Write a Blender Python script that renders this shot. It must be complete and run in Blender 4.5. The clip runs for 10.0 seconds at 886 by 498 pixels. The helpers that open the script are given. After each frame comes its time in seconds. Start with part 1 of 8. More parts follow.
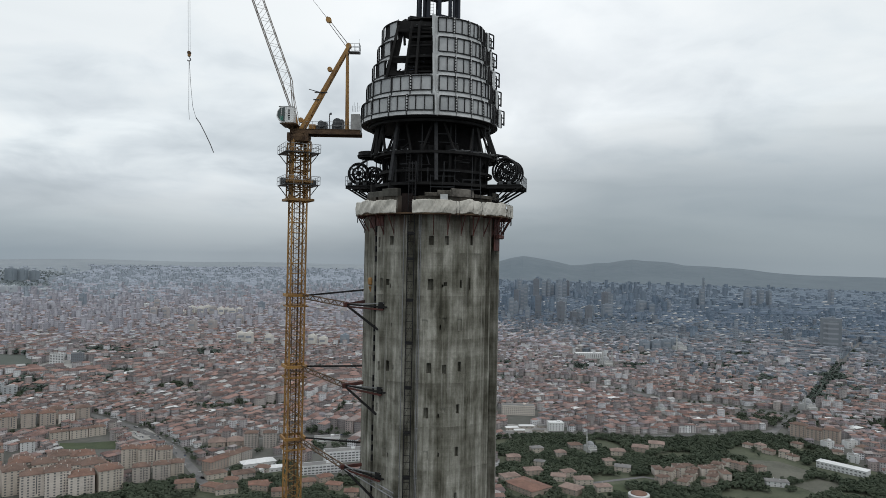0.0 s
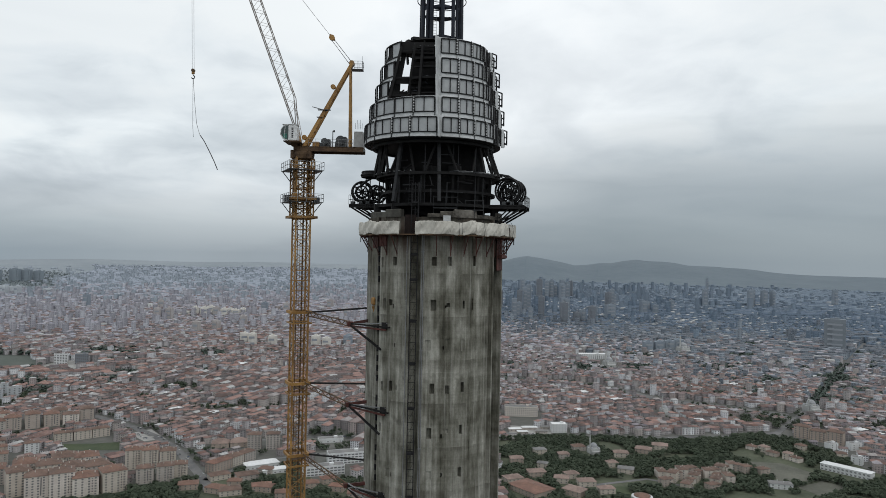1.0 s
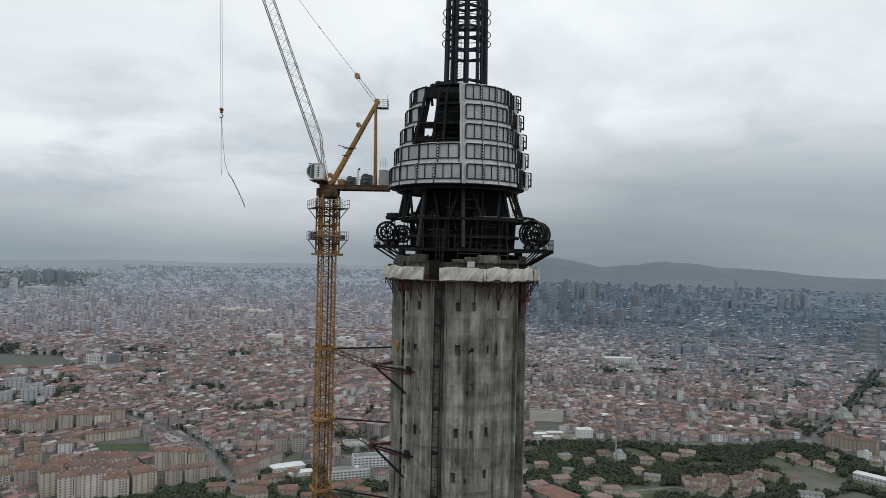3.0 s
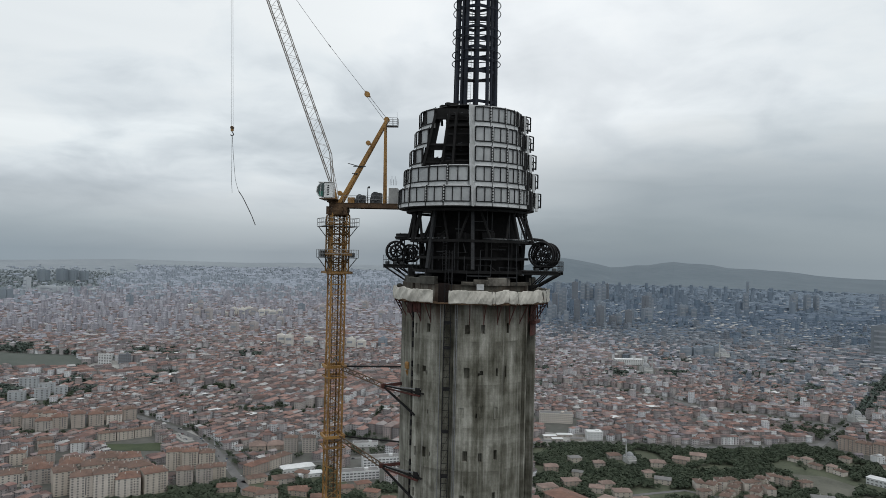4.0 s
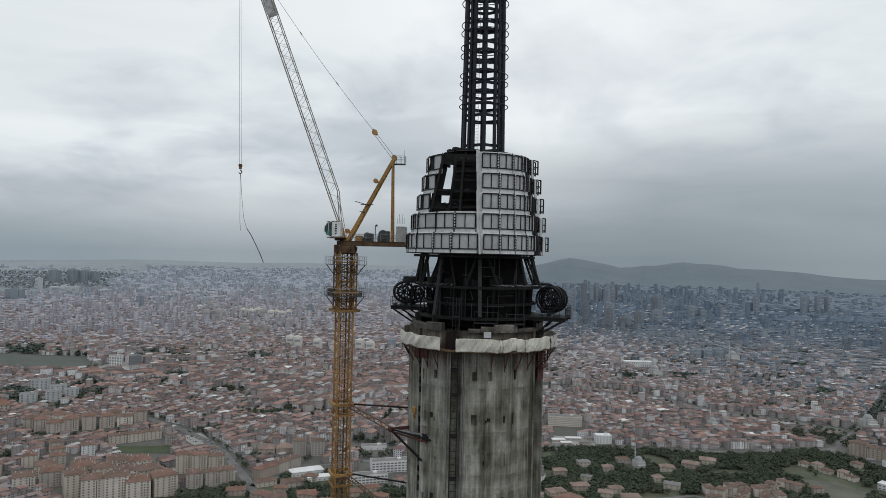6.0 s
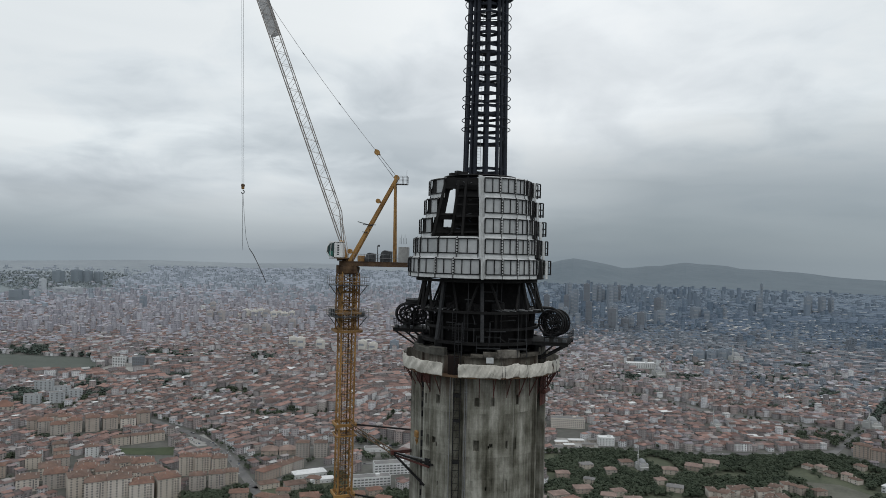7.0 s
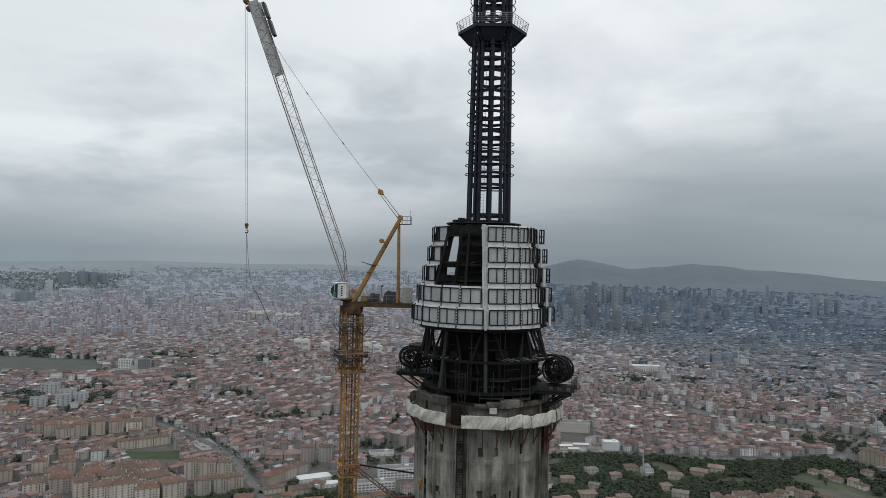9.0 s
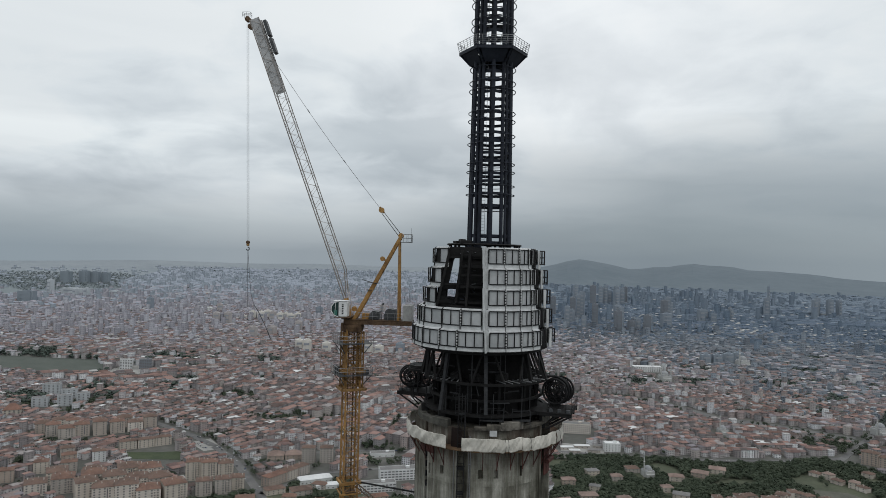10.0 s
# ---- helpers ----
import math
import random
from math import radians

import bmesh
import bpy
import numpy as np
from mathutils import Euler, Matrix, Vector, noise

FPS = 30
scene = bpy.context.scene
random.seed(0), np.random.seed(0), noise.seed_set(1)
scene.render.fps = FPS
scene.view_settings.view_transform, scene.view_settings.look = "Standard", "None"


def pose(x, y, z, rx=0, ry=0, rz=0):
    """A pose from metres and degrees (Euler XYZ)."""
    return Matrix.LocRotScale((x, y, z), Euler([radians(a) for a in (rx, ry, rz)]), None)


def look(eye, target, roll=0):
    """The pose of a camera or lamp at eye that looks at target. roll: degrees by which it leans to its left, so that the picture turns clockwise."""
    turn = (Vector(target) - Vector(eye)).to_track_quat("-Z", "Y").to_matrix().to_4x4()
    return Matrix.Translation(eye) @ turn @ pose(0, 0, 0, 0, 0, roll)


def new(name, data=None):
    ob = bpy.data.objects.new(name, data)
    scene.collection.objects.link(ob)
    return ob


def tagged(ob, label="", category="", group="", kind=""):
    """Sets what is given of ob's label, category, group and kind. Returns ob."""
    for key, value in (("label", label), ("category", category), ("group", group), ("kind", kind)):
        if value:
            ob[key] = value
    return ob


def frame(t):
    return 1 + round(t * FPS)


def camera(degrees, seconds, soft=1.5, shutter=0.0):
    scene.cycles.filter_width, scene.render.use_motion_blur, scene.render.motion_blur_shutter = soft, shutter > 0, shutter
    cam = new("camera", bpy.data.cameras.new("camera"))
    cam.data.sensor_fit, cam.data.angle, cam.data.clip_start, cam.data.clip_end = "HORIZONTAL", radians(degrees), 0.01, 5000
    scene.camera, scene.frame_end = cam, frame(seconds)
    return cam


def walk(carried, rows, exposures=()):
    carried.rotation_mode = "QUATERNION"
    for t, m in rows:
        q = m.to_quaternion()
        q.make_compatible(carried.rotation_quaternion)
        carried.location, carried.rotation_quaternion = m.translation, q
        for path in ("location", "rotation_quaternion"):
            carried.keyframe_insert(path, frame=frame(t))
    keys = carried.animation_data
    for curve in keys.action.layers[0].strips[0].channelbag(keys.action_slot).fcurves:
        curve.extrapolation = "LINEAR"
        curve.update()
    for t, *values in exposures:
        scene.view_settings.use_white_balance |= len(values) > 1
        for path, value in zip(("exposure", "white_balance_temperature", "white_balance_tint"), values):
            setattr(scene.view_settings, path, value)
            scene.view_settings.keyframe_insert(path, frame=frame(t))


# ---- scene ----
cam = camera(66.0, 10.0, soft=0.6)
PATH = [
    (0, (0.985, -91.398, 240.89), (0.99, -89.399, 240.913), 1.1),
    (0.5, (0.977, -91.626, 242.096), (0.979, -89.626, 242.118), 1.1),
    (1, (0.955, -91.696, 243.478), (0.951, -89.696, 243.5), 1.1),
    (1.5, (0.943, -91.83, 244.791), (0.928, -89.83, 244.813), 1.1),
    (2, (0.924, -91.894, 246.206), (0.891, -89.895, 246.228), 1.1),
    (2.5, (0.956, -92.016, 247.537), (0.902, -90.016, 247.559), 1.1),
    (3, (0.954, -92.163, 248.998), (0.877, -90.165, 249.02), 1.2),
    (4.5, (0.96, -92.184, 253.236), (0.845, -90.188, 253.256), 1.3),
    (5, (0.967, -92.11, 254.744), (0.844, -90.114, 254.764), 1.3),
    (5.5, (0.999, -92.257, 256.159), (0.872, -90.261, 256.178), 1.3),
    (7, (0.985, -92.204, 260.751), (0.846, -90.209, 260.769), 1.3),
    (7.5, (0.978, -92.159, 262.216), (0.836, -90.164, 262.234), 1.3),
    (8, (0.989, -92.183, 263.843), (0.844, -90.188, 263.861), 1.3),
    (8.5, (1.006, -92.143, 265.33), (0.858, -90.148, 265.347), 1.3),
    (9, (1.03, -92.133, 266.848), (0.877, -90.139, 266.866), 1.3),
    (9.5, (1.078, -92.375, 268.251), (0.923, -90.381, 268.267), 1.3),
    (10, (1.074, -92.373, 269.687), (0.917, -90.379, 269.703), 1.4),
]
walk(cam, [(t, look(eye, target, roll)) for t, eye, target, roll in PATH], [(0, 0.16), (4.5, 0.09), (10, 0.03)])

# ---------------------------------------------------------------- world, sun
world = bpy.data.worlds.new("overcast_sky")
scene.world = world
world.use_nodes = True
wn, wl = world.node_tree.nodes, world.node_tree.links
wn.clear()


def node(nodes, kind, **values):
    n = nodes.new(kind)
    for key, value in values.items():
        if key in n.inputs:
            n.inputs[key].default_value = value
    return n


def math_node(tree, op, a, b=None, clamp=False):
    n = tree.nodes.new("ShaderNodeMath")
    n.operation, n.use_clamp = op, clamp
    for i, v in enumerate((a, b)):
        if v is None:
            continue
        if isinstance(v, (int, float)):
            n.inputs[i].default_value = v
        else:
            tree.links.new(v, n.inputs[i])
    return n.outputs[0]


def ramp(tree, fac, stops):
    n = tree.nodes.new("ShaderNodeValToRGB")
    while len(n.color_ramp.elements) < len(stops):
        n.color_ramp.elements.new(0.5)
    for e, (at, colour) in zip(n.color_ramp.elements, stops):
        e.position, e.color = at, (*colour, 1)
    tree.links.new(fac, n.inputs["Fac"])
    return n.outputs["Color"]


def mix(tree, fac, a, b, mode="MIX"):
    n = tree.nodes.new("ShaderNodeMix")
    n.data_type, n.blend_type = "RGBA", mode
    for v, i in ((fac, 0), (a, 6), (b, 7)):
        if isinstance(v, (int, float)):
            n.inputs[i].default_value = v
        elif isinstance(v, tuple):
            n.inputs[i].default_value = (*v, 1)
        else:
            tree.links.new(v, n.inputs[i])
    return n.outputs[2]


wt = world.node_tree
coords = wn.new("ShaderNodeTexCoord")
split = wn.new("ShaderNodeSeparateXYZ")
wl.new(coords.outputs["Generated"], split.inputs[0])
up = math_node(wt, "MAXIMUM", split.outputs[2], 0.0)
lift = math_node(wt, "ADD", up, 0.28)
cloud_at = wn.new("ShaderNodeCombineXYZ")
wl.new(math_node(wt, "DIVIDE", split.outputs[0], lift), cloud_at.inputs[0])
wl.new(math_node(wt, "DIVIDE", split.outputs[1], lift), cloud_at.inputs[1])
cloud_at.inputs[2].default_value = 3.7
big = node(wn, "ShaderNodeTexNoise", Scale=1.25, Detail=8.0, Roughness=0.5, Distortion=0.25)
wl.new(cloud_at.outputs[0], big.inputs["Vector"])
small = node(wn, "ShaderNodeTexNoise", Scale=3.2, Detail=7.0, Roughness=0.52, Distortion=0.5)
wl.new(cloud_at.outputs[0], small.inputs["Vector"])
cloud = math_node(wt, "ADD", math_node(wt, "MULTIPLY", big.outputs[0], 0.68), math_node(wt, "MULTIPLY", small.outputs[0], 0.32))
cloud_colour = ramp(wt, cloud, [(0.36, (0.60, 0.635, 0.66)), (0.43, (0.735, 0.765, 0.785)), (0.48, (0.85, 0.875, 0.885)), (0.53, (0.925, 0.935, 0.93))])
height_colour = ramp(wt, up, [(0.0, (0.28, 0.32, 0.355)), (0.035, (0.40, 0.44, 0.472)), (0.09, (0.70, 0.728, 0.75)), (0.17, (0.90, 0.917, 0.92)), (1.0, (1.0, 1.0, 1.0))])
far_shade = mix(wt, 1.0, cloud_colour, height_colour, "MULTIPLY")
blend = math_node(wt, "MULTIPLY", math_node(wt, "SUBTRACT", 0.12, up), 8.0, clamp=True)
cloud_sky = mix(wt, blend, far_shade, height_colour)
# long level streaks in the cloud base, and thicker cloud over the west
flat_at = wn.new("ShaderNodeCombineXYZ")
for i, (source, stretch) in enumerate(((split.outputs[0], 2.4), (split.outputs[1], 2.4), (up, 15.0))):
    wl.new(math_node(wt, "MULTIPLY", source, stretch), flat_at.inputs[i])
flat_noise = node(wn, "ShaderNodeTexNoise", Scale=1.1, Detail=4.0, Roughness=0.5, Distortion=0.35)
wl.new(flat_at.outputs[0], flat_noise.inputs["Vector"])
low_sky = math_node(wt, "MULTIPLY", math_node(wt, "SUBTRACT", 0.34, up), 4.0, clamp=True)
cloud_sky = mix(wt, low_sky, cloud_sky, mix(wt, 1.0, cloud_sky, ramp(wt, flat_noise.outputs[0], [(0.36, (0.865, 0.875, 0.885)), (0.5, (0.985, 0.985, 0.985)), (0.62, (1.07, 1.068, 1.06))]), "MULTIPLY"))
west = math_node(wt, "MULTIPLY", math_node(wt, "MULTIPLY", math_node(wt, "SUBTRACT", -0.1, split.outputs[0]), 2.2, clamp=True), math_node(wt, "MULTIPLY", math_node(wt, "SUBTRACT", up, 0.1), 6.0, clamp=True))
cloud_sky = mix(wt, math_node(wt, "MULTIPLY", west, 0.27), cloud_sky, (0.5, 0.55, 0.58))
# thinner, brighter cloud round the hidden sun's side of the view
toward = wn.new("ShaderNodeVectorMath")
toward.operation = "DOT_PRODUCT"
toward.inputs[1].default_value = Vector((0.12, 0.90, 0.33)).normalized()
wl.new(coords.outputs["Generated"], toward.inputs[0])
thin_cloud = math_node(wt, "MULTIPLY", math_node(wt, "MULTIPLY", math_node(wt, "SUBTRACT", toward.outputs["Value"], 0.945), 18.0, clamp=True), 0.36)
cloud_sky = mix(wt, thin_cloud, cloud_sky, (0.98, 0.985, 0.985))
# a heavier bank of cloud low over the ridge
bank = math_node(wt, "MULTIPLY", math_node(wt, "MULTIPLY", math_node(wt, "ADD", split.outputs[0], 0.22), 2.2, clamp=True), math_node(wt, "MULTIPLY", math_node(wt, "SUBTRACT", math_node(wt, "ADD", 0.148, math_node(wt, "MULTIPLY", flat_noise.outputs[0], 0.11)), up), 10.5, clamp=True))
cloud_sky = mix(wt, math_node(wt, "MULTIPLY", bank, 0.67), cloud_sky, (0.145, 0.188, 0.218))
# and a lower one in the far west
low_west = math_node(wt, "MULTIPLY", math_node(wt, "MULTIPLY", math_node(wt, "SUBTRACT", -0.36, split.outputs[0]), 4.5, clamp=True), math_node(wt, "MULTIPLY", math_node(wt, "SUBTRACT", math_node(wt, "ADD", 0.03, math_node(wt, "MULTIPLY", flat_noise.outputs[0], 0.08)), up), 18.0, clamp=True))
cloud_sky = mix(wt, math_node(wt, "MULTIPLY", low_west, 0.5), cloud_sky, (0.24, 0.30, 0.345))
# thicker cloud over the east
east = math_node(wt, "MULTIPLY", math_node(wt, "SUBTRACT", split.outputs[0], 0.1), 2.4, clamp=True)
cloud_sky = mix(wt, math_node(wt, "MULTIPLY", east, 0.24), cloud_sky, (0.5, 0.55, 0.58))
air = wn.new("ShaderNodeTexSky")
air.sky_type, air.sun_disc, air.sun_elevation, air.sun_rotation = "NISHITA", False, radians(50), radians(120)
back = wn.new("ShaderNodeBackground")
back.inputs["Strength"].default_value = 1.0
wl.new(mix(wt, 1.0, mix(wt, 1.0, air.outputs[0], (0.006, 0.006, 0.006), "MULTIPLY"), mix(wt, 1.0, cloud_sky, (0.945, 0.958, 0.973), "MULTIPLY"), "ADD"), back.inputs["Color"])
wl.new(back.outputs[0], wn.new("ShaderNodeOutputWorld").inputs["Surface"])

sun = new("sun", bpy.data.lights.new("sun", "SUN"))
sun.data.energy, sun.data.angle, sun.data.color = 0.5, radians(25), (1.0, 0.97, 0.92)
sun.matrix_world = look((60, -80, 400), (0, 0, 250))


# ---------------------------------------------------------------- materials
def surface(name, dark, light, grain=3.0, stain=0.25, rough=0.75, metal=0.0, bump=0.12, vary="", amount=0.25, spec=0.4, streak=0.0):
    """A weathered surface: base colour between dark and light by stains and grain in metres, with fine relief."""
    m = bpy.data.materials.new(name)
    m.use_nodes = True
    t = m.node_tree
    b = t.nodes["Principled BSDF"]
    geo = t.nodes.new("ShaderNodeNewGeometry")
    where = geo.outputs["Position"]
    if streak:
        s = t.nodes.new("ShaderNodeVectorMath")
        s.operation = "MULTIPLY"
        s.inputs[1].default_value = (1, 1, streak)
        t.links.new(where, s.inputs[0])
        where = s.outputs[0]
    n1 = node(t.nodes, "ShaderNodeTexNoise", Scale=stain, Detail=4.0, Roughness=0.6)
    n2 = node(t.nodes, "ShaderNodeTexNoise", Scale=grain, Detail=5.0, Roughness=0.65)
    t.links.new(where, n1.inputs["Vector"])
    t.links.new(geo.outputs["Position"], n2.inputs["Vector"])
    f = math_node(t, "ADD", math_node(t, "MULTIPLY", n1.outputs[0], 0.6), math_node(t, "MULTIPLY", n2.outputs[0], 0.4))
    colour = ramp(t, f, [(0.36, dark), (0.62, light)])
    if vary:
        pick = t.nodes.new("ShaderNodeObjectInfo").outputs["Random"] if vary == "object" else geo.outputs["Random Per Island"]
        k = math_node(t, "ADD", math_node(t, "MULTIPLY", pick, 2 * amount), 1 - amount)
        grey = t.nodes.new("ShaderNodeCombineColor")
        for i in range(3):
            t.links.new(k, grey.inputs[i])
        colour = mix(t, 1.0, colour, grey.outputs[0], "MULTIPLY")
    t.links.new(colour, b.inputs["Base Color"])
    b.inputs["Roughness"].default_value, b.inputs["Metallic"].default_value = rough, metal
    b.inputs["Specular IOR Level"].default_value = spec
    if bump:
        r = node(t.nodes, "ShaderNodeBump", Strength=bump, Distance=0.05)
        t.links.new(n2.outputs[0], r.inputs["Height"])
        t.links.new(r.outputs[0], b.inputs["Normal"])
    return m


def palette(name, colours, rough=0.85, grain=0.6, amount=0.12, pick="island", bays=None):
    """Many small pieces of one kind: each piece takes one of the colours, with a little grain; bays: width, height and tone of the window bays on far walls."""
    m = bpy.data.materials.new(name)
    m.use_nodes = True
    t = m.node_tree
    b = t.nodes["Principled BSDF"]
    geo = t.nodes.new("ShaderNodeNewGeometry")
    chance = geo.outputs["Random Per Island"] if pick == "island" else t.nodes.new("ShaderNodeObjectInfo").outputs["Random"]
    n = t.nodes.new("ShaderNodeValToRGB")
    n.color_ramp.interpolation = "CONSTANT"
    while len(n.color_ramp.elements) < len(colours):
        n.color_ramp.elements.new(0.5)
    for i, (e, c) in enumerate(zip(n.color_ramp.elements, colours)):
        e.position, e.color = i / len(colours), (*c, 1)
    t.links.new(chance, n.inputs["Fac"])
    g = node(t.nodes, "ShaderNodeTexNoise", Scale=grain, Detail=3.0, Roughness=0.6)
    t.links.new(geo.outputs["Position"], g.inputs["Vector"])
    shade = ramp(t, g.outputs[0], [(0.3, (1 - 2 * amount,) * 3), (0.7, (1 + amount,) * 3)])
    colour = mix(t, 1.0, n.outputs[0], shade, "MULTIPLY")
    if bays:
        side = t.nodes.new("ShaderNodeVectorMath")
        side.operation = "CROSS_PRODUCT"
        side.inputs[1].default_value = (0, 0, 1)
        t.links.new(geo.outputs["True Normal"], side.inputs[0])
        run = t.nodes.new("ShaderNodeVectorMath")
        run.operation = "DOT_PRODUCT"
        t.links.new(side.outputs[0], run.inputs[0])
        t.links.new(geo.outputs["Position"], run.inputs[1])
        xyz = t.nodes.new("ShaderNodeSeparateXYZ")
        t.links.new(geo.outputs["Position"], xyz.inputs[0])
        across = math_node(t, "ABSOLUTE", math_node(t, "SUBTRACT", math_node(t, "FRACT", math_node(t, "DIVIDE", run.outputs["Value"], bays[0])), 0.5))
        upward = math_node(t, "ABSOLUTE", math_node(t, "SUBTRACT", math_node(t, "FRACT", math_node(t, "DIVIDE", xyz.outputs[2], bays[1])), 0.5))
        pane = math_node(t, "MULTIPLY", math_node(t, "LESS_THAN", across, 0.27), math_node(t, "LESS_THAN", upward, 0.26))
        colour = mix(t, pane, colour, mix(t, 1.0, colour, (bays[2], bays[2] + 0.01, bays[2] + 0.03), "MULTIPLY"))
    t.links.new(colour, b.inputs["Base Color"])
    b.inputs["Roughness"].default_value = rough
    b.inputs["Specular IOR Level"].default_value = 0.25
    return m


def concrete_material():
    """Raw slip-formed concrete: run-down streaks, pour joints, pale patches."""
    m = bpy.data.materials.new("raw_concrete")
    m.use_nodes = True
    t = m.node_tree
    b = t.nodes["Principled BSDF"]
    geo = t.nodes.new("ShaderNodeNewGeometry")

    def noise_at(stretch, scale, detail=5.0, rough=0.6):
        s = t.nodes.new("ShaderNodeVectorMath")
        s.operation = "MULTIPLY"
        s.inputs[1].default_value = stretch
        t.links.new(geo.outputs["Position"], s.inputs[0])
        n = node(t.nodes, "ShaderNodeTexNoise", Scale=scale, Detail=detail, Roughness=rough)
        t.links.new(s.outputs[0], n.inputs["Vector"])
        return n.outputs[0]

    patches = noise_at((1, 1, 0.45), 0.5, 6.0, 0.6)
    lanes = noise_at((1, 1, 0.012), 0.75, 3.0, 0.6)
    streaks = noise_at((1, 1, 0.05), 1.5, 4.0, 0.6)
    thin = noise_at((1, 1, 0.045), 4.2, 5.0, 0.72)
    lifts = noise_at((0.06, 0.06, 1), 0.45, 4.0, 0.75)
    grain = noise_at((1, 1, 1), 5.0, 6.0, 0.7)
    f = math_node(t, "ADD", math_node(t, "MULTIPLY", patches, 0.36), math_node(t, "MULTIPLY", streaks, 0.20))
    f = math_node(t, "ADD", f, math_node(t, "MULTIPLY", lanes, 0.22))
    f = math_node(t, "ADD", f, math_node(t, "MULTIPLY", thin, 0.10))
    f = math_node(t, "ADD", f, math_node(t, "MULTIPLY", lifts, 0.12))
    base = ramp(t, f, [(0.41, (0.043, 0.042, 0.032)), (0.452, (0.098, 0.097, 0.077)), (0.495, (0.168, 0.168, 0.141)), (0.535, (0.25, 0.252, 0.219)), (0.585, (0.38, 0.382, 0.341))])
    # dirty stripes below the pour joints
    parts_of = t.nodes.new("ShaderNodeSeparateXYZ")
    t.links.new(geo.outputs["Position"], parts_of.inputs[0])
    k = math_node(t, "FRACT", math_node(t, "DIVIDE", math_node(t, "ADD", parts_of.outputs[2], 2.4), 5.3))
    stripe = math_node(t, "MULTIPLY", math_node(t, "SUBTRACT", k, 0.72), 3.5, clamp=True)
    dirt = math_node(t, "MULTIPLY", stripe, math_node(t, "MULTIPLY", math_node(t, "SUBTRACT", noise_at((1, 1, 0.25), 0.7, 5.0, 0.7), 0.42), 5.0, clamp=True))
    base = mix(t, math_node(t, "MULTIPLY", dirt, 0.72), base, (0.075, 0.072, 0.058))
    # pale lime runs in narrow upright lanes, and dark tie-hole smudges between the lifts
    lime = math_node(t, "MULTIPLY", math_node(t, "SUBTRACT", noise_at((1, 1, 0.02), 2.6, 2.0, 0.5), 0.60), 9.0, clamp=True)
    base = mix(t, math_node(t, "MULTIPLY", lime, 0.42), base, (0.42, 0.425, 0.395))
    blot = math_node(t, "MULTIPLY", math_node(t, "SUBTRACT", noise_at((1, 1, 0.55), 0.95, 2.0, 0.5), 0.59), 9.0, clamp=True)
    belt = math_node(t, "SUBTRACT", 1.0, math_node(t, "MULTIPLY", math_node(t, "ABSOLUTE", math_node(t, "SUBTRACT", k, 0.55)), 3.4), clamp=True)
    base = mix(t, math_node(t, "MULTIPLY", math_node(t, "MULTIPLY", blot, belt), 0.6), base, (0.085, 0.083, 0.068))
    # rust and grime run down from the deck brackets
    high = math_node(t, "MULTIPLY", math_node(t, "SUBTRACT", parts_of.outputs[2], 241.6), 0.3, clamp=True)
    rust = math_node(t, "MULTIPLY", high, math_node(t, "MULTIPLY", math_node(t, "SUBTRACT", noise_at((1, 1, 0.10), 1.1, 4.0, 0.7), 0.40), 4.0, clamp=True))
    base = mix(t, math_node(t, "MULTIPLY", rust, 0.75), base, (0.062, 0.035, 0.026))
    # above 247.2 m the concrete turns a darker dirty brown, unevenly
    dark_top = math_node(t, "MULTIPLY", math_node(t, "SUBTRACT", parts_of.outputs[2], 247.2), 1.2, clamp=True)
    base = mix(t, math_node(t, "MULTIPLY", dark_top, math_node(t, "ADD", math_node(t, "MULTIPLY", noise_at((1, 1, 0.6), 0.9, 5.0, 0.7), 0.9), 0.25, clamp=True)), base, (0.05, 0.044, 0.036))
    base = mix(t, 0.6, base, ramp(t, grain, [(0.32, (0.775, 0.745, 0.735)), (0.68, (1.17, 1.125, 1.115))]), "MULTIPLY")
    t.links.new(base, b.inputs["Base Color"])
    b.inputs["Roughness"].default_value = 0.9
    b.inputs["Specular IOR Level"].default_value = 0.25
    r = node(t.nodes, "ShaderNodeBump", Strength=0.35, Distance=0.06)
    t.links.new(math_node(t, "ADD", grain, math_node(t, "MULTIPLY", lifts, 2.0)), r.inputs["Height"])
    t.links.new(r.outputs[0], b.inputs["Normal"])
    return m


def glass_material(name, tint, rough=0.12):
    m = bpy.data.materials.new(name)
    m.use_nodes = True
    b = m.node_tree.nodes["Principled BSDF"]
    n = node(m.node_tree.nodes, "ShaderNodeTexNoise", Scale=0.5, Detail=2.0)
    m.node_tree.links.new(ramp(m.node_tree, n.outputs[0], [(0.3, tint), (0.7, tuple(1.5 * c for c in tint))]), b.inputs["Base Color"])
    b.inputs["Roughness"].default_value, b.inputs["Specular IOR Level"].default_value = rough, 0.6
    return m


concrete = concrete_material()
dark_steel = surface("dark_primed_steel", (0.005, 0.005, 0.0055), (0.018, 0.0175, 0.0175), 5, 0.5, 0.7, 0.0, 0.1, spec=0.2)
mast_steel = surface("navy_painted_steel", (0.007, 0.009, 0.015), (0.022, 0.027, 0.040), 4, 0.4, 0.6, 0.0, 0.08, spec=0.25)
black_frame = surface("black_frame_paint", (0.005, 0.005, 0.0056), (0.015, 0.015, 0.0165), 6, 0.6, 0.6, 0.0, 0.05, spec=0.25)
pane_sheet = surface("grey_facade_sheet", (0.325, 0.34, 0.35), (0.455, 0.47, 0.475), 1.2, 0.35, 0.45, 0.0, 0.02, "object", 0.08)
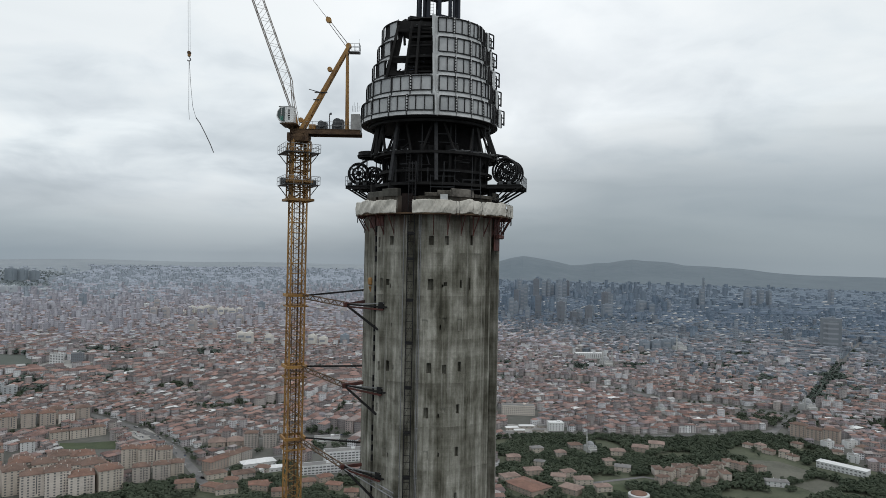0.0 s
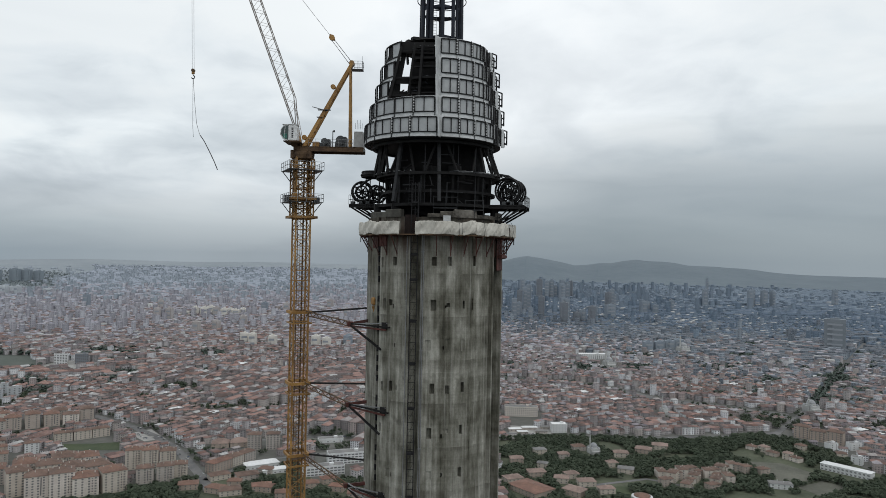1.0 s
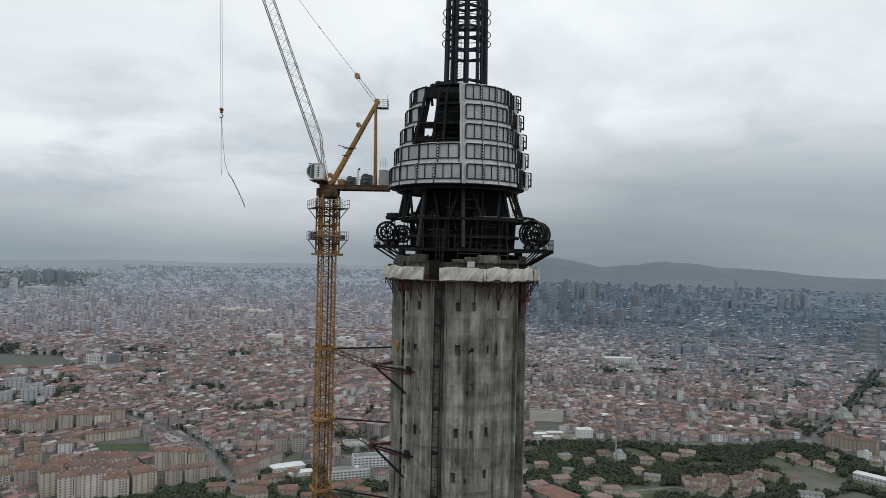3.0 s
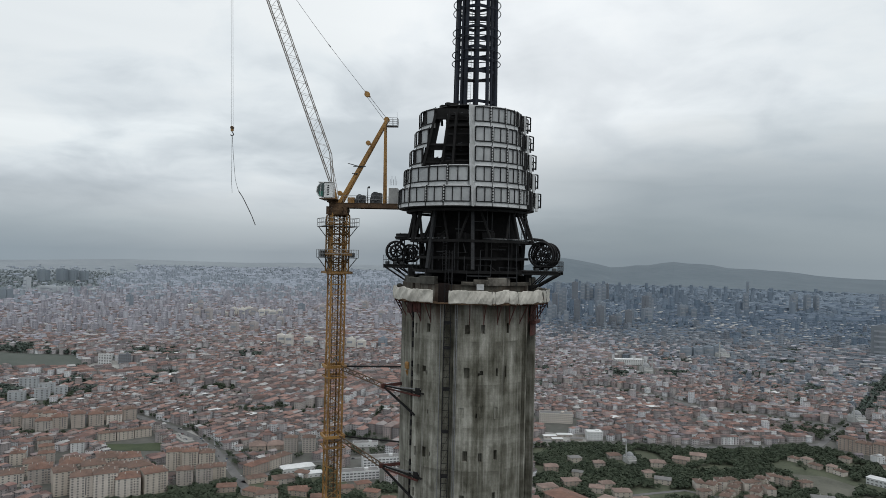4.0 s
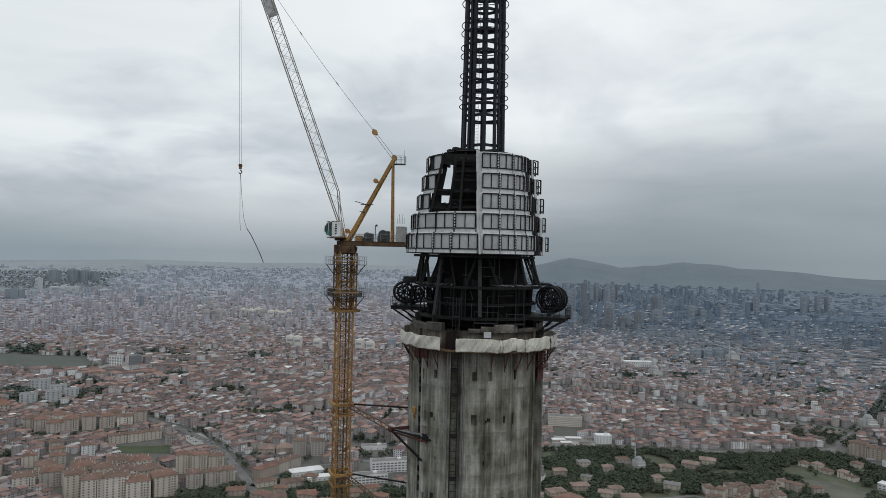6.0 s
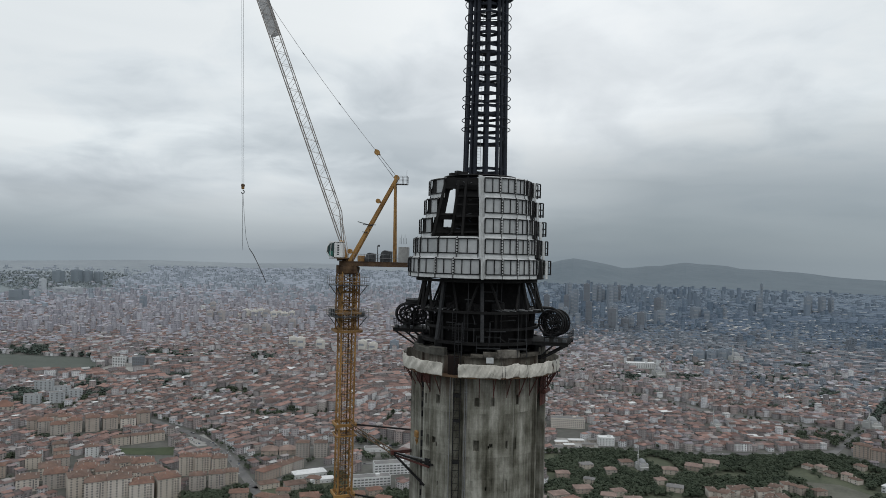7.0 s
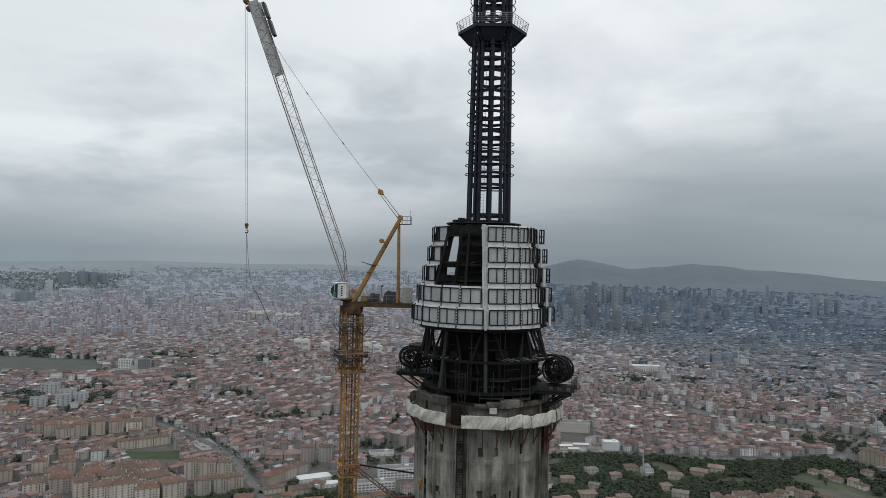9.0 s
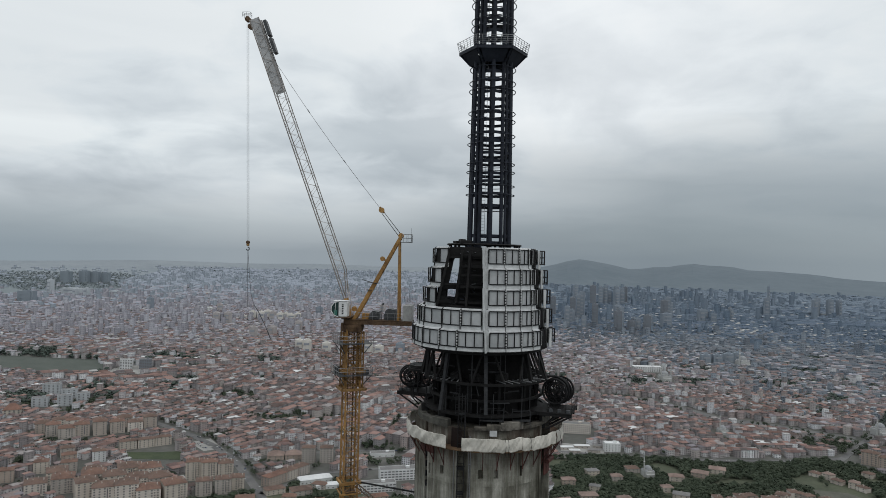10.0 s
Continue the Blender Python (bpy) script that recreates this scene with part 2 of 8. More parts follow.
band_sheet = surface("pale_band_sheet", (0.40, 0.41, 0.41), (0.61, 0.625, 0.63), 2.0, 0.55, 0.5, 0.0, 0.03)
tarp_cloth = surface("dirty_white_tarpaulin", (0.40, 0.38, 0.335), (0.68, 0.655, 0.595), 1.2, 0.4, 0.75, 0.0, 0.25)
parapet_concrete = surface("grey_parapet_concrete", (0.05, 0.045, 0.039), (0.215, 0.2, 0.175), 1.6, 0.4, 0.9, 0.0, 0.3)
# dirty concrete, darkened further for the shade under the deck
shaded_concrete = surface("dirty_shaded_concrete", (0.018, 0.016, 0.0135), (0.115, 0.105, 0.088), 2.0, 0.5, 0.9, 0.0, 0.3)
# brown for painted shade in the shaft recess and on the left parapet
lining = surface("recess_shade_brown", (0.03, 0.029, 0.025), (0.105, 0.102, 0.088), 2.0, 0.5, 0.9, 0.0, 0.2, streak=0.1)
rust_red = surface("red_oxide_steel", (0.03, 0.011, 0.009), (0.098, 0.028, 0.021), 4, 0.6, 0.7, 0.0, 0.12)
galvanised = surface("galvanised_steel", (0.16, 0.165, 0.17), (0.30, 0.305, 0.31), 5, 0.6, 0.45, 0.3, 0.06)
crane_yellow = surface("worn_crane_yellow", (0.15, 0.074, 0.022), (0.43, 0.24, 0.075), 3, 0.35, 0.6, 0.0, 0.1)
cage_rust = surface("rusty_yellow_cage", (0.07, 0.036, 0.014), (0.29, 0.165, 0.06), 3, 0.5, 0.7, 0.0, 0.12)
crane_pale = surface("pale_jib_paint", (0.34, 0.31, 0.285), (0.52, 0.485, 0.455), 3, 0.4, 0.55, 0.0, 0.06)
crane_brown = surface("rusty_crane_deck", (0.05, 0.028, 0.016), (0.14, 0.085, 0.045), 3, 0.5, 0.75, 0.0, 0.15)
jib_chord = surface("weathered_jib_chord", (0.17, 0.15, 0.135), (0.28, 0.255, 0.235), 3, 0.4, 0.6, 0.0, 0.06)
jib_board = surface("grey_jib_board", (0.31, 0.315, 0.32), (0.45, 0.455, 0.46), 2, 0.3, 0.6, 0.0, 0.03)
machine_grey = surface("oily_machine_grey", (0.03, 0.033, 0.036), (0.08, 0.085, 0.09), 4, 0.8, 0.5, 0.0, 0.1)
white_paint = surface("dusty_white_paint", (0.52, 0.53, 0.53), (0.74, 0.75, 0.75), 2, 0.5, 0.5, 0.0, 0.03)
rope_steel = surface("wire_rope", (0.05, 0.05, 0.052), (0.11, 0.11, 0.115), 9, 1.0, 0.5, 0.4, 0.0)
cab_glass = glass_material("green_cab_glass", (0.012, 0.03, 0.028), 0.08)
window_dark = glass_material("dark_window_glass", (0.035, 0.04, 0.045), 0.2)
green_panel = surface("teal_sign_panel", (0.03, 0.14, 0.11), (0.06, 0.2, 0.16), 3, 0.5, 0.5)


# ---------------------------------------------------------------- mesh helpers
class Geo:
    """Vertices and faces of one mesh, gathered piece by piece."""

    def __init__(self):
        self.v, self.f = [], []

    def add(self, verts, faces):
        k = len(self.v)
        self.v += [tuple(p) for p in verts]
        self.f += [tuple(i + k for i in face) for face in faces]
        return self

    def bar(self, a, b, r, n=6, r2=None):
        a, b = Vector(a), Vector(b)
        q = (b - a).to_track_quat("Z", "Y")
        ring = [q @ Vector((math.cos(2 * math.pi * (i + 0.5) / n), math.sin(2 * math.pi * (i + 0.5) / n), 0)) for i in range(n)]
        r2 = r if r2 is None else r2
        verts = [a + p * r for p in ring] + [b + p * r2 for p in ring]
        faces = [(i, (i + 1) % n, n + (i + 1) % n, n + i) for i in range(n)] + [tuple(range(n))[::-1], tuple(range(n, 2 * n))]
        return self.add(verts, faces)

    def box(self, c, s, rz=0.0, bevel=0.0):
        c, h = Vector(c), [v / 2 for v in s]
        turn = Matrix.Rotation(rz, 3, "Z")
        if not bevel:
            vs = [c + turn @ Vector((x * h[0], y * h[1], z * h[2])) for z in (-1, 1) for y in (-1, 1) for x in (-1, 1)]
            return self.add(vs, [(0, 2, 3, 1), (4, 5, 7, 6), (0, 1, 5, 4), (2, 6, 7, 3), (0, 4, 6, 2), (1, 3, 7, 5)])
        b = min(bevel, *h)
        rings = []
        for z, k in ((-h[2], b), (-h[2] + b, 0), (h[2] - b, 0), (h[2], b)):
            x, y = h[0] - k, h[1] - k
            e = b * 0.7
            rings.append([(x, -y + e), (x, y - e), (x - e, y), (-x + e, y), (-x, y - e), (-x, -y + e), (-x + e, -y), (x - e, -y), z])
        vs = [c + turn @ Vector((p[0], p[1], ring[8])) for ring in rings for p in ring[:8]]
        faces = [tuple(range(8))[::-1], tuple(range(24, 32))]
        faces += [(k * 8 + i, k * 8 + (i + 1) % 8, k * 8 + 8 + (i + 1) % 8, k * 8 + 8 + i) for k in range(3) for i in range(8)]
        return self.add(vs, faces)

    def beam(self, a, b, w, h):
        """A square-cut beam from a to b, w wide across and h deep."""
        a, b = Vector(a), Vector(b)
        d = (b - a).normalized()
        side = d.cross(Vector((0, 0, 1)))
        side = side.normalized() if side.length > 0.01 else Vector((1, 0, 0))
        top = side.cross(d)
        vs = [p + side * (w / 2 * i) + top * (h / 2 * j) for p in (a, b) for i, j in ((-1, -1), (1, -1), (1, 1), (-1, 1))]
        return self.add(vs, [(0, 3, 2, 1), (4, 5, 6, 7), (0, 1, 5, 4), (1, 2, 6, 5), (2, 3, 7, 6), (3, 0, 4, 7)])

    def hoop(self, c, radius, tube, n=32, k=5, normal=(0, 0, 1), squash=1.0):
        q = Vector(normal).to_track_quat("Z", "Y")
        c = Vector(c)
        vs = []
        for i in range(n):
            a = 2 * math.pi * i / n
            for j in range(k):
                b = 2 * math.pi * j / k
                rr = radius + tube * math.cos(b)
                vs.append(c + q @ Vector((rr * math.cos(a), rr * math.sin(a), tube * squash * math.sin(b))))
        return self.add(vs, [(i * k + j, ((i + 1) % n) * k + j, ((i + 1) % n) * k + (j + 1) % k, i * k + (j + 1) % k) for i in range(n) for j in range(k)])

    def lathe(self, profile, a0=0.0, a1=360.0, n=48, c=(0, 0)):
        """A surface turned round the upright axis: profile of (radius, z), angles from the front (-y) to the right."""
        full = abs(a1 - a0) >= 360
        m = n if full else n + 1
        p = len(profile)
        vs = []
        for i in range(m):
            a = radians(a0 + (a1 - a0) * i / n)
            vs += [(c[0] + r * math.sin(a), c[1] - r * math.cos(a), z) for r, z in profile]
        faces = [(i * p + j, ((i + 1) % m) * p + j, ((i + 1) % m) * p + j + 1, i * p + j + 1) for i in range(n) for j in range(p - 1)]
        return self.add(vs, faces)

    def tube(self, pts, r, n=5):
        """One bent tube along a line of points."""
        pts = [Vector(p) for p in pts]
        vs = []
        for i, p in enumerate(pts):
            q = (pts[min(i + 1, len(pts) - 1)] - pts[max(i - 1, 0)]).to_track_quat("Z", "Y")
            vs += [p + q @ Vector((r * math.cos(2 * math.pi * k / n), r * math.sin(2 * math.pi * k / n), 0)) for k in range(n)]
        m = len(pts)
        faces = [(i * n + k, i * n + (k + 1) % n, (i + 1) * n + (k + 1) % n, (i + 1) * n + k) for i in range(m - 1) for k in range(n)]
        return self.add(vs, faces + [tuple(range(n))[::-1], tuple((m - 1) * n + k for k in range(n))])

    def mesh(self, name, material, smooth=False):
        m = bpy.data.meshes.new(name)
        m.from_pydata(self.v, [], self.f)
        if material:
            m.materials.append(material)
        if smooth:
            m.polygons.foreach_set("use_smooth", [True] * len(m.polygons))
        m.update()
        return m


def part(name, geo, material, parent, label="", smooth=False):
    data = geo if isinstance(geo, bpy.types.Mesh) else geo.mesh(name, material, smooth)
    ob = new(name, data)
    ob.parent = parent
    return tagged(ob, label)


def thing(name, label, category, at=(0, 0, 0), group="", kind="", data=None):
    ob = new(name, data)
    ob.location = at
    if data is None:
        ob.empty_display_size = 0.5
    return tagged(ob, label, category, group, kind)


def polar(r, a, z=0.0):
    """A place round the tower's axis: angle in degrees from the front (-y), growing to the right."""
    return Vector((r * math.sin(radians(a)), -r * math.cos(radians(a)), z))


# ---------------------------------------------------------------- terrain
RISE_AT = (0, 1000, 1750, 2600, 3450, 4200, 4950)
RISE_TO = (-30, -30, 0, 38, 80, 121, 165)


def ground_z(x, y):
    """The height of the ground: the foot of the hill, then raised with distance so that it meets the horizon in the
    camera's view, and the ridge there.
    """
    r = np.hypot(x, y)
    a = np.degrees(np.arctan2(x, y))
    ridge = 88 * np.exp(-(((a - 7.2) / 3.0) ** 2)) + 78 * np.exp(-(((a - 16.5) / 4.6) ** 2)) + 30 * np.exp(-(((a - 23.5) / 3.0) ** 2))
    ridge = ridge + 6 * np.sin(a * 2.1) * np.exp(-(((a - 14) / 9) ** 2)) + 8 * np.exp(-(((a + 8) / 14) ** 2)) + 16 * np.exp(-(((a + 28) / 6) ** 2)) + 8 * np.exp(-(((a + 15) / 3.5) ** 2))
    k = np.clip((r - 3900) / 850, 0, 1)
    return np.interp(r, RISE_AT, RISE_TO) + ridge * k * k * (3 - 2 * k)


def build_ground():
    radii = [0, 60, 150, 300, 450, 600, 700, 800, 900, 1000, 1100, 1250, 1400, 1600, 1750, 1900, 2100, 2350, 2600, 2900, 3200, 3450, 3700, 3900, 4050, 4200, 4350, 4500, 4650, 4800, 4950]
    n = 360
    vs, fs = [], []
    for r in radii:
        for i in range(n):
            a = 2 * math.pi * i / n
            x, y = r * math.sin(a), r * math.cos(a)
            vs.append((x, y, float(ground_z(x, y))))
    for k in range(len(radii) - 1):
        for i in range(n):
            j = (i + 1) % n
            fs.append((k * n + i, k * n + j, (k + 1) * n + j, (k + 1) * n + i))
    m = bpy.data.meshes.new("ground")
    m.from_pydata(vs, [], [f[::-1] for f in fs])
    for material in (ground_mat, hazed_ridge_mat, hazed_plain_mat, hazed_slate_mat, hazed_far_ground, hazed_wood_ground):
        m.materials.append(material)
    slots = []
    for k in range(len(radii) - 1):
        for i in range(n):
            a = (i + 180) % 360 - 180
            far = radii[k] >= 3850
            # far sectors take paler or bluer ground in place of haze
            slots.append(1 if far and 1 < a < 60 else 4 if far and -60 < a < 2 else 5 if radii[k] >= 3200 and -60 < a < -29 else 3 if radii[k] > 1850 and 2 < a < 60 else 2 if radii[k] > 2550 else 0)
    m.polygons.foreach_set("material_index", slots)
    m.update()
    return tagged(new("ground", m), "dull green and earthy ground under the city, far parts coloured for haze", "ground", kind="structure")


# haze and, on the right, cloud shadow are put into these ground colours
hazed_ridge_mat = surface("hazed_blue_ridge", (0.112, 0.143, 0.168), (0.135, 0.168, 0.193), 0.02, 0.004, 0.95, 0, 0.0)
hazed_far_ground = surface("hazed_pale_ground", (0.205, 0.236, 0.262), (0.25, 0.28, 0.305), 0.02, 0.003, 0.95, 0, 0.0)
hazed_wood_ground = surface("hazed_far_woodland", (0.155, 0.186, 0.2), (0.195, 0.226, 0.24), 0.03, 0.004, 0.95, 0, 0.0)
hazed_plain_mat = surface("hazed_far_plain", (0.20, 0.205, 0.22), (0.26, 0.265, 0.28), 0.03, 0.004, 0.95, 0, 0.0)
hazed_slate_mat = surface("hazed_slate_ground", (0.075, 0.097, 0.12), (0.123, 0.152, 0.183), 0.05, 0.005, 0.95, 0, 0.0)
ground_mat = surface("streets_and_earth", (0.066, 0.07, 0.062), (0.14, 0.138, 0.127), 0.08, 0.006, 0.95, 0, 0.0)
build_ground()


# ---------------------------------------------------------------- concrete shaft
CORE_X, CORE_TOP, CORE_FOOT = -0.25, 248.3, -31.0


def core_radius(a):
    """The shaft's plan: flatter in front, with upright grooves and strips."""
    r = 8.45 + 0.55 * math.sin(radians(a)) ** 2
    b = abs(a)
    if -54.5 < a < -50.5:
        r -= 0.9
    elif -20.5 < a < -11.5:
        r -= 0.55
    elif 57.5 < b < 76.5 and a > 0:
        r -= 2.0
    elif 33.5 < a < 55:
        r -= 0.25
    elif -50.5 < a < -44:
        r += 0.10
    elif 55 < a < 57.5:
        r += 0.12
    elif 100 < b < 122:
        r -= 0.8
    return r


def build_core():
    # blockouts left in the wall: middle angle, half width in degrees, middle height, half height, depth
    holes = [(0.0, 2.3, 242.85, 0.62, 0.12), (12.9, 2.0, 242.9, 0.62, 0.6), (-34.5, 2.1, 242.8, 0.6, 0.35), (36.5, 1.4, 243.0, 0.7, 0.1), (-47.5, 1.2, 242.6, 0.7, 0.3),
             (-38, 2.0, 237.65, 0.42, 0.5), (-35.2, 0.7, 237.2, 0.3, 0.6), (0.0, 2.6, 237.5, 0.75, 0.1), (10.2, 0.7, 237.35, 0.2, 0.5), (12.3, 1.6, 237.55, 0.28, 0.5), (25.8, 1.0, 237.6, 0.55, 0.5), (35, 0.7, 237.6, 0.8, 0.15), (-44.5, 1.2, 237.4, 0.8, 0.2),
             (8.8, 0.7, 232.3, 0.3, 0.6), (-33.5, 0.6, 232.4, 0.28, 0.6), (12.0, 1.8, 232.7, 0.8, 0.08), (25.5, 1.7, 232.6, 0.8, 0.08), (-4, 2.6, 232.6, 0.7, 0.06),
             (-45.5, 1.4, 227.15, 0.65, 0.4), (-36.5, 2.0, 227.3, 0.72, 0.6), (0.0, 2.2, 227.35, 0.7, 0.12), (12.6, 1.8, 227.2, 0.6, 0.1), (25.8, 1.7, 227.45, 0.7, 0.3), (-31, 0.5, 227.2, 0.3, 0.4),
             (-1.8, 2.2, 221.9, 0.75, 0.12), (8.4, 0.8, 221.55, 0.3, 0.6), (24.9, 1.7, 222.3, 0.65, 0.35), (-47, 1.3, 222.0, 0.6, 0.3), (12.5, 1.6, 222.2, 0.3, 0.08),
             (-34.5, 0.6, 216.4, 0.28, 0.5), (9.0, 0.8, 216.85, 0.3, 0.6), (24.6, 1.8, 217.1, 0.65, 0.3), (-1.5, 2.2, 216.8, 0.6, 0.08), (-38, 2.2, 216.6, 0.6, 0.08),
             (24.3, 1.5, 211.6, 0.6, 0.4), (-33, 0.7, 211.3, 0.3, 0.5), (8.5, 0.7, 211.4, 0.3, 0.5), (0, 2.0, 206.0, 0.6, 0.3), (24, 1.6, 206.3, 0.6, 0.4), (-36, 1.8, 206, 0.6, 0.4)]
    holes = [(a, 0.9 * w, z, 0.9 * h, 0.6 if d >= 0.1 else d + 0.04) for a, w, z, h, d in holes]
    angles = set(float(a) for a in range(-180, 180, 4))
    for edge in (-54.5, -50.5, -20.5, -11.5, 33.5, 55, 57.5, 76.5, 100, -100, 122, -122, -44):
        angles |= {edge - 0.15, edge + 0.15}
    levels = {CORE_FOOT, 100.0, 180.0, CORE_TOP}
    for a, w, z, h, _ in holes:
        angles |= {a - w, a + w}
        levels |= {z - h, z + h}
    angles = sorted({round(a, 3) for a in angles})
    levels = sorted({round(z, 3) for z in levels})
    n = len(angles)

    def at(a, z, sink=0.0):
        p = polar(core_radius(a) - sink, a, z)
        p.x += CORE_X
        return p

    g = Geo()
    g.v = [tuple(at(a, z)) for z in levels for a in angles]

    def hole_at(k, i):
        """The blockout that this patch of wall belongs to, if any."""
        if not 0 <= k < len(levels) - 1:
            return None
        i %= n
        am = (angles[i] + angles[i + 1]) / 2 if i + 1 < n else 179.5
        zm = (levels[k] + levels[k + 1]) / 2
        for q in holes:
            if abs(am - q[0]) < q[1] and abs(zm - q[2]) < q[3]:
                return q
        return None

    for k in range(len(levels) - 1):
        for i in range(n):
            j = (i + 1) % n
            hit = hole_at(k, i)
            quad = (k * n + i, k * n + j, (k + 1) * n + j, (k + 1) * n + i)
            if not hit:
                g.f.append(quad)
                continue
            b = len(g.v)
            g.v += [tuple(at(angles[i], levels[k], hit[4])), tuple(at(angles[j], levels[k], hit[4])), tuple(at(angles[j], levels[k + 1], hit[4])), tuple(at(angles[i], levels[k + 1], hit[4]))]
            inner = (b, b + 1, b + 2, b + 3)
            g.f.append(inner)
            for s, (dk, di) in enumerate(((-1, 0), (0, 1), (1, 0), (0, -1))):
                if hole_at(k + dk, i + di) is not hit:
                    e = (s + 1) % 4
                    g.f.append((quad[s], quad[e], inner[e], inner[s]))
    top = len(levels) - 1
    g.f.append(tuple(top * n + i for i in range(n)))
    shaft = thing("tower_shaft", "raw grey concrete tower shaft with rain streaks and blockouts", "tower")
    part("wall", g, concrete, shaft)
    # pour joints: thin proud lips of concrete round the shaft
    for z in (239.9, 234.6, 229.3, 224.0, 218.7, 213.4, 208.1):
        lip = Geo()
        prof = [(0.0, z - 0.05), (0.012, z - 0.02), (0.012, z + 0.02), (0.0, z + 0.05)]
        m = len(angles)
        for a in angles:
            r = core_radius(a)
            for d, zz in prof:
                p = polar(r + d - 0.004, a, zz)
                lip.v.append((p.x + CORE_X, p.y, zz))
        lip.f = [(i * 4 + q, ((i + 1) % m) * 4 + q, ((i + 1) % m) * 4 + q + 1, i * 4 + q + 1) for i in range(m) for q in range(3)]
        part("pour_joint", lip, concrete, shaft)
    # parapet left in uneven lengths above the tarpaulin ring
    rnd = random.Random(5)
    a = -178.0
    while a < 180:
        w = rnd.uniform(9, 27)
        h = rnd.choice((0.7, 0.95, 1.1, 0.8, 0.4))
        out = rnd.uniform(-0.15, 0.1)
        if not (-24 < a + w / 2 < -9):
            b = Geo()
            b.lathe([(8.0, CORE_TOP - 0.02), (8.75 + out, CORE_TOP - 0.02), (8.77 + out, CORE_TOP + h - 0.08), (8.68 + out, CORE_TOP + h), (8.0, CORE_TOP + h), (8.0, CORE_TOP - 0.02)], a + 0.1, min(a + w, 180) - 0.1, 8, (CORE_X, 0))
            b.f += [tuple(range(6))[:5], tuple(8 * 6 + q for q in range(5))[::-1]]
            # low and left lengths are coloured darker to paint the deck's shade
            part("parapet_length", b, (parapet_concrete if h > 0.75 else shaded_concrete) if a > -8 else lining, shaft)
        a += w
    return shaft


build_core()


# ---------------------------------------------------------------- tarpaulin ring and its brackets
def build_tarp(a0, a1, seed):
    """A length of tarpaulin wrapped round the scaffold deck, creased and sagging."""
    rnd = random.Random(seed)
    n, rows = max(6, int((a1 - a0) * 3.4)), 18
    g = Geo()
    for i in range(n + 1):
        a = a0 + (a1 - a0) * i / n
        for k in range(rows):
            u = k / (rows - 1)
            z = 247.7 - 1.58 * u
            pleat = 0.26 * noise.noise(Vector((a * 0.16 + 0.9 * u, u * 0.9, seed))) + 0.03 * noise.noise(Vector((a * 0.4 - 1.2 * u, u * 1.6, seed + 3)))
            fold = abs(noise.noise(Vector((a * 0.28 + 1.6 * u, u * 0.8, seed + 7))))
            pleat += 0.20 * max(0.0, 0.22 - fold) - 0.10 * max(0.0, fold - 0.3)
            crease = abs(noise.noise(Vector((a * 0.75 - 3.5 * u, u * 1.7 + a * 0.1, seed + 11))))
            pleat += 0.05 * max(0.0, 0.10 - crease) / 0.10
            pleat += 0.05 * noise.noise(Vector((a * 0.9 + 3.0 * u, u * 1.1, seed + 5)))
            sag = 0.30 * noise.noise(Vector((a * 0.10, seed, 5))) + 0.07 * noise.noise(Vector((a * 0.5, seed, 9)))
            belly = 0.05 * math.sin(math.pi * u)
            p = polar(10.35 + pleat + belly, a, z + sag * (1 if k in (0, rows - 1) else 0.6))
            g.v.append(tuple(p))
    g.f = [(i * rows + k, i * rows + k + 1, (i + 1) * rows + k + 1, (i + 1) * rows + k) for i in range(n) for k in range(rows - 1)]
    m = g.mesh("tarpaulin", tarp_cloth, True)
    ob = thing("tarpaulin", "creased dirty white tarpaulin wrapped round the scaffold deck", "tarpaulin", group="tarpaulins round the deck", data=m)
    s = ob.modifiers.new("thick", "SOLIDIFY")
    s.thickness = 0.03
    return ob


for a0, a1, seed in ((-92, -26, 1), (-14.5, 27, 2), (27.4, 62, 3), (62.4, 96, 4), (97, 140, 5), (141, 182, 6), (183, 225, 7), (226, 267, 8)):
    build_tarp(a0, a1, seed)


for a in (14.5, 16.5, 33, 66):
    strap = Geo().tube([polar(10.3, a, 248.0), polar(10.58, a + 0.2, 247.5), polar(10.62, a + 0.6, 246.8), polar(10.55, a + 0.3, 246.0), polar(10.5, a + 0.9, 245.5)], 0.026, 5)
    thing("tie_strap", "dark strap tying the tarpaulin down", "strap", group="tie straps", data=strap.mesh("tie_strap", black_frame))


def build_deck_ring():
    deck = thing("scaffold_deck", "steel scaffold deck on red brackets round the shaft top", "scaffold")
    part("deck", Geo().lathe([(8.5, 246.0), (10.3, 246.0), (10.3, 246.14), (8.5, 246.14)], 0, 360, 72), crane_brown, deck)
    for a in range(-176, 184, 11):
        if -25 < a < -9:
            continue
        g = Geo()
        g.beam(polar(8.8, a, 245.9), polar(10.3, a, 245.9), 0.12, 0.14)
        g.beam(polar(10.2, a, 245.9), polar(8.95, a, 243.7), 0.09, 0.1)
        g.beam(polar(8.97, a, 243.5), polar(8.97, a, 245.9), 0.1, 0.1)
        part("bracket", g, rust_red, deck)
    for a in (-88, -84, 84, 88, 92):
        g = Geo()
        for r in (9.3, 10.25):
            g.bar(polar(r, a, 243.9 if r < 10 else 245.2), polar(r, a, 246.0), 0.035)
        for k in range(5):
            z = 244.0 + 0.4 * k
            g.bar(polar(9.3, a, z), polar(9.3 + 0.24 * k, a, z + 0.35), 0.025)
        part("hanger", g, black_frame, deck)
    part("hanging_beam", Geo().bar(polar(9.2, 62, 243.6), polar(9.2, 76, 243.6), 0.3), rust_red, deck)
    return deck


build_deck_ring()

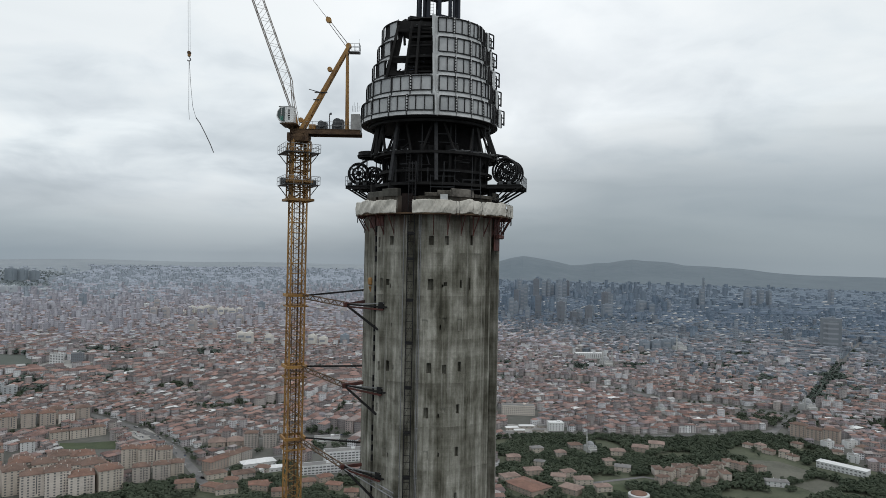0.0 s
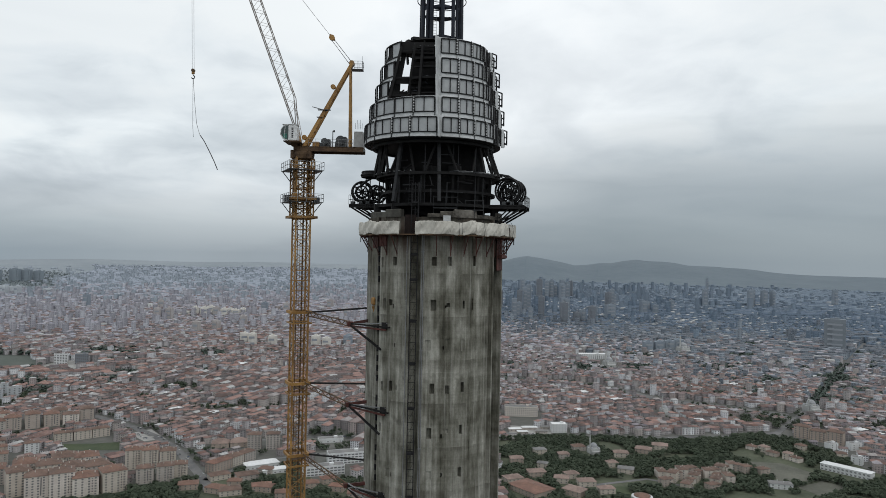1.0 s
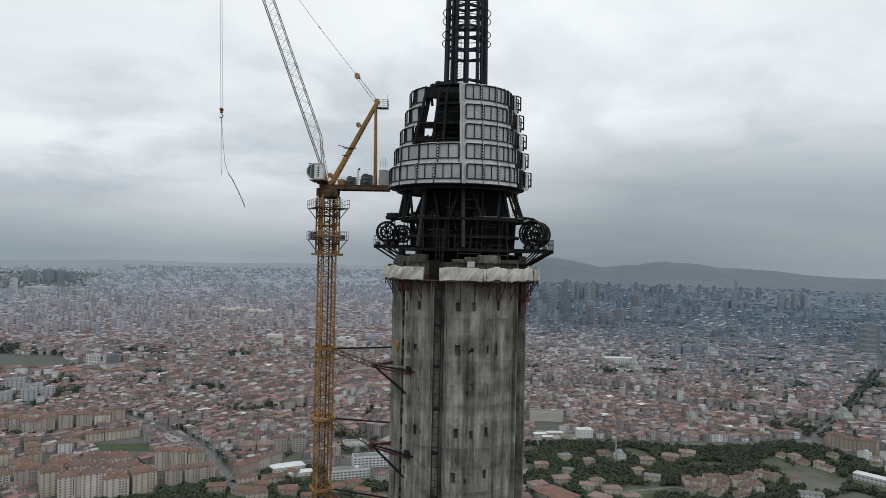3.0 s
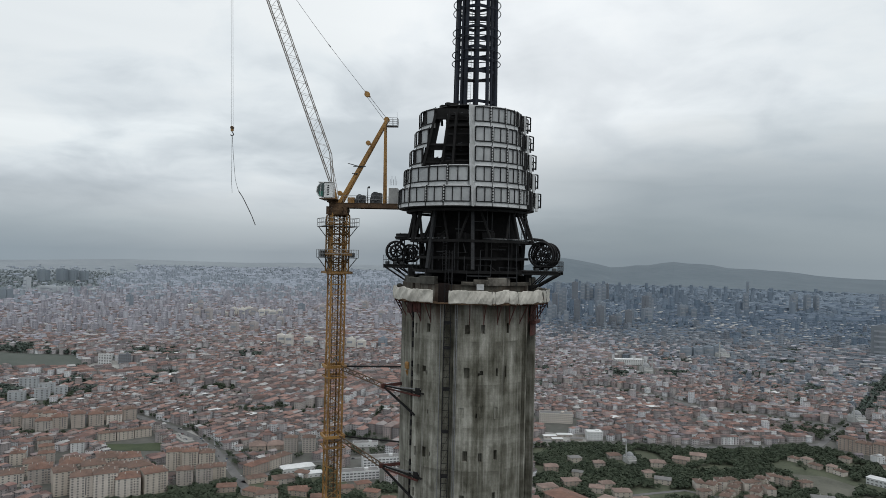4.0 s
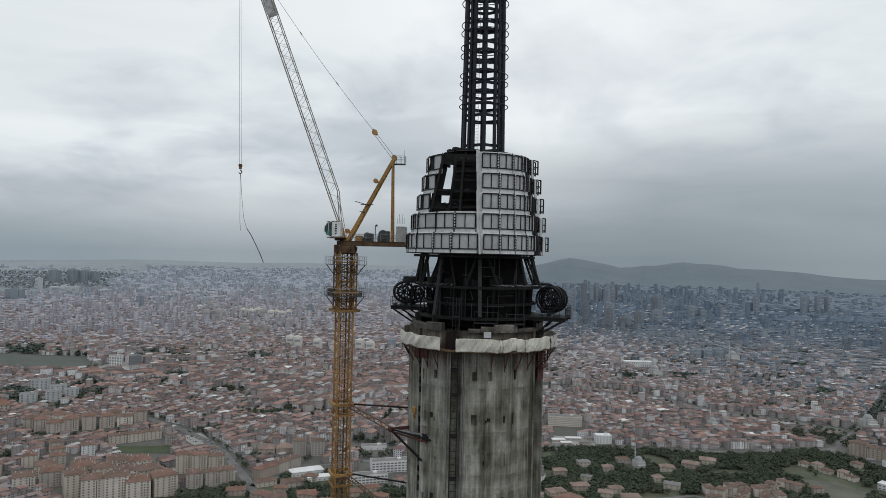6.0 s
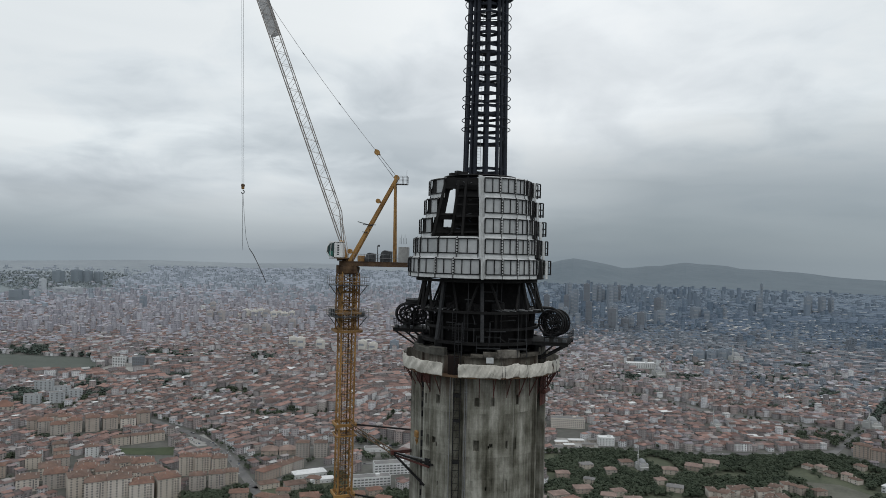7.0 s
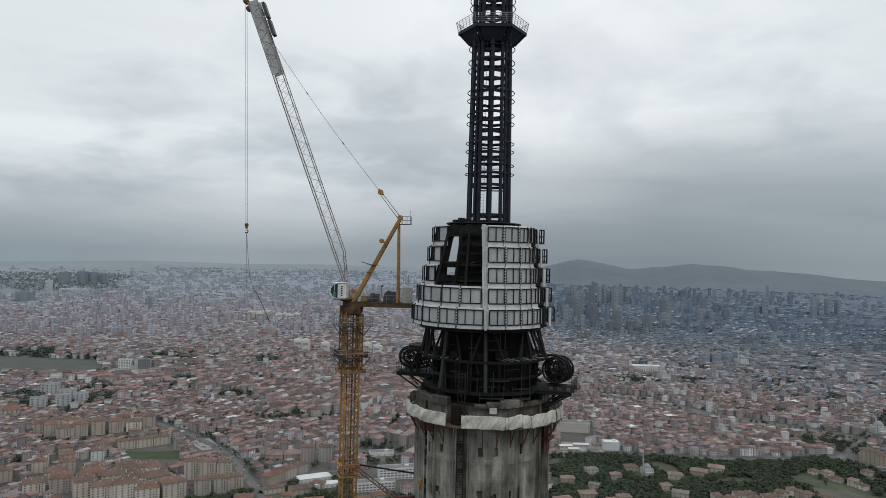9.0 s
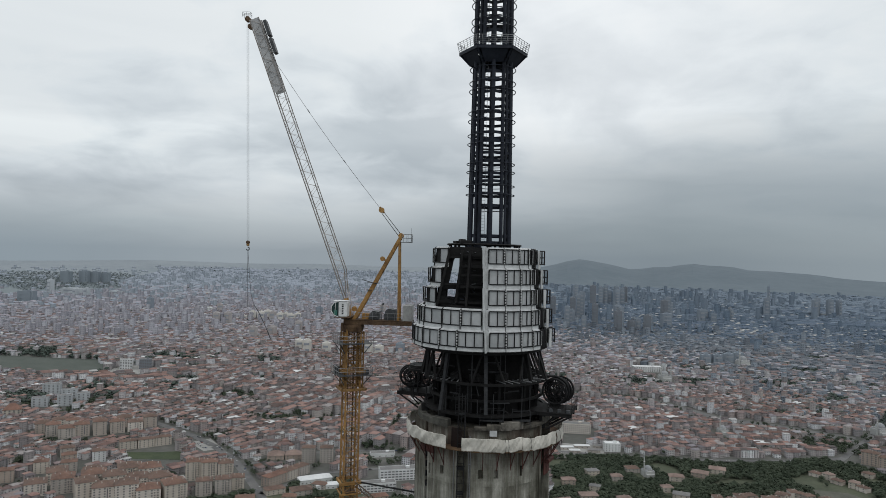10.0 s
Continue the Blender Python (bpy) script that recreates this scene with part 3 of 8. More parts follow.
# dark panels added to paint the shade in the shaft's deep recess
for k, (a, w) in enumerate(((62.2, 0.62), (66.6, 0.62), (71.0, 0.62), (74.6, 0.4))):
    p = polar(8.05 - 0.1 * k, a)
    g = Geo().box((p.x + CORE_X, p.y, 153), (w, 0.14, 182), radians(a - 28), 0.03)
    thing("recess_shade_panel", "dark panel added to paint the shade in the shaft's recess", "lining", group="recess lining boards", data=g.mesh("recess_shade_panel", lining))

# red shuttering panels and a ladder tower on the shaft
for a, z0, z1 in ((-58, 244.4, 246.0), (-47, 244.6, 246.0), (66, 241.8, 246.0), (73, 241.8, 246.0)):
    g = Geo()
    for da in (-3, 0, 3):
        p = polar(9.02 if a > 0 else core_radius(a) + 0.08, a + da, (z0 + z1) / 2)
        g.box((p.x + CORE_X, p.y, p.z), (0.42, 0.09, z1 - z0), radians(a + da), 0.02)
    thing("shuttering_panel", "red oxide steel shuttering panel against the concrete", "panel", group="shuttering panels", data=g.mesh("shuttering_panel", rust_red))


def build_hoist_mast():
    mast = thing("hoist_mast", "thin dark steel ladder mast running up the concrete shaft", "ladder", (-2.72, -8.62, 0))
    rails = ((-0.4, 0), (0.4, 0), (-0.4, -0.5), (0.4, -0.5))
    for x, y in rails:
        part("rail", Geo().bar((x, y, 60), (x, y, 252.4), 0.05), black_frame, mast)
    sec = Geo()
    for k in range(2):
        z = k * 0.805
        sec.bar((-0.4, -0.5, z), (0.4, -0.5, z), 0.035, 4).bar((-0.4, -0.5, z), (-0.4, 0, z), 0.028, 4).bar((0.4, -0.5, z), (0.4, 0, z), 0.028, 4)
    sec.bar((-0.4, -0.5, 0), (0.4, -0.5, 1.6), 0.022, 4)
    rungs = Geo()
    for k in range(44):
        rungs.add([(x, y, z + 181.5 + 1.61 * k) for x, y, z in sec.v], sec.f)
    tagged(part("rung", rungs, black_frame, mast), kind="stuff")
    for z in (243.7, 240.6, 235.6, 230.4, 225.0, 219.6, 214.2, 208.9):
        g = Geo().box((0, -0.2, z), (0.72, 0.62, 0.34), 0, 0.03).beam((-0.5, 0.2, z), (0.5, 0.2, z), 0.1, 0.1)
        part("wall_tie", g, black_frame, mast)
    return mast


build_hoist_mast()
for x in (-3.62, -1.75, -1.55):
    y = -math.sqrt(8.45 ** 2 - (x - CORE_X) ** 2) - 0.1
    g = Geo().bar((x, y, 60), (x, y, 247.5), 0.055)
    for z in range(184, 246, 6):
        g.box((x, y + 0.06, z), (0.2, 0.12, 0.1))
    thing("riser_pipe", "thin grey riser pipe clamped to the shaft", "pipe", group="riser pipes", data=g.mesh("riser_pipe", galvanised))
row = thing("bracket_row", "row of dark steel brackets in the shaft groove", "bracket")
for k in range(38):
    if k % 5 != 3:
        p = polar(8.8, -52.5)
        part("bracket", Geo().box((p.x + CORE_X, p.y, 198 + 1.25 * k), (0.22, 0.22, 0.75), radians(-52.5), 0.02), black_frame, row)
g = Geo().box((-7.95, -4.4, 237.6), (0.85, 0.5, 1.0), radians(-60), 0.15).bar((-7.95, -4.4, 237.0), (-7.7, -4.2, 236.2), 0.3)
thing("rubble_chute", "yellow ochre rubble chute bolted to the shaft", "chute", data=g.mesh("rubble_chute", crane_yellow))


# near-black of the drum and sheets, painting the storey's shaded inside
inside_dark = surface("unlit_inside_black", (0.0035, 0.0035, 0.004), (0.013, 0.0125, 0.0125), 3, 0.5, 0.85, 0.0, 0.2, spec=0.1)
opening_brown = surface("dark_opening_brown", (0.008, 0.006, 0.0055), (0.022, 0.013, 0.011), 4, 0.5, 0.75, 0.0, 0.15, spec=0.2)
deep_grey_steel = surface("plain_deep_grey_steel", (0.018, 0.019, 0.021), (0.045, 0.047, 0.05), 4, 0.5, 0.65, 0.0, 0.1, spec=0.2)


# ---------------------------------------------------------------- dark steel storey between shaft and cladding
def build_steel_storey():
    st = thing("steel_storey", "nearly black open steel storey with leaning columns", "steelwork", (0, 0, 0))
    part("inner_drum", Geo().lathe([(0.1, 248.6), (6.3, 248.6), (6.3, 253.7), (5.8, 253.9), (5.5, 258.0), (0.1, 258.0)], 0, 360, 40), inside_dark, st)
    for z, r, w, c in ((249.9, 8.3, 0.5, (0, 0)), (253.75, 8.35, 0.3, (0, 0)), (257.6, 8.1, 0.4, (-0.8, -0.5)), (251.6, 7.6, 0.3, (0, 0))):
        part("ring_beam", Geo().lathe([(r - w, z - 0.16), (r, z - 0.16), (r, z + 0.16), (r - w, z + 0.16), (r - w, z - 0.16)], 0, 360, 60, c), dark_steel, st)
    for i in range(8):
        a = -37 if i == 7 else 3 + 45 * i
        top, foot = polar(7.2, a, 258.0), polar(8.7, a, 250.2) if a in (3, -37) else polar(8.2, a, 253.8)
        top.x -= 0.35
        foot.x -= 0.25
        part("column", Geo().beam(top, foot, 0.42, 0.42), deep_grey_steel if i in (0, 7) else dark_steel, st)
        for s in (-1, 1):
            part("brace", Geo().bar(polar(7.0, a + 5 * s, 257.8), polar(7.9, a + 15 * s, 253.8), 0.16), dark_steel, st)
    for i in range(12):
        part("lower_column", Geo().beam(polar(6.9, 30 * i + 15, 249.9), polar(7.1, 30 * i + 15, 253.7), 0.34, 0.34), dark_steel, st)
    for a, b, r in ((-56, -60, 0.2), (-68, -64, 0.17), (-60, -47, 0.14), (-72, -78, 0.2), (60, 63, 0.17), (72, 66, 0.14)):
        top, foot = polar(7.4, a, 257.8), polar(8.6, b, 253.8)
        part("column", Geo().beam(top + Vector((-0.5, -0.3, 0)), foot, 2 * r, 2 * r), dark_steel, st)
    for x, y in ((7.3, -3.6), (-7.9, -2.6), (-5.4, -5.8)):
        part("stub_column", Geo().box((x, y, 248.9), (0.85, 0.7, 2.4), 0.3, 0.04), dark_steel, st)
    for side in (-1, 1):
        x = 10.4 * side
        back_by = 0 if side > 0 else 4.6
        pts = [(6.9 * side, -3.6 + 0.6 * back_by, 254.1), (8.0 * side, -2.8 + 0.8 * back_by, 254.25), (9.2 * side, -2.2 + back_by, 254.15), (10.2 * side, -1.9 + back_by, 253.6), (10.9 * side, -1.7 + back_by, 252.9)]
        part("hose", Geo().tube(pts, 0.17, 8), black_frame, st, smooth=True)
    for i in range(22):
        a = 12 + 6.2 * i if i < 11 else -28 - 5.5 * (i - 11)
        part("deck_rod", Geo().bar(polar(6.8, a, 254.08), polar(8.7, a + 5, 254.02), 0.075, 5), galvanised if i % 3 else machine_grey, st)
    for i in range(36):
        a = 5 + 10 * i
        part("floor_joist", Geo().beam(polar(5.8, a, 253.75), polar(8.3, a, 253.75), 0.14, 0.22), dark_steel, st)
    part("soffit", Geo().lathe([(0.2, 257.75), (8.25, 257.85), (8.3, 258.0), (0.2, 258.05)], 0, 360, 60, (-0.88, -0.6)), dark_steel, st)
    part("floor_plate", Geo().lathe([(0.2, 249.7), (8.3, 249.7), (8.3, 249.85), (0.2, 249.85)], 0, 360, 48), dark_steel, st)
    # near-black sheets added between the lower columns to paint the unlit inside
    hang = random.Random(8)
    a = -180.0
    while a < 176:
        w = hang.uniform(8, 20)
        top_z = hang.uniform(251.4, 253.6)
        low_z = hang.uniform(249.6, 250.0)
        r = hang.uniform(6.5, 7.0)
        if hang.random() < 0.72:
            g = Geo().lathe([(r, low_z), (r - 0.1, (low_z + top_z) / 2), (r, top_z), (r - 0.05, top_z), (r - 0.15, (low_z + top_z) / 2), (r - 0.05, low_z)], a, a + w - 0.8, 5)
            part("infill_sheet", g, inside_dark, st)
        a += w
    for i in range(6):
        p = polar(hang.uniform(6.4, 7.2), hang.uniform(-85, 85), 0)
        part("plant_box", Geo().box((p.x, p.y, 254.3), (hang.uniform(0.6, 1.6), hang.uniform(0.5, 1.2), hang.uniform(0.6, 1.2)), hang.uniform(0, 3), 0.05), dark_steel, st)
    # service ladder, pipes and trays in the open storey
    for x, y, z0, z1 in ((6.55, -5.0, 253.9, 257.6), (-3.3, -7.6, 249.9, 253.7)):
        lad = Geo()
        for dx in (-0.24, 0.24):
            lad.bar((x + dx, y, z0), (x + dx, y, z1), 0.035, 5)
        for k in range(int((z1 - z0) / 0.34)):
            lad.bar((x - 0.24, y, z0 + 0.17 + 0.34 * k), (x + 0.24, y, z0 + 0.17 + 0.34 * k), 0.022, 5)
        part("ladder", lad, deep_grey_steel, st)
    for a, r, z, w in ((9, 6.6, 256.2, 14), (12, 6.9, 255.1, 16), (-14, 6.7, 255.2, 9), (30, 7.4, 252.7, 12), (-30, 7.9, 252.3, 8), (14, 8.0, 251.4, 18)):
        part("cable_tray", Geo().lathe([(r - 0.3, z), (r, z), (r, z + 0.1), (r - 0.3, z + 0.1), (r - 0.3, z)], a - w / 2, a + w / 2, 6), deep_grey_steel, st)
    for a, r, z0, z1 in ((-16, 7.6, 250.0, 253.5), (-13, 7.3, 250.0, 257.4), (17, 6.5, 254.0, 257.6), (22, 6.7, 250.0, 257.5), (-38, 7.9, 250.0, 253.5), (38, 7.6, 250, 257.0), (46, 7.9, 250, 253.5), (8, 8.1, 250.0, 252.6), (-6, 8.0, 250.0, 251.8)):
        part("standpipe", Geo().bar(polar(r, a, z0), polar(r, a, z1), 0.07, 6), deep_grey_steel, st)
    rnd = random.Random(11)
    for i in range(26):
        a = rnd.uniform(-80, 80)
        z = rnd.uniform(250.2, 256)
        r = rnd.uniform(6.8, 7.9)
        L = rnd.uniform(1.0, 2.8)
        b = polar(r + rnd.uniform(-0.3, 0.4), a + rnd.uniform(-14, 14), z + rnd.choice((0, 0, rnd.uniform(-L, L))))
        part("bracing_rod", Geo().bar(polar(r, a, z), b, rnd.uniform(0.04, 0.09), 5), rnd.choice((dark_steel, deep_grey_steel, black_frame, dark_steel)), st)
    return st


build_steel_storey()


def railing(pts, height, parent, material, post_gap=1.0, r=0.028):
    """Posts and two rails along a line of points, as parts of parent."""
    for a, b in zip(pts[:-1], pts[1:]):
        a, b = Vector(a), Vector(b)
        n = max(1, round((b - a).length / post_gap))
        for i in range(n + 1):
            p = a.lerp(b, i / n)
            part("post", Geo().bar(p, p + Vector((0, 0, height)), r, 5), material, parent)
        for k in (0.5, 1.0):
            up_by = Vector((0, 0, height * k))
            part("rail", Geo().bar(a + up_by, b + up_by, r, 5), material, parent)


def build_outrigger(side):
    x0, x1 = (6.4, 11.95) if side > 0 else (-6.4, -12.0)
    z = 250.15
    pl = thing("outrigger_platform", "dark steel outrigger platform with railing and struts", "platform", (0, -0.4, 0) if side > 0 else (0, 2.6, 0.35), "outrigger platforms")
    pl.rotation_euler.z = radians(-14)
    part("deck", Geo().box(((x0 + x1) / 2, -0.4, z - 0.08), (abs(x1 - x0), 5.4, 0.16), 0, 0.03), dark_steel, pl)
    for y in (-2.9, -0.4, 2.1):
        part("deck_beam", Geo().beam((x0, y, z - 0.32), (x1, y, z - 0.32), 0.22, 0.36), dark_steel, pl)
        part("strut", Geo().bar((x1 - 0.25 * side, y, z - 0.4), (8.75 * side, y, z - 2.15), 0.12), dark_steel, pl)
        part("strut", Geo().bar((x1 - 1.9 * side, y, z - 0.4), (8.7 * side, y, z - 1.7), 0.09), dark_steel, pl)
    railing([(x0 + 2.6 * side, -3.05, z), (x1, -3.05, z), (x1, 2.25, z), (x0 + 2.6 * side, 2.25, z)], 1.25, pl, black_frame, 0.7)
    for i in range(3):
        part("toe_box", Geo().box((x1 - (0.5 + 1.1 * i) * side, -2.7, z + 0.2), (0.5, 0.4, 0.4), 0.2 * i, 0.04), machine_grey, pl)
    return pl


build_outrigger(1)
build_outrigger(-1)


def build_reel(at, radius, turn, tilt=0.0):
    """A large cable reel: two rims with spokes, hub and wound bundle."""
    reel = thing("cable_reel", "large black spoked cable reel standing on the platform", "cable reel", at, "cable reels")
    reel.rotation_euler = (tilt, 0, turn)
    for y in (-0.5, 0.5):
        part("rim", Geo().hoop((0, y, 0), radius - 0.14, 0.145, 40, 8, (0, 1, 0), 0.9), black_frame, reel, smooth=True)
        for i in range(8):
            a = math.pi * i / 4 + 0.2
            part("spoke", Geo().beam((0.25 * math.cos(a), y, 0.25 * math.sin(a)), ((radius - 0.2) * math.cos(a), y, (radius - 0.2) * math.sin(a)), 0.1, 0.12), black_frame, reel)
    part("hub", Geo().bar((0, -0.62, 0), (0, 0.62, 0), 0.3, 12), dark_steel, reel)
    for i in range(3):
        part("cable_turn", Geo().hoop((0, -0.3 + 0.3 * i, 0), radius * (0.5 + 0.05 * i), 0.075, 28, 6, (0, 1, 0)), black_frame, reel, smooth=True)
    for i in range(6):
        a = math.pi * i / 3
        part("tie_bar", Geo().bar(((radius - 0.3) * math.cos(a), -0.5, (radius - 0.3) * math.sin(a)), ((radius - 0.3) * math.cos(a), 0.5, (radius - 0.3) * math.sin(a)), 0.05), black_frame, reel)
    return reel


build_reel((-10.8, 4.3, 252.35), 1.5, radians(14))
build_reel((9.2, -2.3, 252.25), 1.75, radians(-24))
build_reel((9.95, -0.7, 252.15), 1.75, radians(-24))
build_reel((-8.7, 4.6, 252.1), 1.3, radians(-30))


def build_coil(x, y, z, radius, turns, stand):
    """A level coil of thick cable; on a stand it has posts, a cross frame and pale rods."""
    coil = thing("cable_coil", "coil of thick black cable" + (" on a spoked steel stand" if stand else " lying on the platform"), "cable coil", (x, y, z), "cable coils")
    for k in range(turns):
        part("cable_turn", Geo().hoop((0.06 * math.sin(3.1 * k), 0.05 * math.cos(2.3 * k), 0.2 * k), radius + 0.09 * math.sin(k * 2.0), 0.12, 30, 6), black_frame, coil, smooth=True)
    if stand:
        for k in range(4):
            p = Vector((0.75 * radius * math.cos(k * 1.57 + 0.6), 0.75 * radius * math.sin(k * 1.57 + 0.6), 0))
            part("post", Geo().bar((p.x, p.y, 250.1 - z), (p.x, p.y, 0.2 * turns), 0.08), black_frame, coil)
        for k in range(7):
            u = (k - 3) * 0.27 * radius
            w = math.sqrt(max(0.05, radius ** 2 - u * u))
            part("rod", Geo().bar((-w, u, 0.2 * turns - 0.15), (w, u, 0.2 * turns - 0.15), 0.055, 5), galvanised if k % 2 else machine_grey, coil)
    return coil


build_coil(-8.6, 0.2, 254.0, 1.75, 4, True)
build_coil(9.4, 0.6, 250.3, 1.0, 4, False)
build_coil(-10.3, 6.0, 250.65, 1.0, 4, False)


# scaffold stand and loose boards on the shaft top
def build_stand(x, y, z, w, h):
    st = thing("scaffold_stand", "small steel scaffold stand on the shaft top", "scaffold", (x, y, z), "scaffold stands")
    for px in (-w / 2, 0, w / 2):
        for py in (-0.4, 0.4):
            part("post", Geo().bar((px, py, 0), (px, py, h), 0.03, 5), deep_grey_steel, st)
    for k in (0.45, 0.95):
        for py in (-0.4, 0.4):
            part("rail", Geo().bar((-w / 2, py, h * k), (w / 2, py, h * k), 0.025, 5), deep_grey_steel, st)
    part("board", Geo().box((0, 0, h * 0.42), (w, 0.85, 0.06)), deep_grey_steel, st)
    return st


build_stand(0.95, -7.95, CORE_TOP, 2.9, 2.6)
build_stand(4.6, -6.9, CORE_TOP, 2.2, 2.3)
build_stand(-2.72, -8.0, CORE_TOP, 0.9, 4.2)
g = Geo().box((1.2, -9.2, 248.1), (0.9, 0.08, 0.7), 0.1, 0.02)
thing("white_board", "small white board leaning on the parapet", "board", data=g.mesh("white_board", band_sheet))


# ---------------------------------------------------------------- cladding
TIER_R = (9.0, 8.47, 7.93, 7.42, 6.92)
TIER_X = (-0.88, -0.78, -0.66, -0.55, -0.48)
TIER_Y = -0.6
POST_A = (6.3, 4.4, 3.0, 2.2, 0.9)
TIER_Z = (257.95, 260.5, 263.02, 265.56, 268.12)
TIER_H = 2.55
# edges of the framed panel units in degrees: to the right of the cover strip, and to its left
RIGHT_UNITS = ((8.4, 22.2, 36.0, 49, 60), (7.2, 22.2, 36.6, 50, 61), (6.2, 22.2, 38, 52, 61), (5.5, 23, 40, 54, 62), (4.5, 21.7, 40, 54.7, 62))
LEFT_UNITS = ((4.2, -17.2, -33, -53, -70, -86, -102, -118, -134, -150, -166, -182), (1.8, -16.3, -34, -59, -71, -88, -105, -122, -139, -156, -173, -190), (-47.5, -70), (-45, -70), (-41, -70))


def curved_plate(r0, r1, z0, z1, half, thick, n=3):
    """A thin curved plate, centred on the front, from radius r0 at z0 to r1 at z1."""
    g = Geo()
    for i in range(n + 1):
        a = -half + 2 * half * i / n
        for r, z in ((r0, z0), (r1, z1), (r1 - thick, z1), (r0 - thick, z0)):
            g.v.append(tuple(polar(r, a, z)))
    for i in range(n):
        k = i * 4
        g.f += [(k + j, k + (j + 1) % 4, k + 4 + (j + 1) % 4, k + 4 + j)[::-1] for j in range(4)]
    g.f += [(0, 1, 2, 3), (n * 4 + 3, n * 4 + 2, n * 4 + 1, n * 4)]
    return g


def framed_unit(r, a0, a1, z0, z1, panes):
    """The black frame round a panel unit, with its dividing bars and softened corners."""
    g = Geo()
    rr = r + 0.03
    n = max(3, int((a1 - a0) / 4))
    c = 0.05
    da = math.degrees(c / r)
    for z in (z0, z1):
        pts = [a0 + da + (a1 - a0 - 2 * da) * k / n for k in range(n + 1)]
        for p, q in zip(pts[:-1], pts[1:]):
            g.beam(polar(rr, p, z), polar(rr, q, z), 0.145, 0.13)
    for a, s in ((a0, 1), (a1, -1)):
        g.beam(polar(rr, a, z0 + c), polar(rr, a, z1 - c), 0.15, 0.13)
        g.beam(polar(rr, a, z0 + c), polar(rr, a + s * da, z0), 0.105, 0.11)
        g.beam(polar(rr, a, z1 - c), polar(rr, a + s * da, z1), 0.105, 0.11)
    for k in range(1, panes):
        a = a0 + (a1 - a0) * k / panes
        g.beam(polar(rr - 0.01, a, z0), polar(rr - 0.01, a, z1), 0.115, 0.1)
    return g


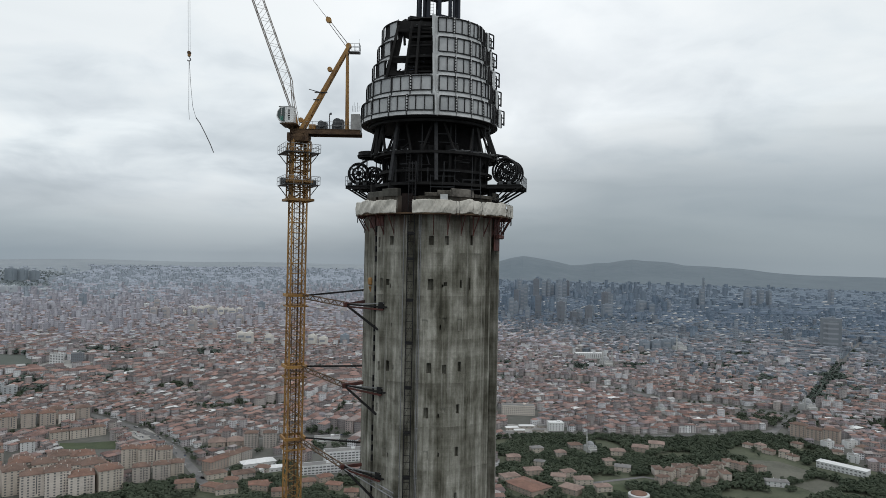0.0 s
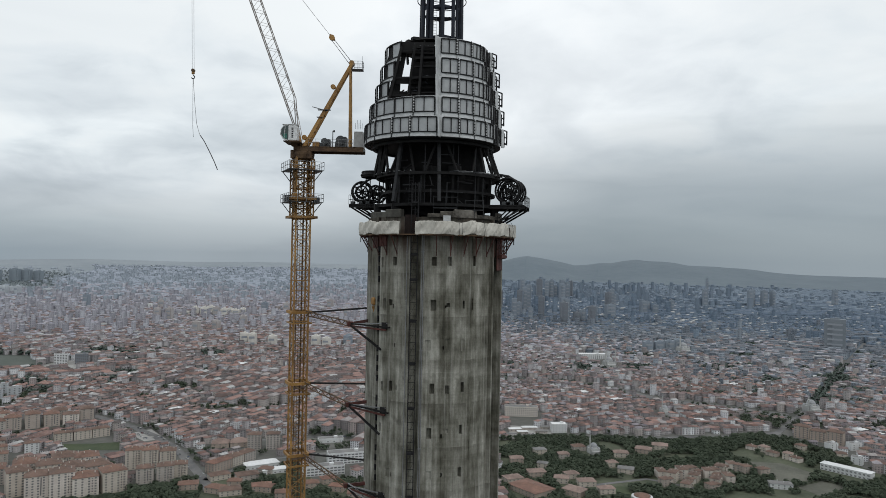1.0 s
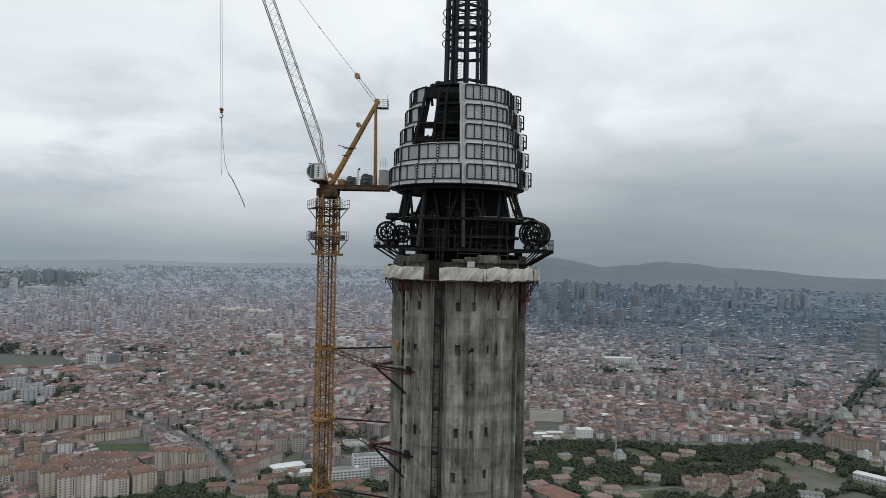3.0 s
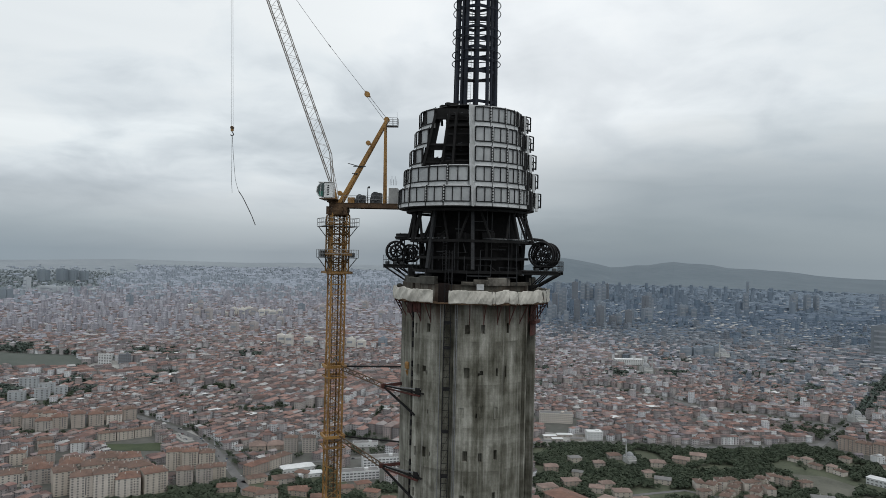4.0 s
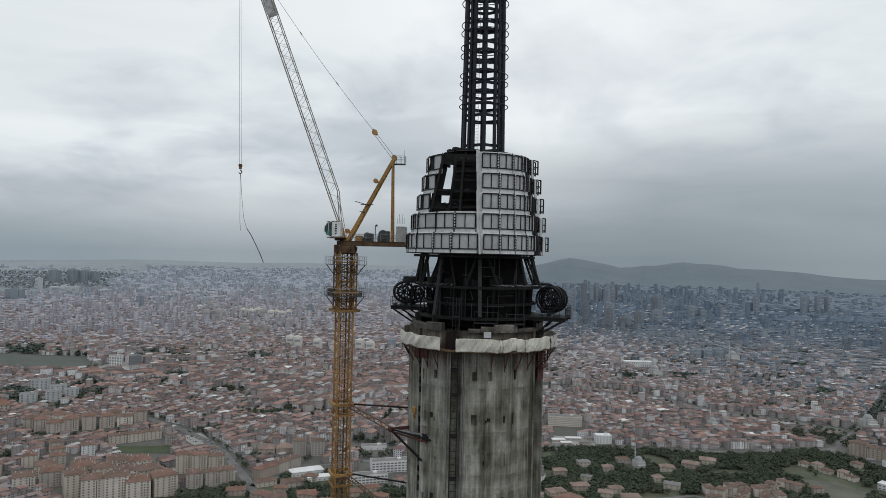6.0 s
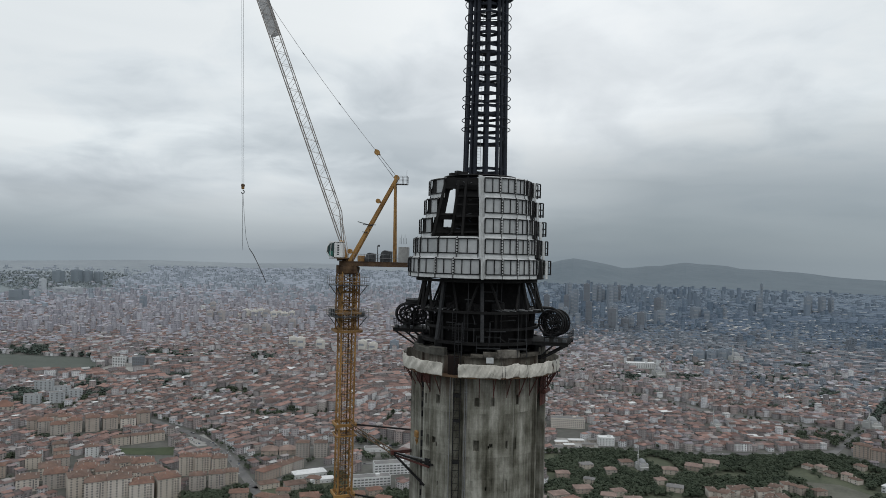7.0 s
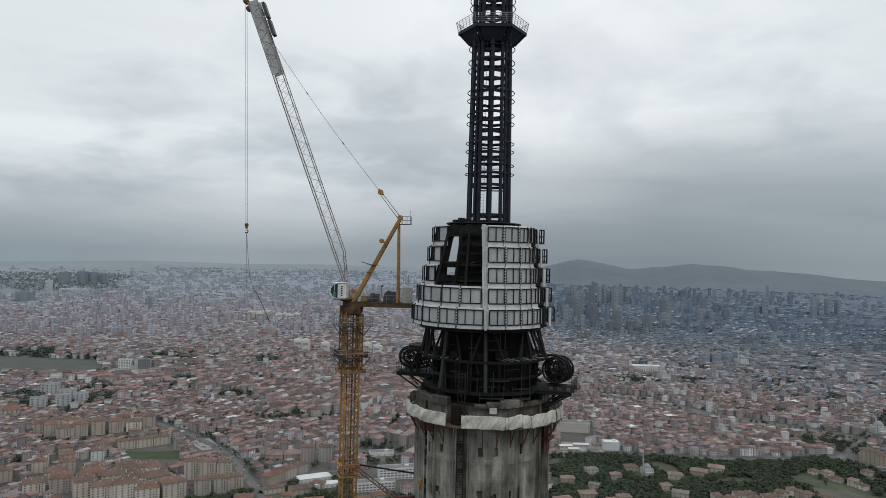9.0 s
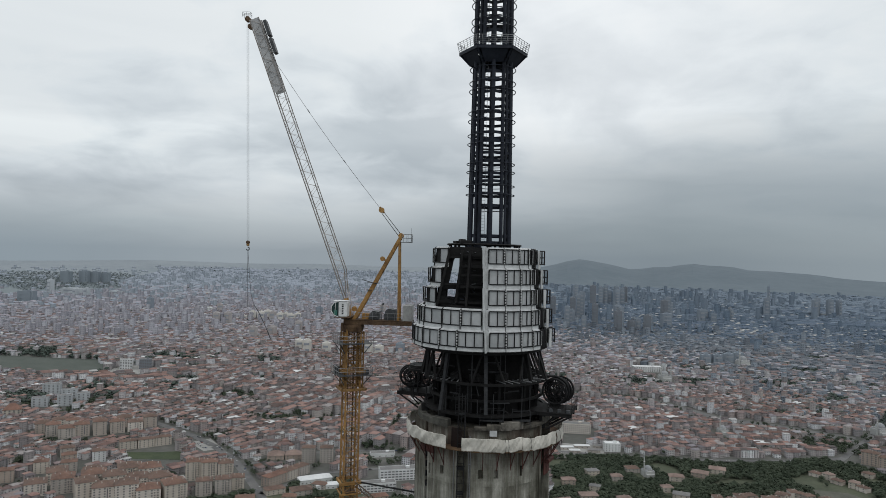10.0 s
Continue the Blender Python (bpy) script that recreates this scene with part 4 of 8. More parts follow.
def build_tiers():
    rnd = random.Random(31)
    for t in range(5):
        r, z0 = TIER_R[t], TIER_Z[t]
        r_next = TIER_R[t + 1] if t < 4 else r - 0.35
        label = "grey glazed panel ring with black frames" + (", some panels not yet mounted" if t > 1 else ", complete in front")
        tier = thing("cladding_tier", label, "facade", (TIER_X[t], TIER_Y, 0), "cladding tiers")
        z_lo, z_hi = z0 + 0.56, z0 + 2.36
        if t == 0:
            lip = Geo().lathe([(r - 0.6, z0 + 0.0), (r + 0.03, z0 - 0.06), (r + 0.03, z0 + 0.04), (r - 0.1, z0 + 0.06)], 0, 360, 80)
            part("base_lip", lip, dark_steel, tier)
        units = []
        for a, b in zip(RIGHT_UNITS[t][:-1], RIGHT_UNITS[t][1:]):
            units.append((a + 0.35, b - 0.35, 2, "right"))
        for b, a in zip(LEFT_UNITS[t][:-1], LEFT_UNITS[t][1:]):
            units.append((a + 0.35, b - 0.35, 3 if t == 0 and b > 0 else 2, "left"))
        for k in range(5):
            units.append((80 + 17 * k, 96.3 + 17 * k, 2, "back"))
        for a, b, panes, side in units:
            mid, half = (a + b) / 2, (b - a) / 2
            # white band below and ledge above, a little uneven from unit to unit
            low = rnd.uniform(-0.03, 0.03)
            for name, plate in (("band", curved_plate(r + 0.02, r, z0 + low, z_lo - 0.04, half + 0.28, 0.08, 5)), ("ledge", curved_plate(r, r_next + 0.03, z_hi + 0.04, z0 + TIER_H + 0.06 + low, half + 0.28, 0.07, 5)),
                                ("backing", curved_plate(r - 0.16, r - 0.16, z0 + 0.1, z0 + TIER_H - 0.03, half + 0.3, 0.06, 5))):
                open_half = name == "backing" and t > 1 and side == "left"
                part(name, plate, dark_steel if open_half else band_sheet, tier).rotation_euler.z = radians(mid)
            for k in range(panes):
                if t > 1 and side == "left" and k == 0:
                    continue
                w = (b - a) / panes
                am = a + (k + 0.5) * w
                p = part("pane", curved_plate(r - 0.05, r - 0.05 + rnd.uniform(-0.02, 0.02), z_lo + 0.05, z_hi - 0.05, w / 2 - 0.25, 0.04), pane_sheet, tier)
                p.rotation_euler.z = radians(am)
            part("frame", framed_unit(r, a, b, z_lo, z_hi, panes), black_frame, tier)
            # joint clips over the bands at the unit's end
            for edge in (a, b) if side == "left" else (b,):
                part("clip", Geo().beam(polar(r + 0.05, edge, z0 - 0.02), polar(r + 0.05, edge, z0 + 0.6), 0.045, 0.07), black_frame, tier)
                part("clip", Geo().beam(polar(r + 0.05, edge, z_hi), polar((r + r_next) / 2 + 0.05, edge, z0 + TIER_H + 0.04), 0.045, 0.07), black_frame, tier)
            if side == "right" or rnd.random() < 0.4 or (t > 1 and side == "left"):
                edge = b if side == "right" else a
                e = math.degrees(0.15 / r)
                g = Geo()
                for d in (-e, e):
                    g.beam(polar(r + 0.09, edge + d, z_lo - 0.05), polar(r + 0.09, edge + d, z_hi + 0.05), 0.075, 0.1)
                for k in range(5):
                    z = z_lo + (z_hi - z_lo) * (k + 0.5) / 5
                    g.beam(polar(r + 0.09, edge - e, z), polar(r + 0.09, edge + e, z), 0.1, 0.16)
                part("ladder_mullion", g, black_frame, tier)
                part("pale_strip", Geo().beam(polar(r + 0.1, edge, z_lo), polar(r + 0.1, edge, z_hi), 0.17, 0.04), band_sheet, tier)
        # installation frames held off the flank
        fr = Geo()
        w, h = 0.55, 1.75
        for x in (-w, w):
            fr.beam((x, 0, z_lo - 0.1), (x, 0, z_lo + h), 0.14, 0.14)
        for k in range(3):
            fr.beam((-w, 0, z_lo + k * h / 2), (w, 0, z_lo + k * h / 2), 0.12, 0.14)
        fr.beam((-w, 0, z_lo + 0.2), (-w, 0.9, z_lo + 0.2), 0.08, 0.08).beam((w, 0, z_lo + 0.2), (w, 0.9, z_lo + 0.2), 0.08, 0.08)
        fr_m = fr.mesh("installation_frame", black_frame)
        for a, off in ((84, 0.68), (94, 0.5), (-76, 0.02)) if t > 1 else ((84, 0.55), (94, 0.4), (-88, 0.05)):
            ob = part("installation_frame", fr_m, None, tier)
            ob.location = polar(r + off, a, 0)
            ob.rotation_euler.z = radians(a - 32 if a > 0 else a)
        part("fin", Geo().box((0, 0, z0 + 1.15), (0.5, 0.14, TIER_H - 0.12), 0, 0.03), band_sheet, tier).matrix_local = Matrix.Translation(polar(r + 0.34, 80, 0)) @ Matrix.Rotation(radians(50), 4, "Z")
        part("dark_panel", curved_plate(r - 0.12, r - 0.12, z0 + 0.15, z0 + TIER_H - 0.05, 8, 0.05), black_frame, tier).rotation_euler.z = radians(68)
        for k in range(3):
            part("dark_rail", Geo().beam(polar(r + 0.02, 62 + 4.5 * k, z0 + 0.2), polar(r + 0.02, 62 + 4.5 * k, z0 + 2.4), 0.09, 0.12), dark_steel, tier)
    # upright cover strip in front, leaning back from tier to tier
    strip = thing("cover_strip", "pale upright cover strip on the cladding front", "cladding")
    for t in range(5):
        r, z0 = TIER_R[t], TIER_Z[t]
        foot = polar(r + 0.08, POST_A[t], z0 - 0.05) + Vector((TIER_X[t], TIER_Y, 0))
        head = polar(r + 0.04, POST_A[t] - 0.6, z0 + TIER_H + 0.1) + Vector((TIER_X[t], TIER_Y, 0))
        part("strip_length", Geo().beam(foot, head, 0.76, 0.16), band_sheet, strip)
        half = 4.6 if t < 2 else 2.4
        back_plate = part("backing", curved_plate(r - 0.1, r - 0.1, z0 + 0.05, z0 + TIER_H, half, 0.08), band_sheet, strip)
        back_plate.location = (TIER_X[t], TIER_Y, 0)
        back_plate.rotation_euler.z = radians(POST_A[t] if t < 2 else POST_A[t] + 2.2)


build_tiers()


def build_cone_frame():
    """The dark ribs, floors and view-fitted plates behind the missing panels."""
    fr = thing("cone_frame", "dark steel ribs and floors behind the missing panels", "steelwork", (-0.6, -0.5, 0))
    part("core_tube", Geo().lathe([(3.3, 258), (3.3, 270.4)], 0, 360, 24), dark_steel, fr)
    for t in range(5):
        r, z = TIER_R[t] - 0.45, TIER_Z[t]
        a0, a1 = (-24, 196) if t > 2 else (0, 360)
        part("floor_ring", Geo().lathe([(r - 1.3, z + 0.0), (r, z + 0.0), (r, z + 0.28), (r - 1.3, z + 0.28), (r - 1.3, z)], a0, a1, 60), dark_steel, fr)
        a0, a1 = (-24, 196) if t > 1 else (0, 360)
        z += -0.9 if t == 2 else 0
        part("floor_ring", Geo().lathe([(r - 0.75, z + 1.5), (r - 0.35, z + 1.5), (r - 0.35, z + 1.7), (r - 0.75, z + 1.7), (r - 0.75, z + 1.5)], a0, a1, 60), dark_steel, fr)
    for i in range(20):
        a = 18 * i + 3
        if -50 < ((a + 180) % 360) - 180 < -20 or -165 < ((a + 180) % 360) - 180 < -125:
            continue
        part("rib", Geo().beam(polar(TIER_R[0] - 0.6, a, 258), polar(TIER_R[4] - 0.7, a, 270.2), 0.3, 0.34), dark_steel, fr)
    # flat dark plates, outlined to fit the camera's view, leave a slanting slot open
    for y, outline in ((-4.5, ((-2.93, 269.3), (-0.1, 269.3), (0.0, 263.2), (-3.25, 263.2), (-3.32, 266.07))), (-4.7, ((-4.6, 270.7), (-0.2, 270.7), (-0.2, 269.2), (-3.0, 269.25), (-4.5, 269.3))),
                       (-4.35, ((-4.6, 269.6), (-3.72, 269.35), (-4.32, 266.1), (-4.66, 265.27), (-4.76, 264.3), (-5.3, 263.2), (-5.9, 263.2), (-5.15, 266.48))), (-4.9, ((-5.0, 266.0), (-0.2, 266.0), (-0.2, 265.3), (-5.0, 265.3))), (-4.8, ((-5.3, 264.4), (-0.2, 264.2), (-0.2, 263.0), (-5.8, 263.0)))):
        m = len(outline)
        g = Geo()
        g.v = [(x, y, z) for x, z in outline] + [(x, y + 0.1, z) for x, z in outline]
        g.f = [tuple(range(m)), tuple(range(m, 2 * m))[::-1]] + [(i, m + i, m + (i + 1) % m, (i + 1) % m) for i in range(m)]
        part("dark_plate", g, dark_steel, fr)
    part("leaning_rib", Geo().beam((-4.35, -5.3, 269.9), (-5.75, -5.6, 263.2), 0.3, 0.3), dark_steel, fr)
    part("leaning_rib", Geo().beam((-2.6, -5.6, 270.3), (-3.4, -5.9, 263.4), 0.22, 0.25), dark_steel, fr)
    for z, x0, x1 in ((269.35, -4.4, -0.3), (268.15, -2.9, -0.3), (265.95, -5.2, -0.2), (263.7, -5.9, -0.1), (264.7, -3.0, -0.2)):
        part("cross_beam", Geo().beam((x0, -5.2, z), (x1, -5.45, z + 0.06), 0.2, 0.24), dark_steel, fr)
    for a0, a1, z0, z1 in ((-66, -50, 262.9, 270.3), (-60, -38, 269.0, 270.5)):
        part("inner_sheet", Geo().lathe([(6.0, z0), (5.6, z1)], a0, a1, 10), dark_steel, fr)
    part("roof_ring", Geo().lathe([(2.9, 271.25), (4.9, 271.2), (5.05, 271.08), (4.9, 270.98), (2.9, 271.0)], 0, 360, 48), dark_steel, fr)
    for i in range(14):
        a = 25.7 * i + 8
        part("roof_post", Geo().beam(polar(4.6, a, 269.8), polar(4.7, a, 271.02), 0.26, 0.26), dark_steel, fr)
    rnd = random.Random(4)
    for i in range(40):
        a = rnd.uniform(-46, -4)
        z = rnd.choice((rnd.uniform(263.1, 264.2), rnd.uniform(268.2, 270.3), rnd.uniform(265.2, 266.2), rnd.uniform(263, 270)))
        r = 6.9 - (z - 263) * 0.2
        if -38 < a < -24 and 264.4 < z < 268:
            continue
        part("clutter_rod", Geo().bar(polar(r, a, z), polar(r + rnd.uniform(-0.6, 0.3), a + rnd.uniform(-7, 7), z + rnd.uniform(-0.4, 0.4)), rnd.uniform(0.03, 0.08), 5), rnd.choice((dark_steel, black_frame, mast_steel, machine_grey)), fr)
    part("roof_hatch", Geo().box((-2.8, -3.2, 271.5), (0.9, 0.7, 0.5), 0.9, 0.1), dark_steel, fr)
    part("roof_hatch", Geo().box((-2.4, -3.5, 271.4), (1.5, 1.0, 0.4), 0.3, 0.05), dark_steel, fr)
    part("roof_hatch", Geo().box((-3.3, -2.6, 271.36), (1.3, 0.8, 0.3), 0.5, 0.04), dark_steel, fr)
    return fr


build_cone_frame()


# ---------------------------------------------------------------- antenna mast
def build_mast():
    mast = thing("antenna_mast", "tall navy steel lattice mast with ring hoops", "antenna mast")
    z0, z1 = 270.2, 312.0

    def rad(z):
        return 2.93 - 0.011 * (z - 272)

    for i in range(6):
        a = 60 * i + 3
        part("column", Geo().bar(polar(rad(z0), a, z0), polar(rad(z1), a, z1), 0.27, 10), mast_steel, mast)
    for a, r in ((33, 0.25), (46, 0.2), (-27, 0.25), (-41, 0.2), (93, 0.13), (147, 0.2), (-87, 0.13), (-141, 0.2)):
        part("cable_riser", Geo().bar(polar(rad(z0) - 0.08, a, z0), polar(rad(z1) - 0.08, a, z1), r, 8), mast_steel, mast)
    z, k = 271.4, 0
    while z < z1:
        for i in range(6):
            part("girt", Geo().beam(polar(rad(z), 60 * i + 3, z), polar(rad(z), 60 * i + 63, z), 0.2, 0.36), mast_steel, mast)
        z += 0.9 if k == 0 else 4.0 if k == 1 else 1.6 if k == 2 else (1.05, 1.65)[k % 2]
        k += 1
    # hoops in pairs on short spokes
    hoops = (277.8, 279.0, 280.85, 281.95, 284.6, 285.75, 287.7, 288.8, 291.75, 292.85, 294.7, 295.8, 300.2, 301.2, 303.4, 304.5, 306.8, 307.9)
    for z in hoops:
        part("hoop", Geo().hoop((0, 0, z), rad(z) + 0.4, 0.06, 40, 6), mast_steel, mast, smooth=True)
        for i in range(6):
            a = 60 * i + 3
            part("hoop_spoke", Geo().bar(polar(rad(z) - 0.1, a, z), polar(rad(z) + 0.4, a, z), 0.045, 5), mast_steel, mast)
    # inner ladders
    for x, y in ((-0.85, -1.6), (2.0, 1.2)):
        g = Geo()
        for dx in (-0.22, 0.22):
            g.bar((x + dx, y, z0), (x + dx, y, z1), 0.03, 4)
        for k in range(int((z1 - z0) / 0.4)):
            g.bar((x - 0.22, y, z0 + 0.4 * k), (x + 0.22, y, z0 + 0.4 * k), 0.018, 4)
        part("ladder", g, galvanised, mast)
    landing = Geo().box((0, 0, 0), (3.4, 1.2, 0.05)).mesh("landing", mast_steel)
    for k in range(10):
        part("landing", landing, None, mast).location = (0.2, 0.4, 271.5 + 4.2 * k)
    return mast


build_mast()


def build_mast_platform():
    pl = thing("mast_platform", "dark hexagonal platform with pale railing round the mast", "platform", (0, 0, 0))

    def hexagon(r, z):
        return [polar(r, 33 + 60 * i, z) for i in range(6)]

    g = Geo()
    rings = [hexagon(3.1, 295.2), hexagon(4.55, 296.8), hexagon(4.65, 297.05), hexagon(2.7, 297.05)]
    for ring in rings:
        g.v += [tuple(p) for p in ring]
    g.f = [(k * 6 + i, k * 6 + (i + 1) % 6, k * 6 + 6 + (i + 1) % 6, k * 6 + 6 + i) for k in range(1, 3) for i in range(6)]
    part("deck", g, mast_steel, pl)
    for i in range(6):
        part("rib", Geo().beam(polar(3.0, 60 * i + 33, 295.3), polar(4.5, 60 * i + 33, 296.85), 0.2, 0.3), mast_steel, pl)
        part("edge_beam", Geo().beam(rings[1][i], rings[1][(i + 1) % 6], 0.16, 0.34), mast_steel, pl)
        web = Geo().add([*(rings[0][i].lerp(rings[0][(i + 1) % 6], u) for u in (0.12, 0.88)), *(rings[1][i].lerp(rings[1][(i + 1) % 6], u) for u in (0.92, 0.08))], [(0, 1, 2, 3)])
        part("soffit_panel", web, mast_steel, pl).modifiers.new("thick", "SOLIDIFY").thickness = 0.05
    # railing that leans out, with close wires
    levels = [hexagon(4.6 + 0.3 * k / 5, 297.05 + 1.25 * k / 5) for k in range(6)]
    for i in range(6):
        for q in range(6):
            a, b = levels[0][i].lerp(levels[0][(i + 1) % 6], q / 6), levels[5][i].lerp(levels[5][(i + 1) % 6], q / 6)
            part("post", Geo().bar(a, b, 0.035, 5), galvanised, pl)
        for k in range(1, 6):
            part("wire" if k < 5 else "rail", Geo().bar(levels[k][i], levels[k][(i + 1) % 6], 0.02 if k < 5 else 0.035, 4), galvanised, pl)
    return pl


build_mast_platform()

# dark plates added where the tarpaulin ring is left open for the ladder, painting the dark opening
g = Geo()
for a in (-23.5, -20.5, -17.5):
    p = polar(9.3, a, 247.2)
    g.box((p.x, p.y, p.z), (0.5, 0.1, 2.6), radians(a), 0.02)
thing("opening_plate", "near-black brown plates standing in for the ring's dark opening", "panel", data=g.mesh("opening_plate", opening_brown))


# ---------------------------------------------------------------- tower crane
CX, CY, CTURN = -20.65, 10.9, radians(26)


def mast_corners(half):
    return [Matrix.Rotation(CTURN, 3, "Z") @ Vector((x * half, y * half, 0)) for x, y in ((-1, -1), (1, -1), (1, 1), (-1, 1))]


def lattice_section(half, height, rows, r):
    """The bracing of one mast section: girts and diagonals on four sides."""
    g = Geo()
    c = mast_corners(half)
    step = height / rows
    for k in range(rows):
        z0, z1 = Vector((0, 0, k * step)), Vector((0, 0, (k + 1) * step))
        for i in range(4):
            a, b = c[i], c[(i + 1) % 4]
            g.bar(a + z0, b + z0, r, 5)
            if (k + i) % 2:
                g.bar(a + z0, b + z1, r, 5)
            else:
                g.bar(b + z0, a + z1, r, 5)
            mid = (a + b) / 2 + (z0 + z1) / 2
            g.bar(mid, (a if (k + i) % 2 == 0 else b) + z0, r * 0.8, 4)
    return g


def build_crane_mast():
    m = thing("crane_mast", "worn yellow lattice tower crane mast", "crane mast", (CX, CY, -30.5))
    half = 1.08
    for c in mast_corners(half):
        part("leg", Geo().beam(c, c + Vector((0, 0, 289)), 0.22, 0.22), crane_yellow, m)
    tagged(part("bracing", lattice_section(half, 289.8, 190, 0.052), crane_yellow, m), kind="stuff")
    lad = Geo()
    for dx in (-0.2, 0.2):
        lad.bar((dx, 0.3, 150), (dx, 0.3, 288), 0.03, 4)
    for k in range(340):
        lad.bar((-0.2, 0.3, 150 + 0.4 * k), (0.2, 0.3, 150 + 0.4 * k), 0.018, 4)
    part("ladder", lad, crane_brown, m)
    pipe = Geo().bar((0.35, -0.35, 120), (0.35, -0.35, 288), 0.12, 8).bar((-0.55, 0.1, 120), (-0.55, 0.1, 288), 0.07, 6)
    part("cable_duct", pipe, crane_brown, m)
    for z in (253.9, 243.4, 263.6):
        part("landing", Geo().box((0, 0, z), (1.9, 1.9, 0.06), CTURN), crane_brown, m)
    return m


build_crane_mast()


def build_climbing_cage():
    cage = thing("climbing_cage", "yellow climbing cage with two railed galleries on the crane mast", "crane cage", (CX, CY, 0))
    half = 1.42
    for c in mast_corners(half):
        part("post", Geo().beam(c + Vector((0, 0, 248.8)), c + Vector((0, 0, 257.6)), 0.2, 0.2), cage_rust, cage)
    brace = part("bracing", lattice_section(half, 8.7, 6, 0.07), cage_rust, cage)
    brace.location.z = 249.0
    tagged(brace, kind="stuff")
    for z, w in ((248.95, 3.7), (251.7, 3.5)):
        for i in range(4):
            c = mast_corners(w / 2)
            part("collar_beam", Geo().beam(c[i] + Vector((0, 0, z)), c[(i + 1) % 4] + Vector((0, 0, z)), 0.3, 0.34), cage_rust, cage)
    for z in (251.2, 255.95):
        deck = Geo()
        outer, inner = mast_corners(2.6), mast_corners(1.5)
        for i in range(4):
            j = (i + 1) % 4
            zz = Vector((0, 0, z))
            a, b, c, d = outer[i] + zz, outer[j] + zz, inner[j] + zz, inner[i] + zz
            low = Vector((0, 0, -0.08))
            deck.add([a, b, c, d, a + low, b + low, c + low, d + low], [(0, 1, 2, 3), (7, 6, 5, 4), (0, 4, 5, 1), (1, 5, 6, 2), (2, 6, 7, 3), (3, 7, 4, 0)])
        part("gallery_deck", deck, machine_grey, cage)
        ring = [p + Vector((0, 0, z)) for p in outer]
        railing(ring + ring[:1], 1.2, cage, galvanised, 1.3, 0.035)
        for i in range(4):
            part("gallery_strut", Geo().bar(outer[i] * 0.93 + Vector((0, 0, z - 0.05)), mast_corners(1.45)[i] + Vector((0, 0, z - 1.6)), 0.07), machine_grey, cage)
    part("jack_box", Geo().box((2.3, -0.6, 251.6), (0.9, 0.7, 0.7), CTURN, 0.05), machine_grey, cage)
    part("jack_box", Geo().box((-2.2, -0.5, 251.75), (0.8, 0.8, 1.0), CTURN, 0.05), machine_grey, cage)
    return cage


build_climbing_cage()


slab_grey = surface("weathered_counterweight_concrete", (0.24, 0.24, 0.238), (0.40, 0.40, 0.392), 2.5, 0.6, 0.85, 0.0, 0.2)


def build_crane_top():
    top = thing("crane_slewing_deck", "rusty crane slewing deck with winches and counterweight", "crane", (0, 11, 0))
    part("slewing_ring", Geo().lathe([(1.3, 257.5), (1.6, 257.7), (1.75, 258.3), (1.75, 258.6), (1.5, 258.75), (0.2, 258.75)], 0, 360, 28, (CX, CY - 11)), crane_brown, top)
    for x, r in ((-21.9, 0.36), (-19.4, 0.36)):
        part("slew_motor", Geo().bar((x, -1.2, 257.7), (x, -1.2, 258.9), r, 12), crane_brown, top)
    for y in (-1.25, 1.25):
        part("side_girder", Geo().box((-16.6, y, 259.14), (10.4, 0.28, 0.62), 0, 0.03), crane_brown, top)
        part("girder_flange", Geo().box((-16.6, y, 258.82), (10.4, 0.42, 0.08)), crane_brown, top)
    part("deck_plate", Geo().box((-16.6, 0, 259.47), (10.4, 2.9, 0.06)), crane_brown, top)
    part("deck_nose", Geo().box((-21.3, 0, 259.2), (0.6, 2.6, 0.55), 0, 0.08), crane_brown, top)
    # winches and cabinets
    for x, w, h in ((-17.3, 1.5, 1.25), (-14.9, 1.7, 1.65)):
        part("winch_frame", Geo().box((x, 0.2, 259.5 + h * 0.28), (w, 1.8, h * 0.56), 0, 0.06), machine_grey, top)
        part("winch_drum", Geo().bar((x, -0.9, 259.6 + h * 0.6), (x, 1.2, 259.6 + h * 0.6), h * 0.42, 16), machine_grey, top)
        part("winch_guard", Geo().box((x + w * 0.3, 0.2, 259.5 + h * 0.75), (w * 0.4, 1.7, h * 0.5), 0, 0.05), machine_grey, top)
    part("cabinet", Geo().box((-18.7, 0.3, 259.95), (1.0, 1.2, 0.9), 0, 0.05), crane_yellow, top)
    part("hydraulic_box", Geo().box((-20.9, -0.2, 259.75), (1.3, 1.5, 0.5), 0, 0.05), crane_brown, top)
    part("vent_pipe", Geo().bar((-16.1, -0.6, 259.5), (-16.1, -0.6, 262.0), 0.07).bar((-15.9, -0.6, 261.8), (-15.9, -0.6, 262.1), 0.14), machine_grey, top)
    for y in (-0.95, 0.0, 0.95):
        part("counterweight_slab", Geo().box((-12.15, y, 260.5), (1.35, 0.8, 2.7), 0, 0.05), slab_grey, top)
    for k in range(5):
        part("lifting_eye", Geo().bar((-12.7 + 0.25 * k, -0.7, 262.3), (-12.7 + 0.25 * k, -0.7, 263.2 + 0.5 * (k % 2)), 0.03, 4), machine_grey, top)
    ys = -1.4
    railing([(-19.6, ys, 259.5), (-12.9, ys, 259.5)], 1.1, top, galvanised, 1.1, 0.026)
    railing([(-19.6, 1.4, 259.5), (-12.9, 1.4, 259.5)], 1.1, top, galvanised, 1.1, 0.026)
    return top


build_crane_top()


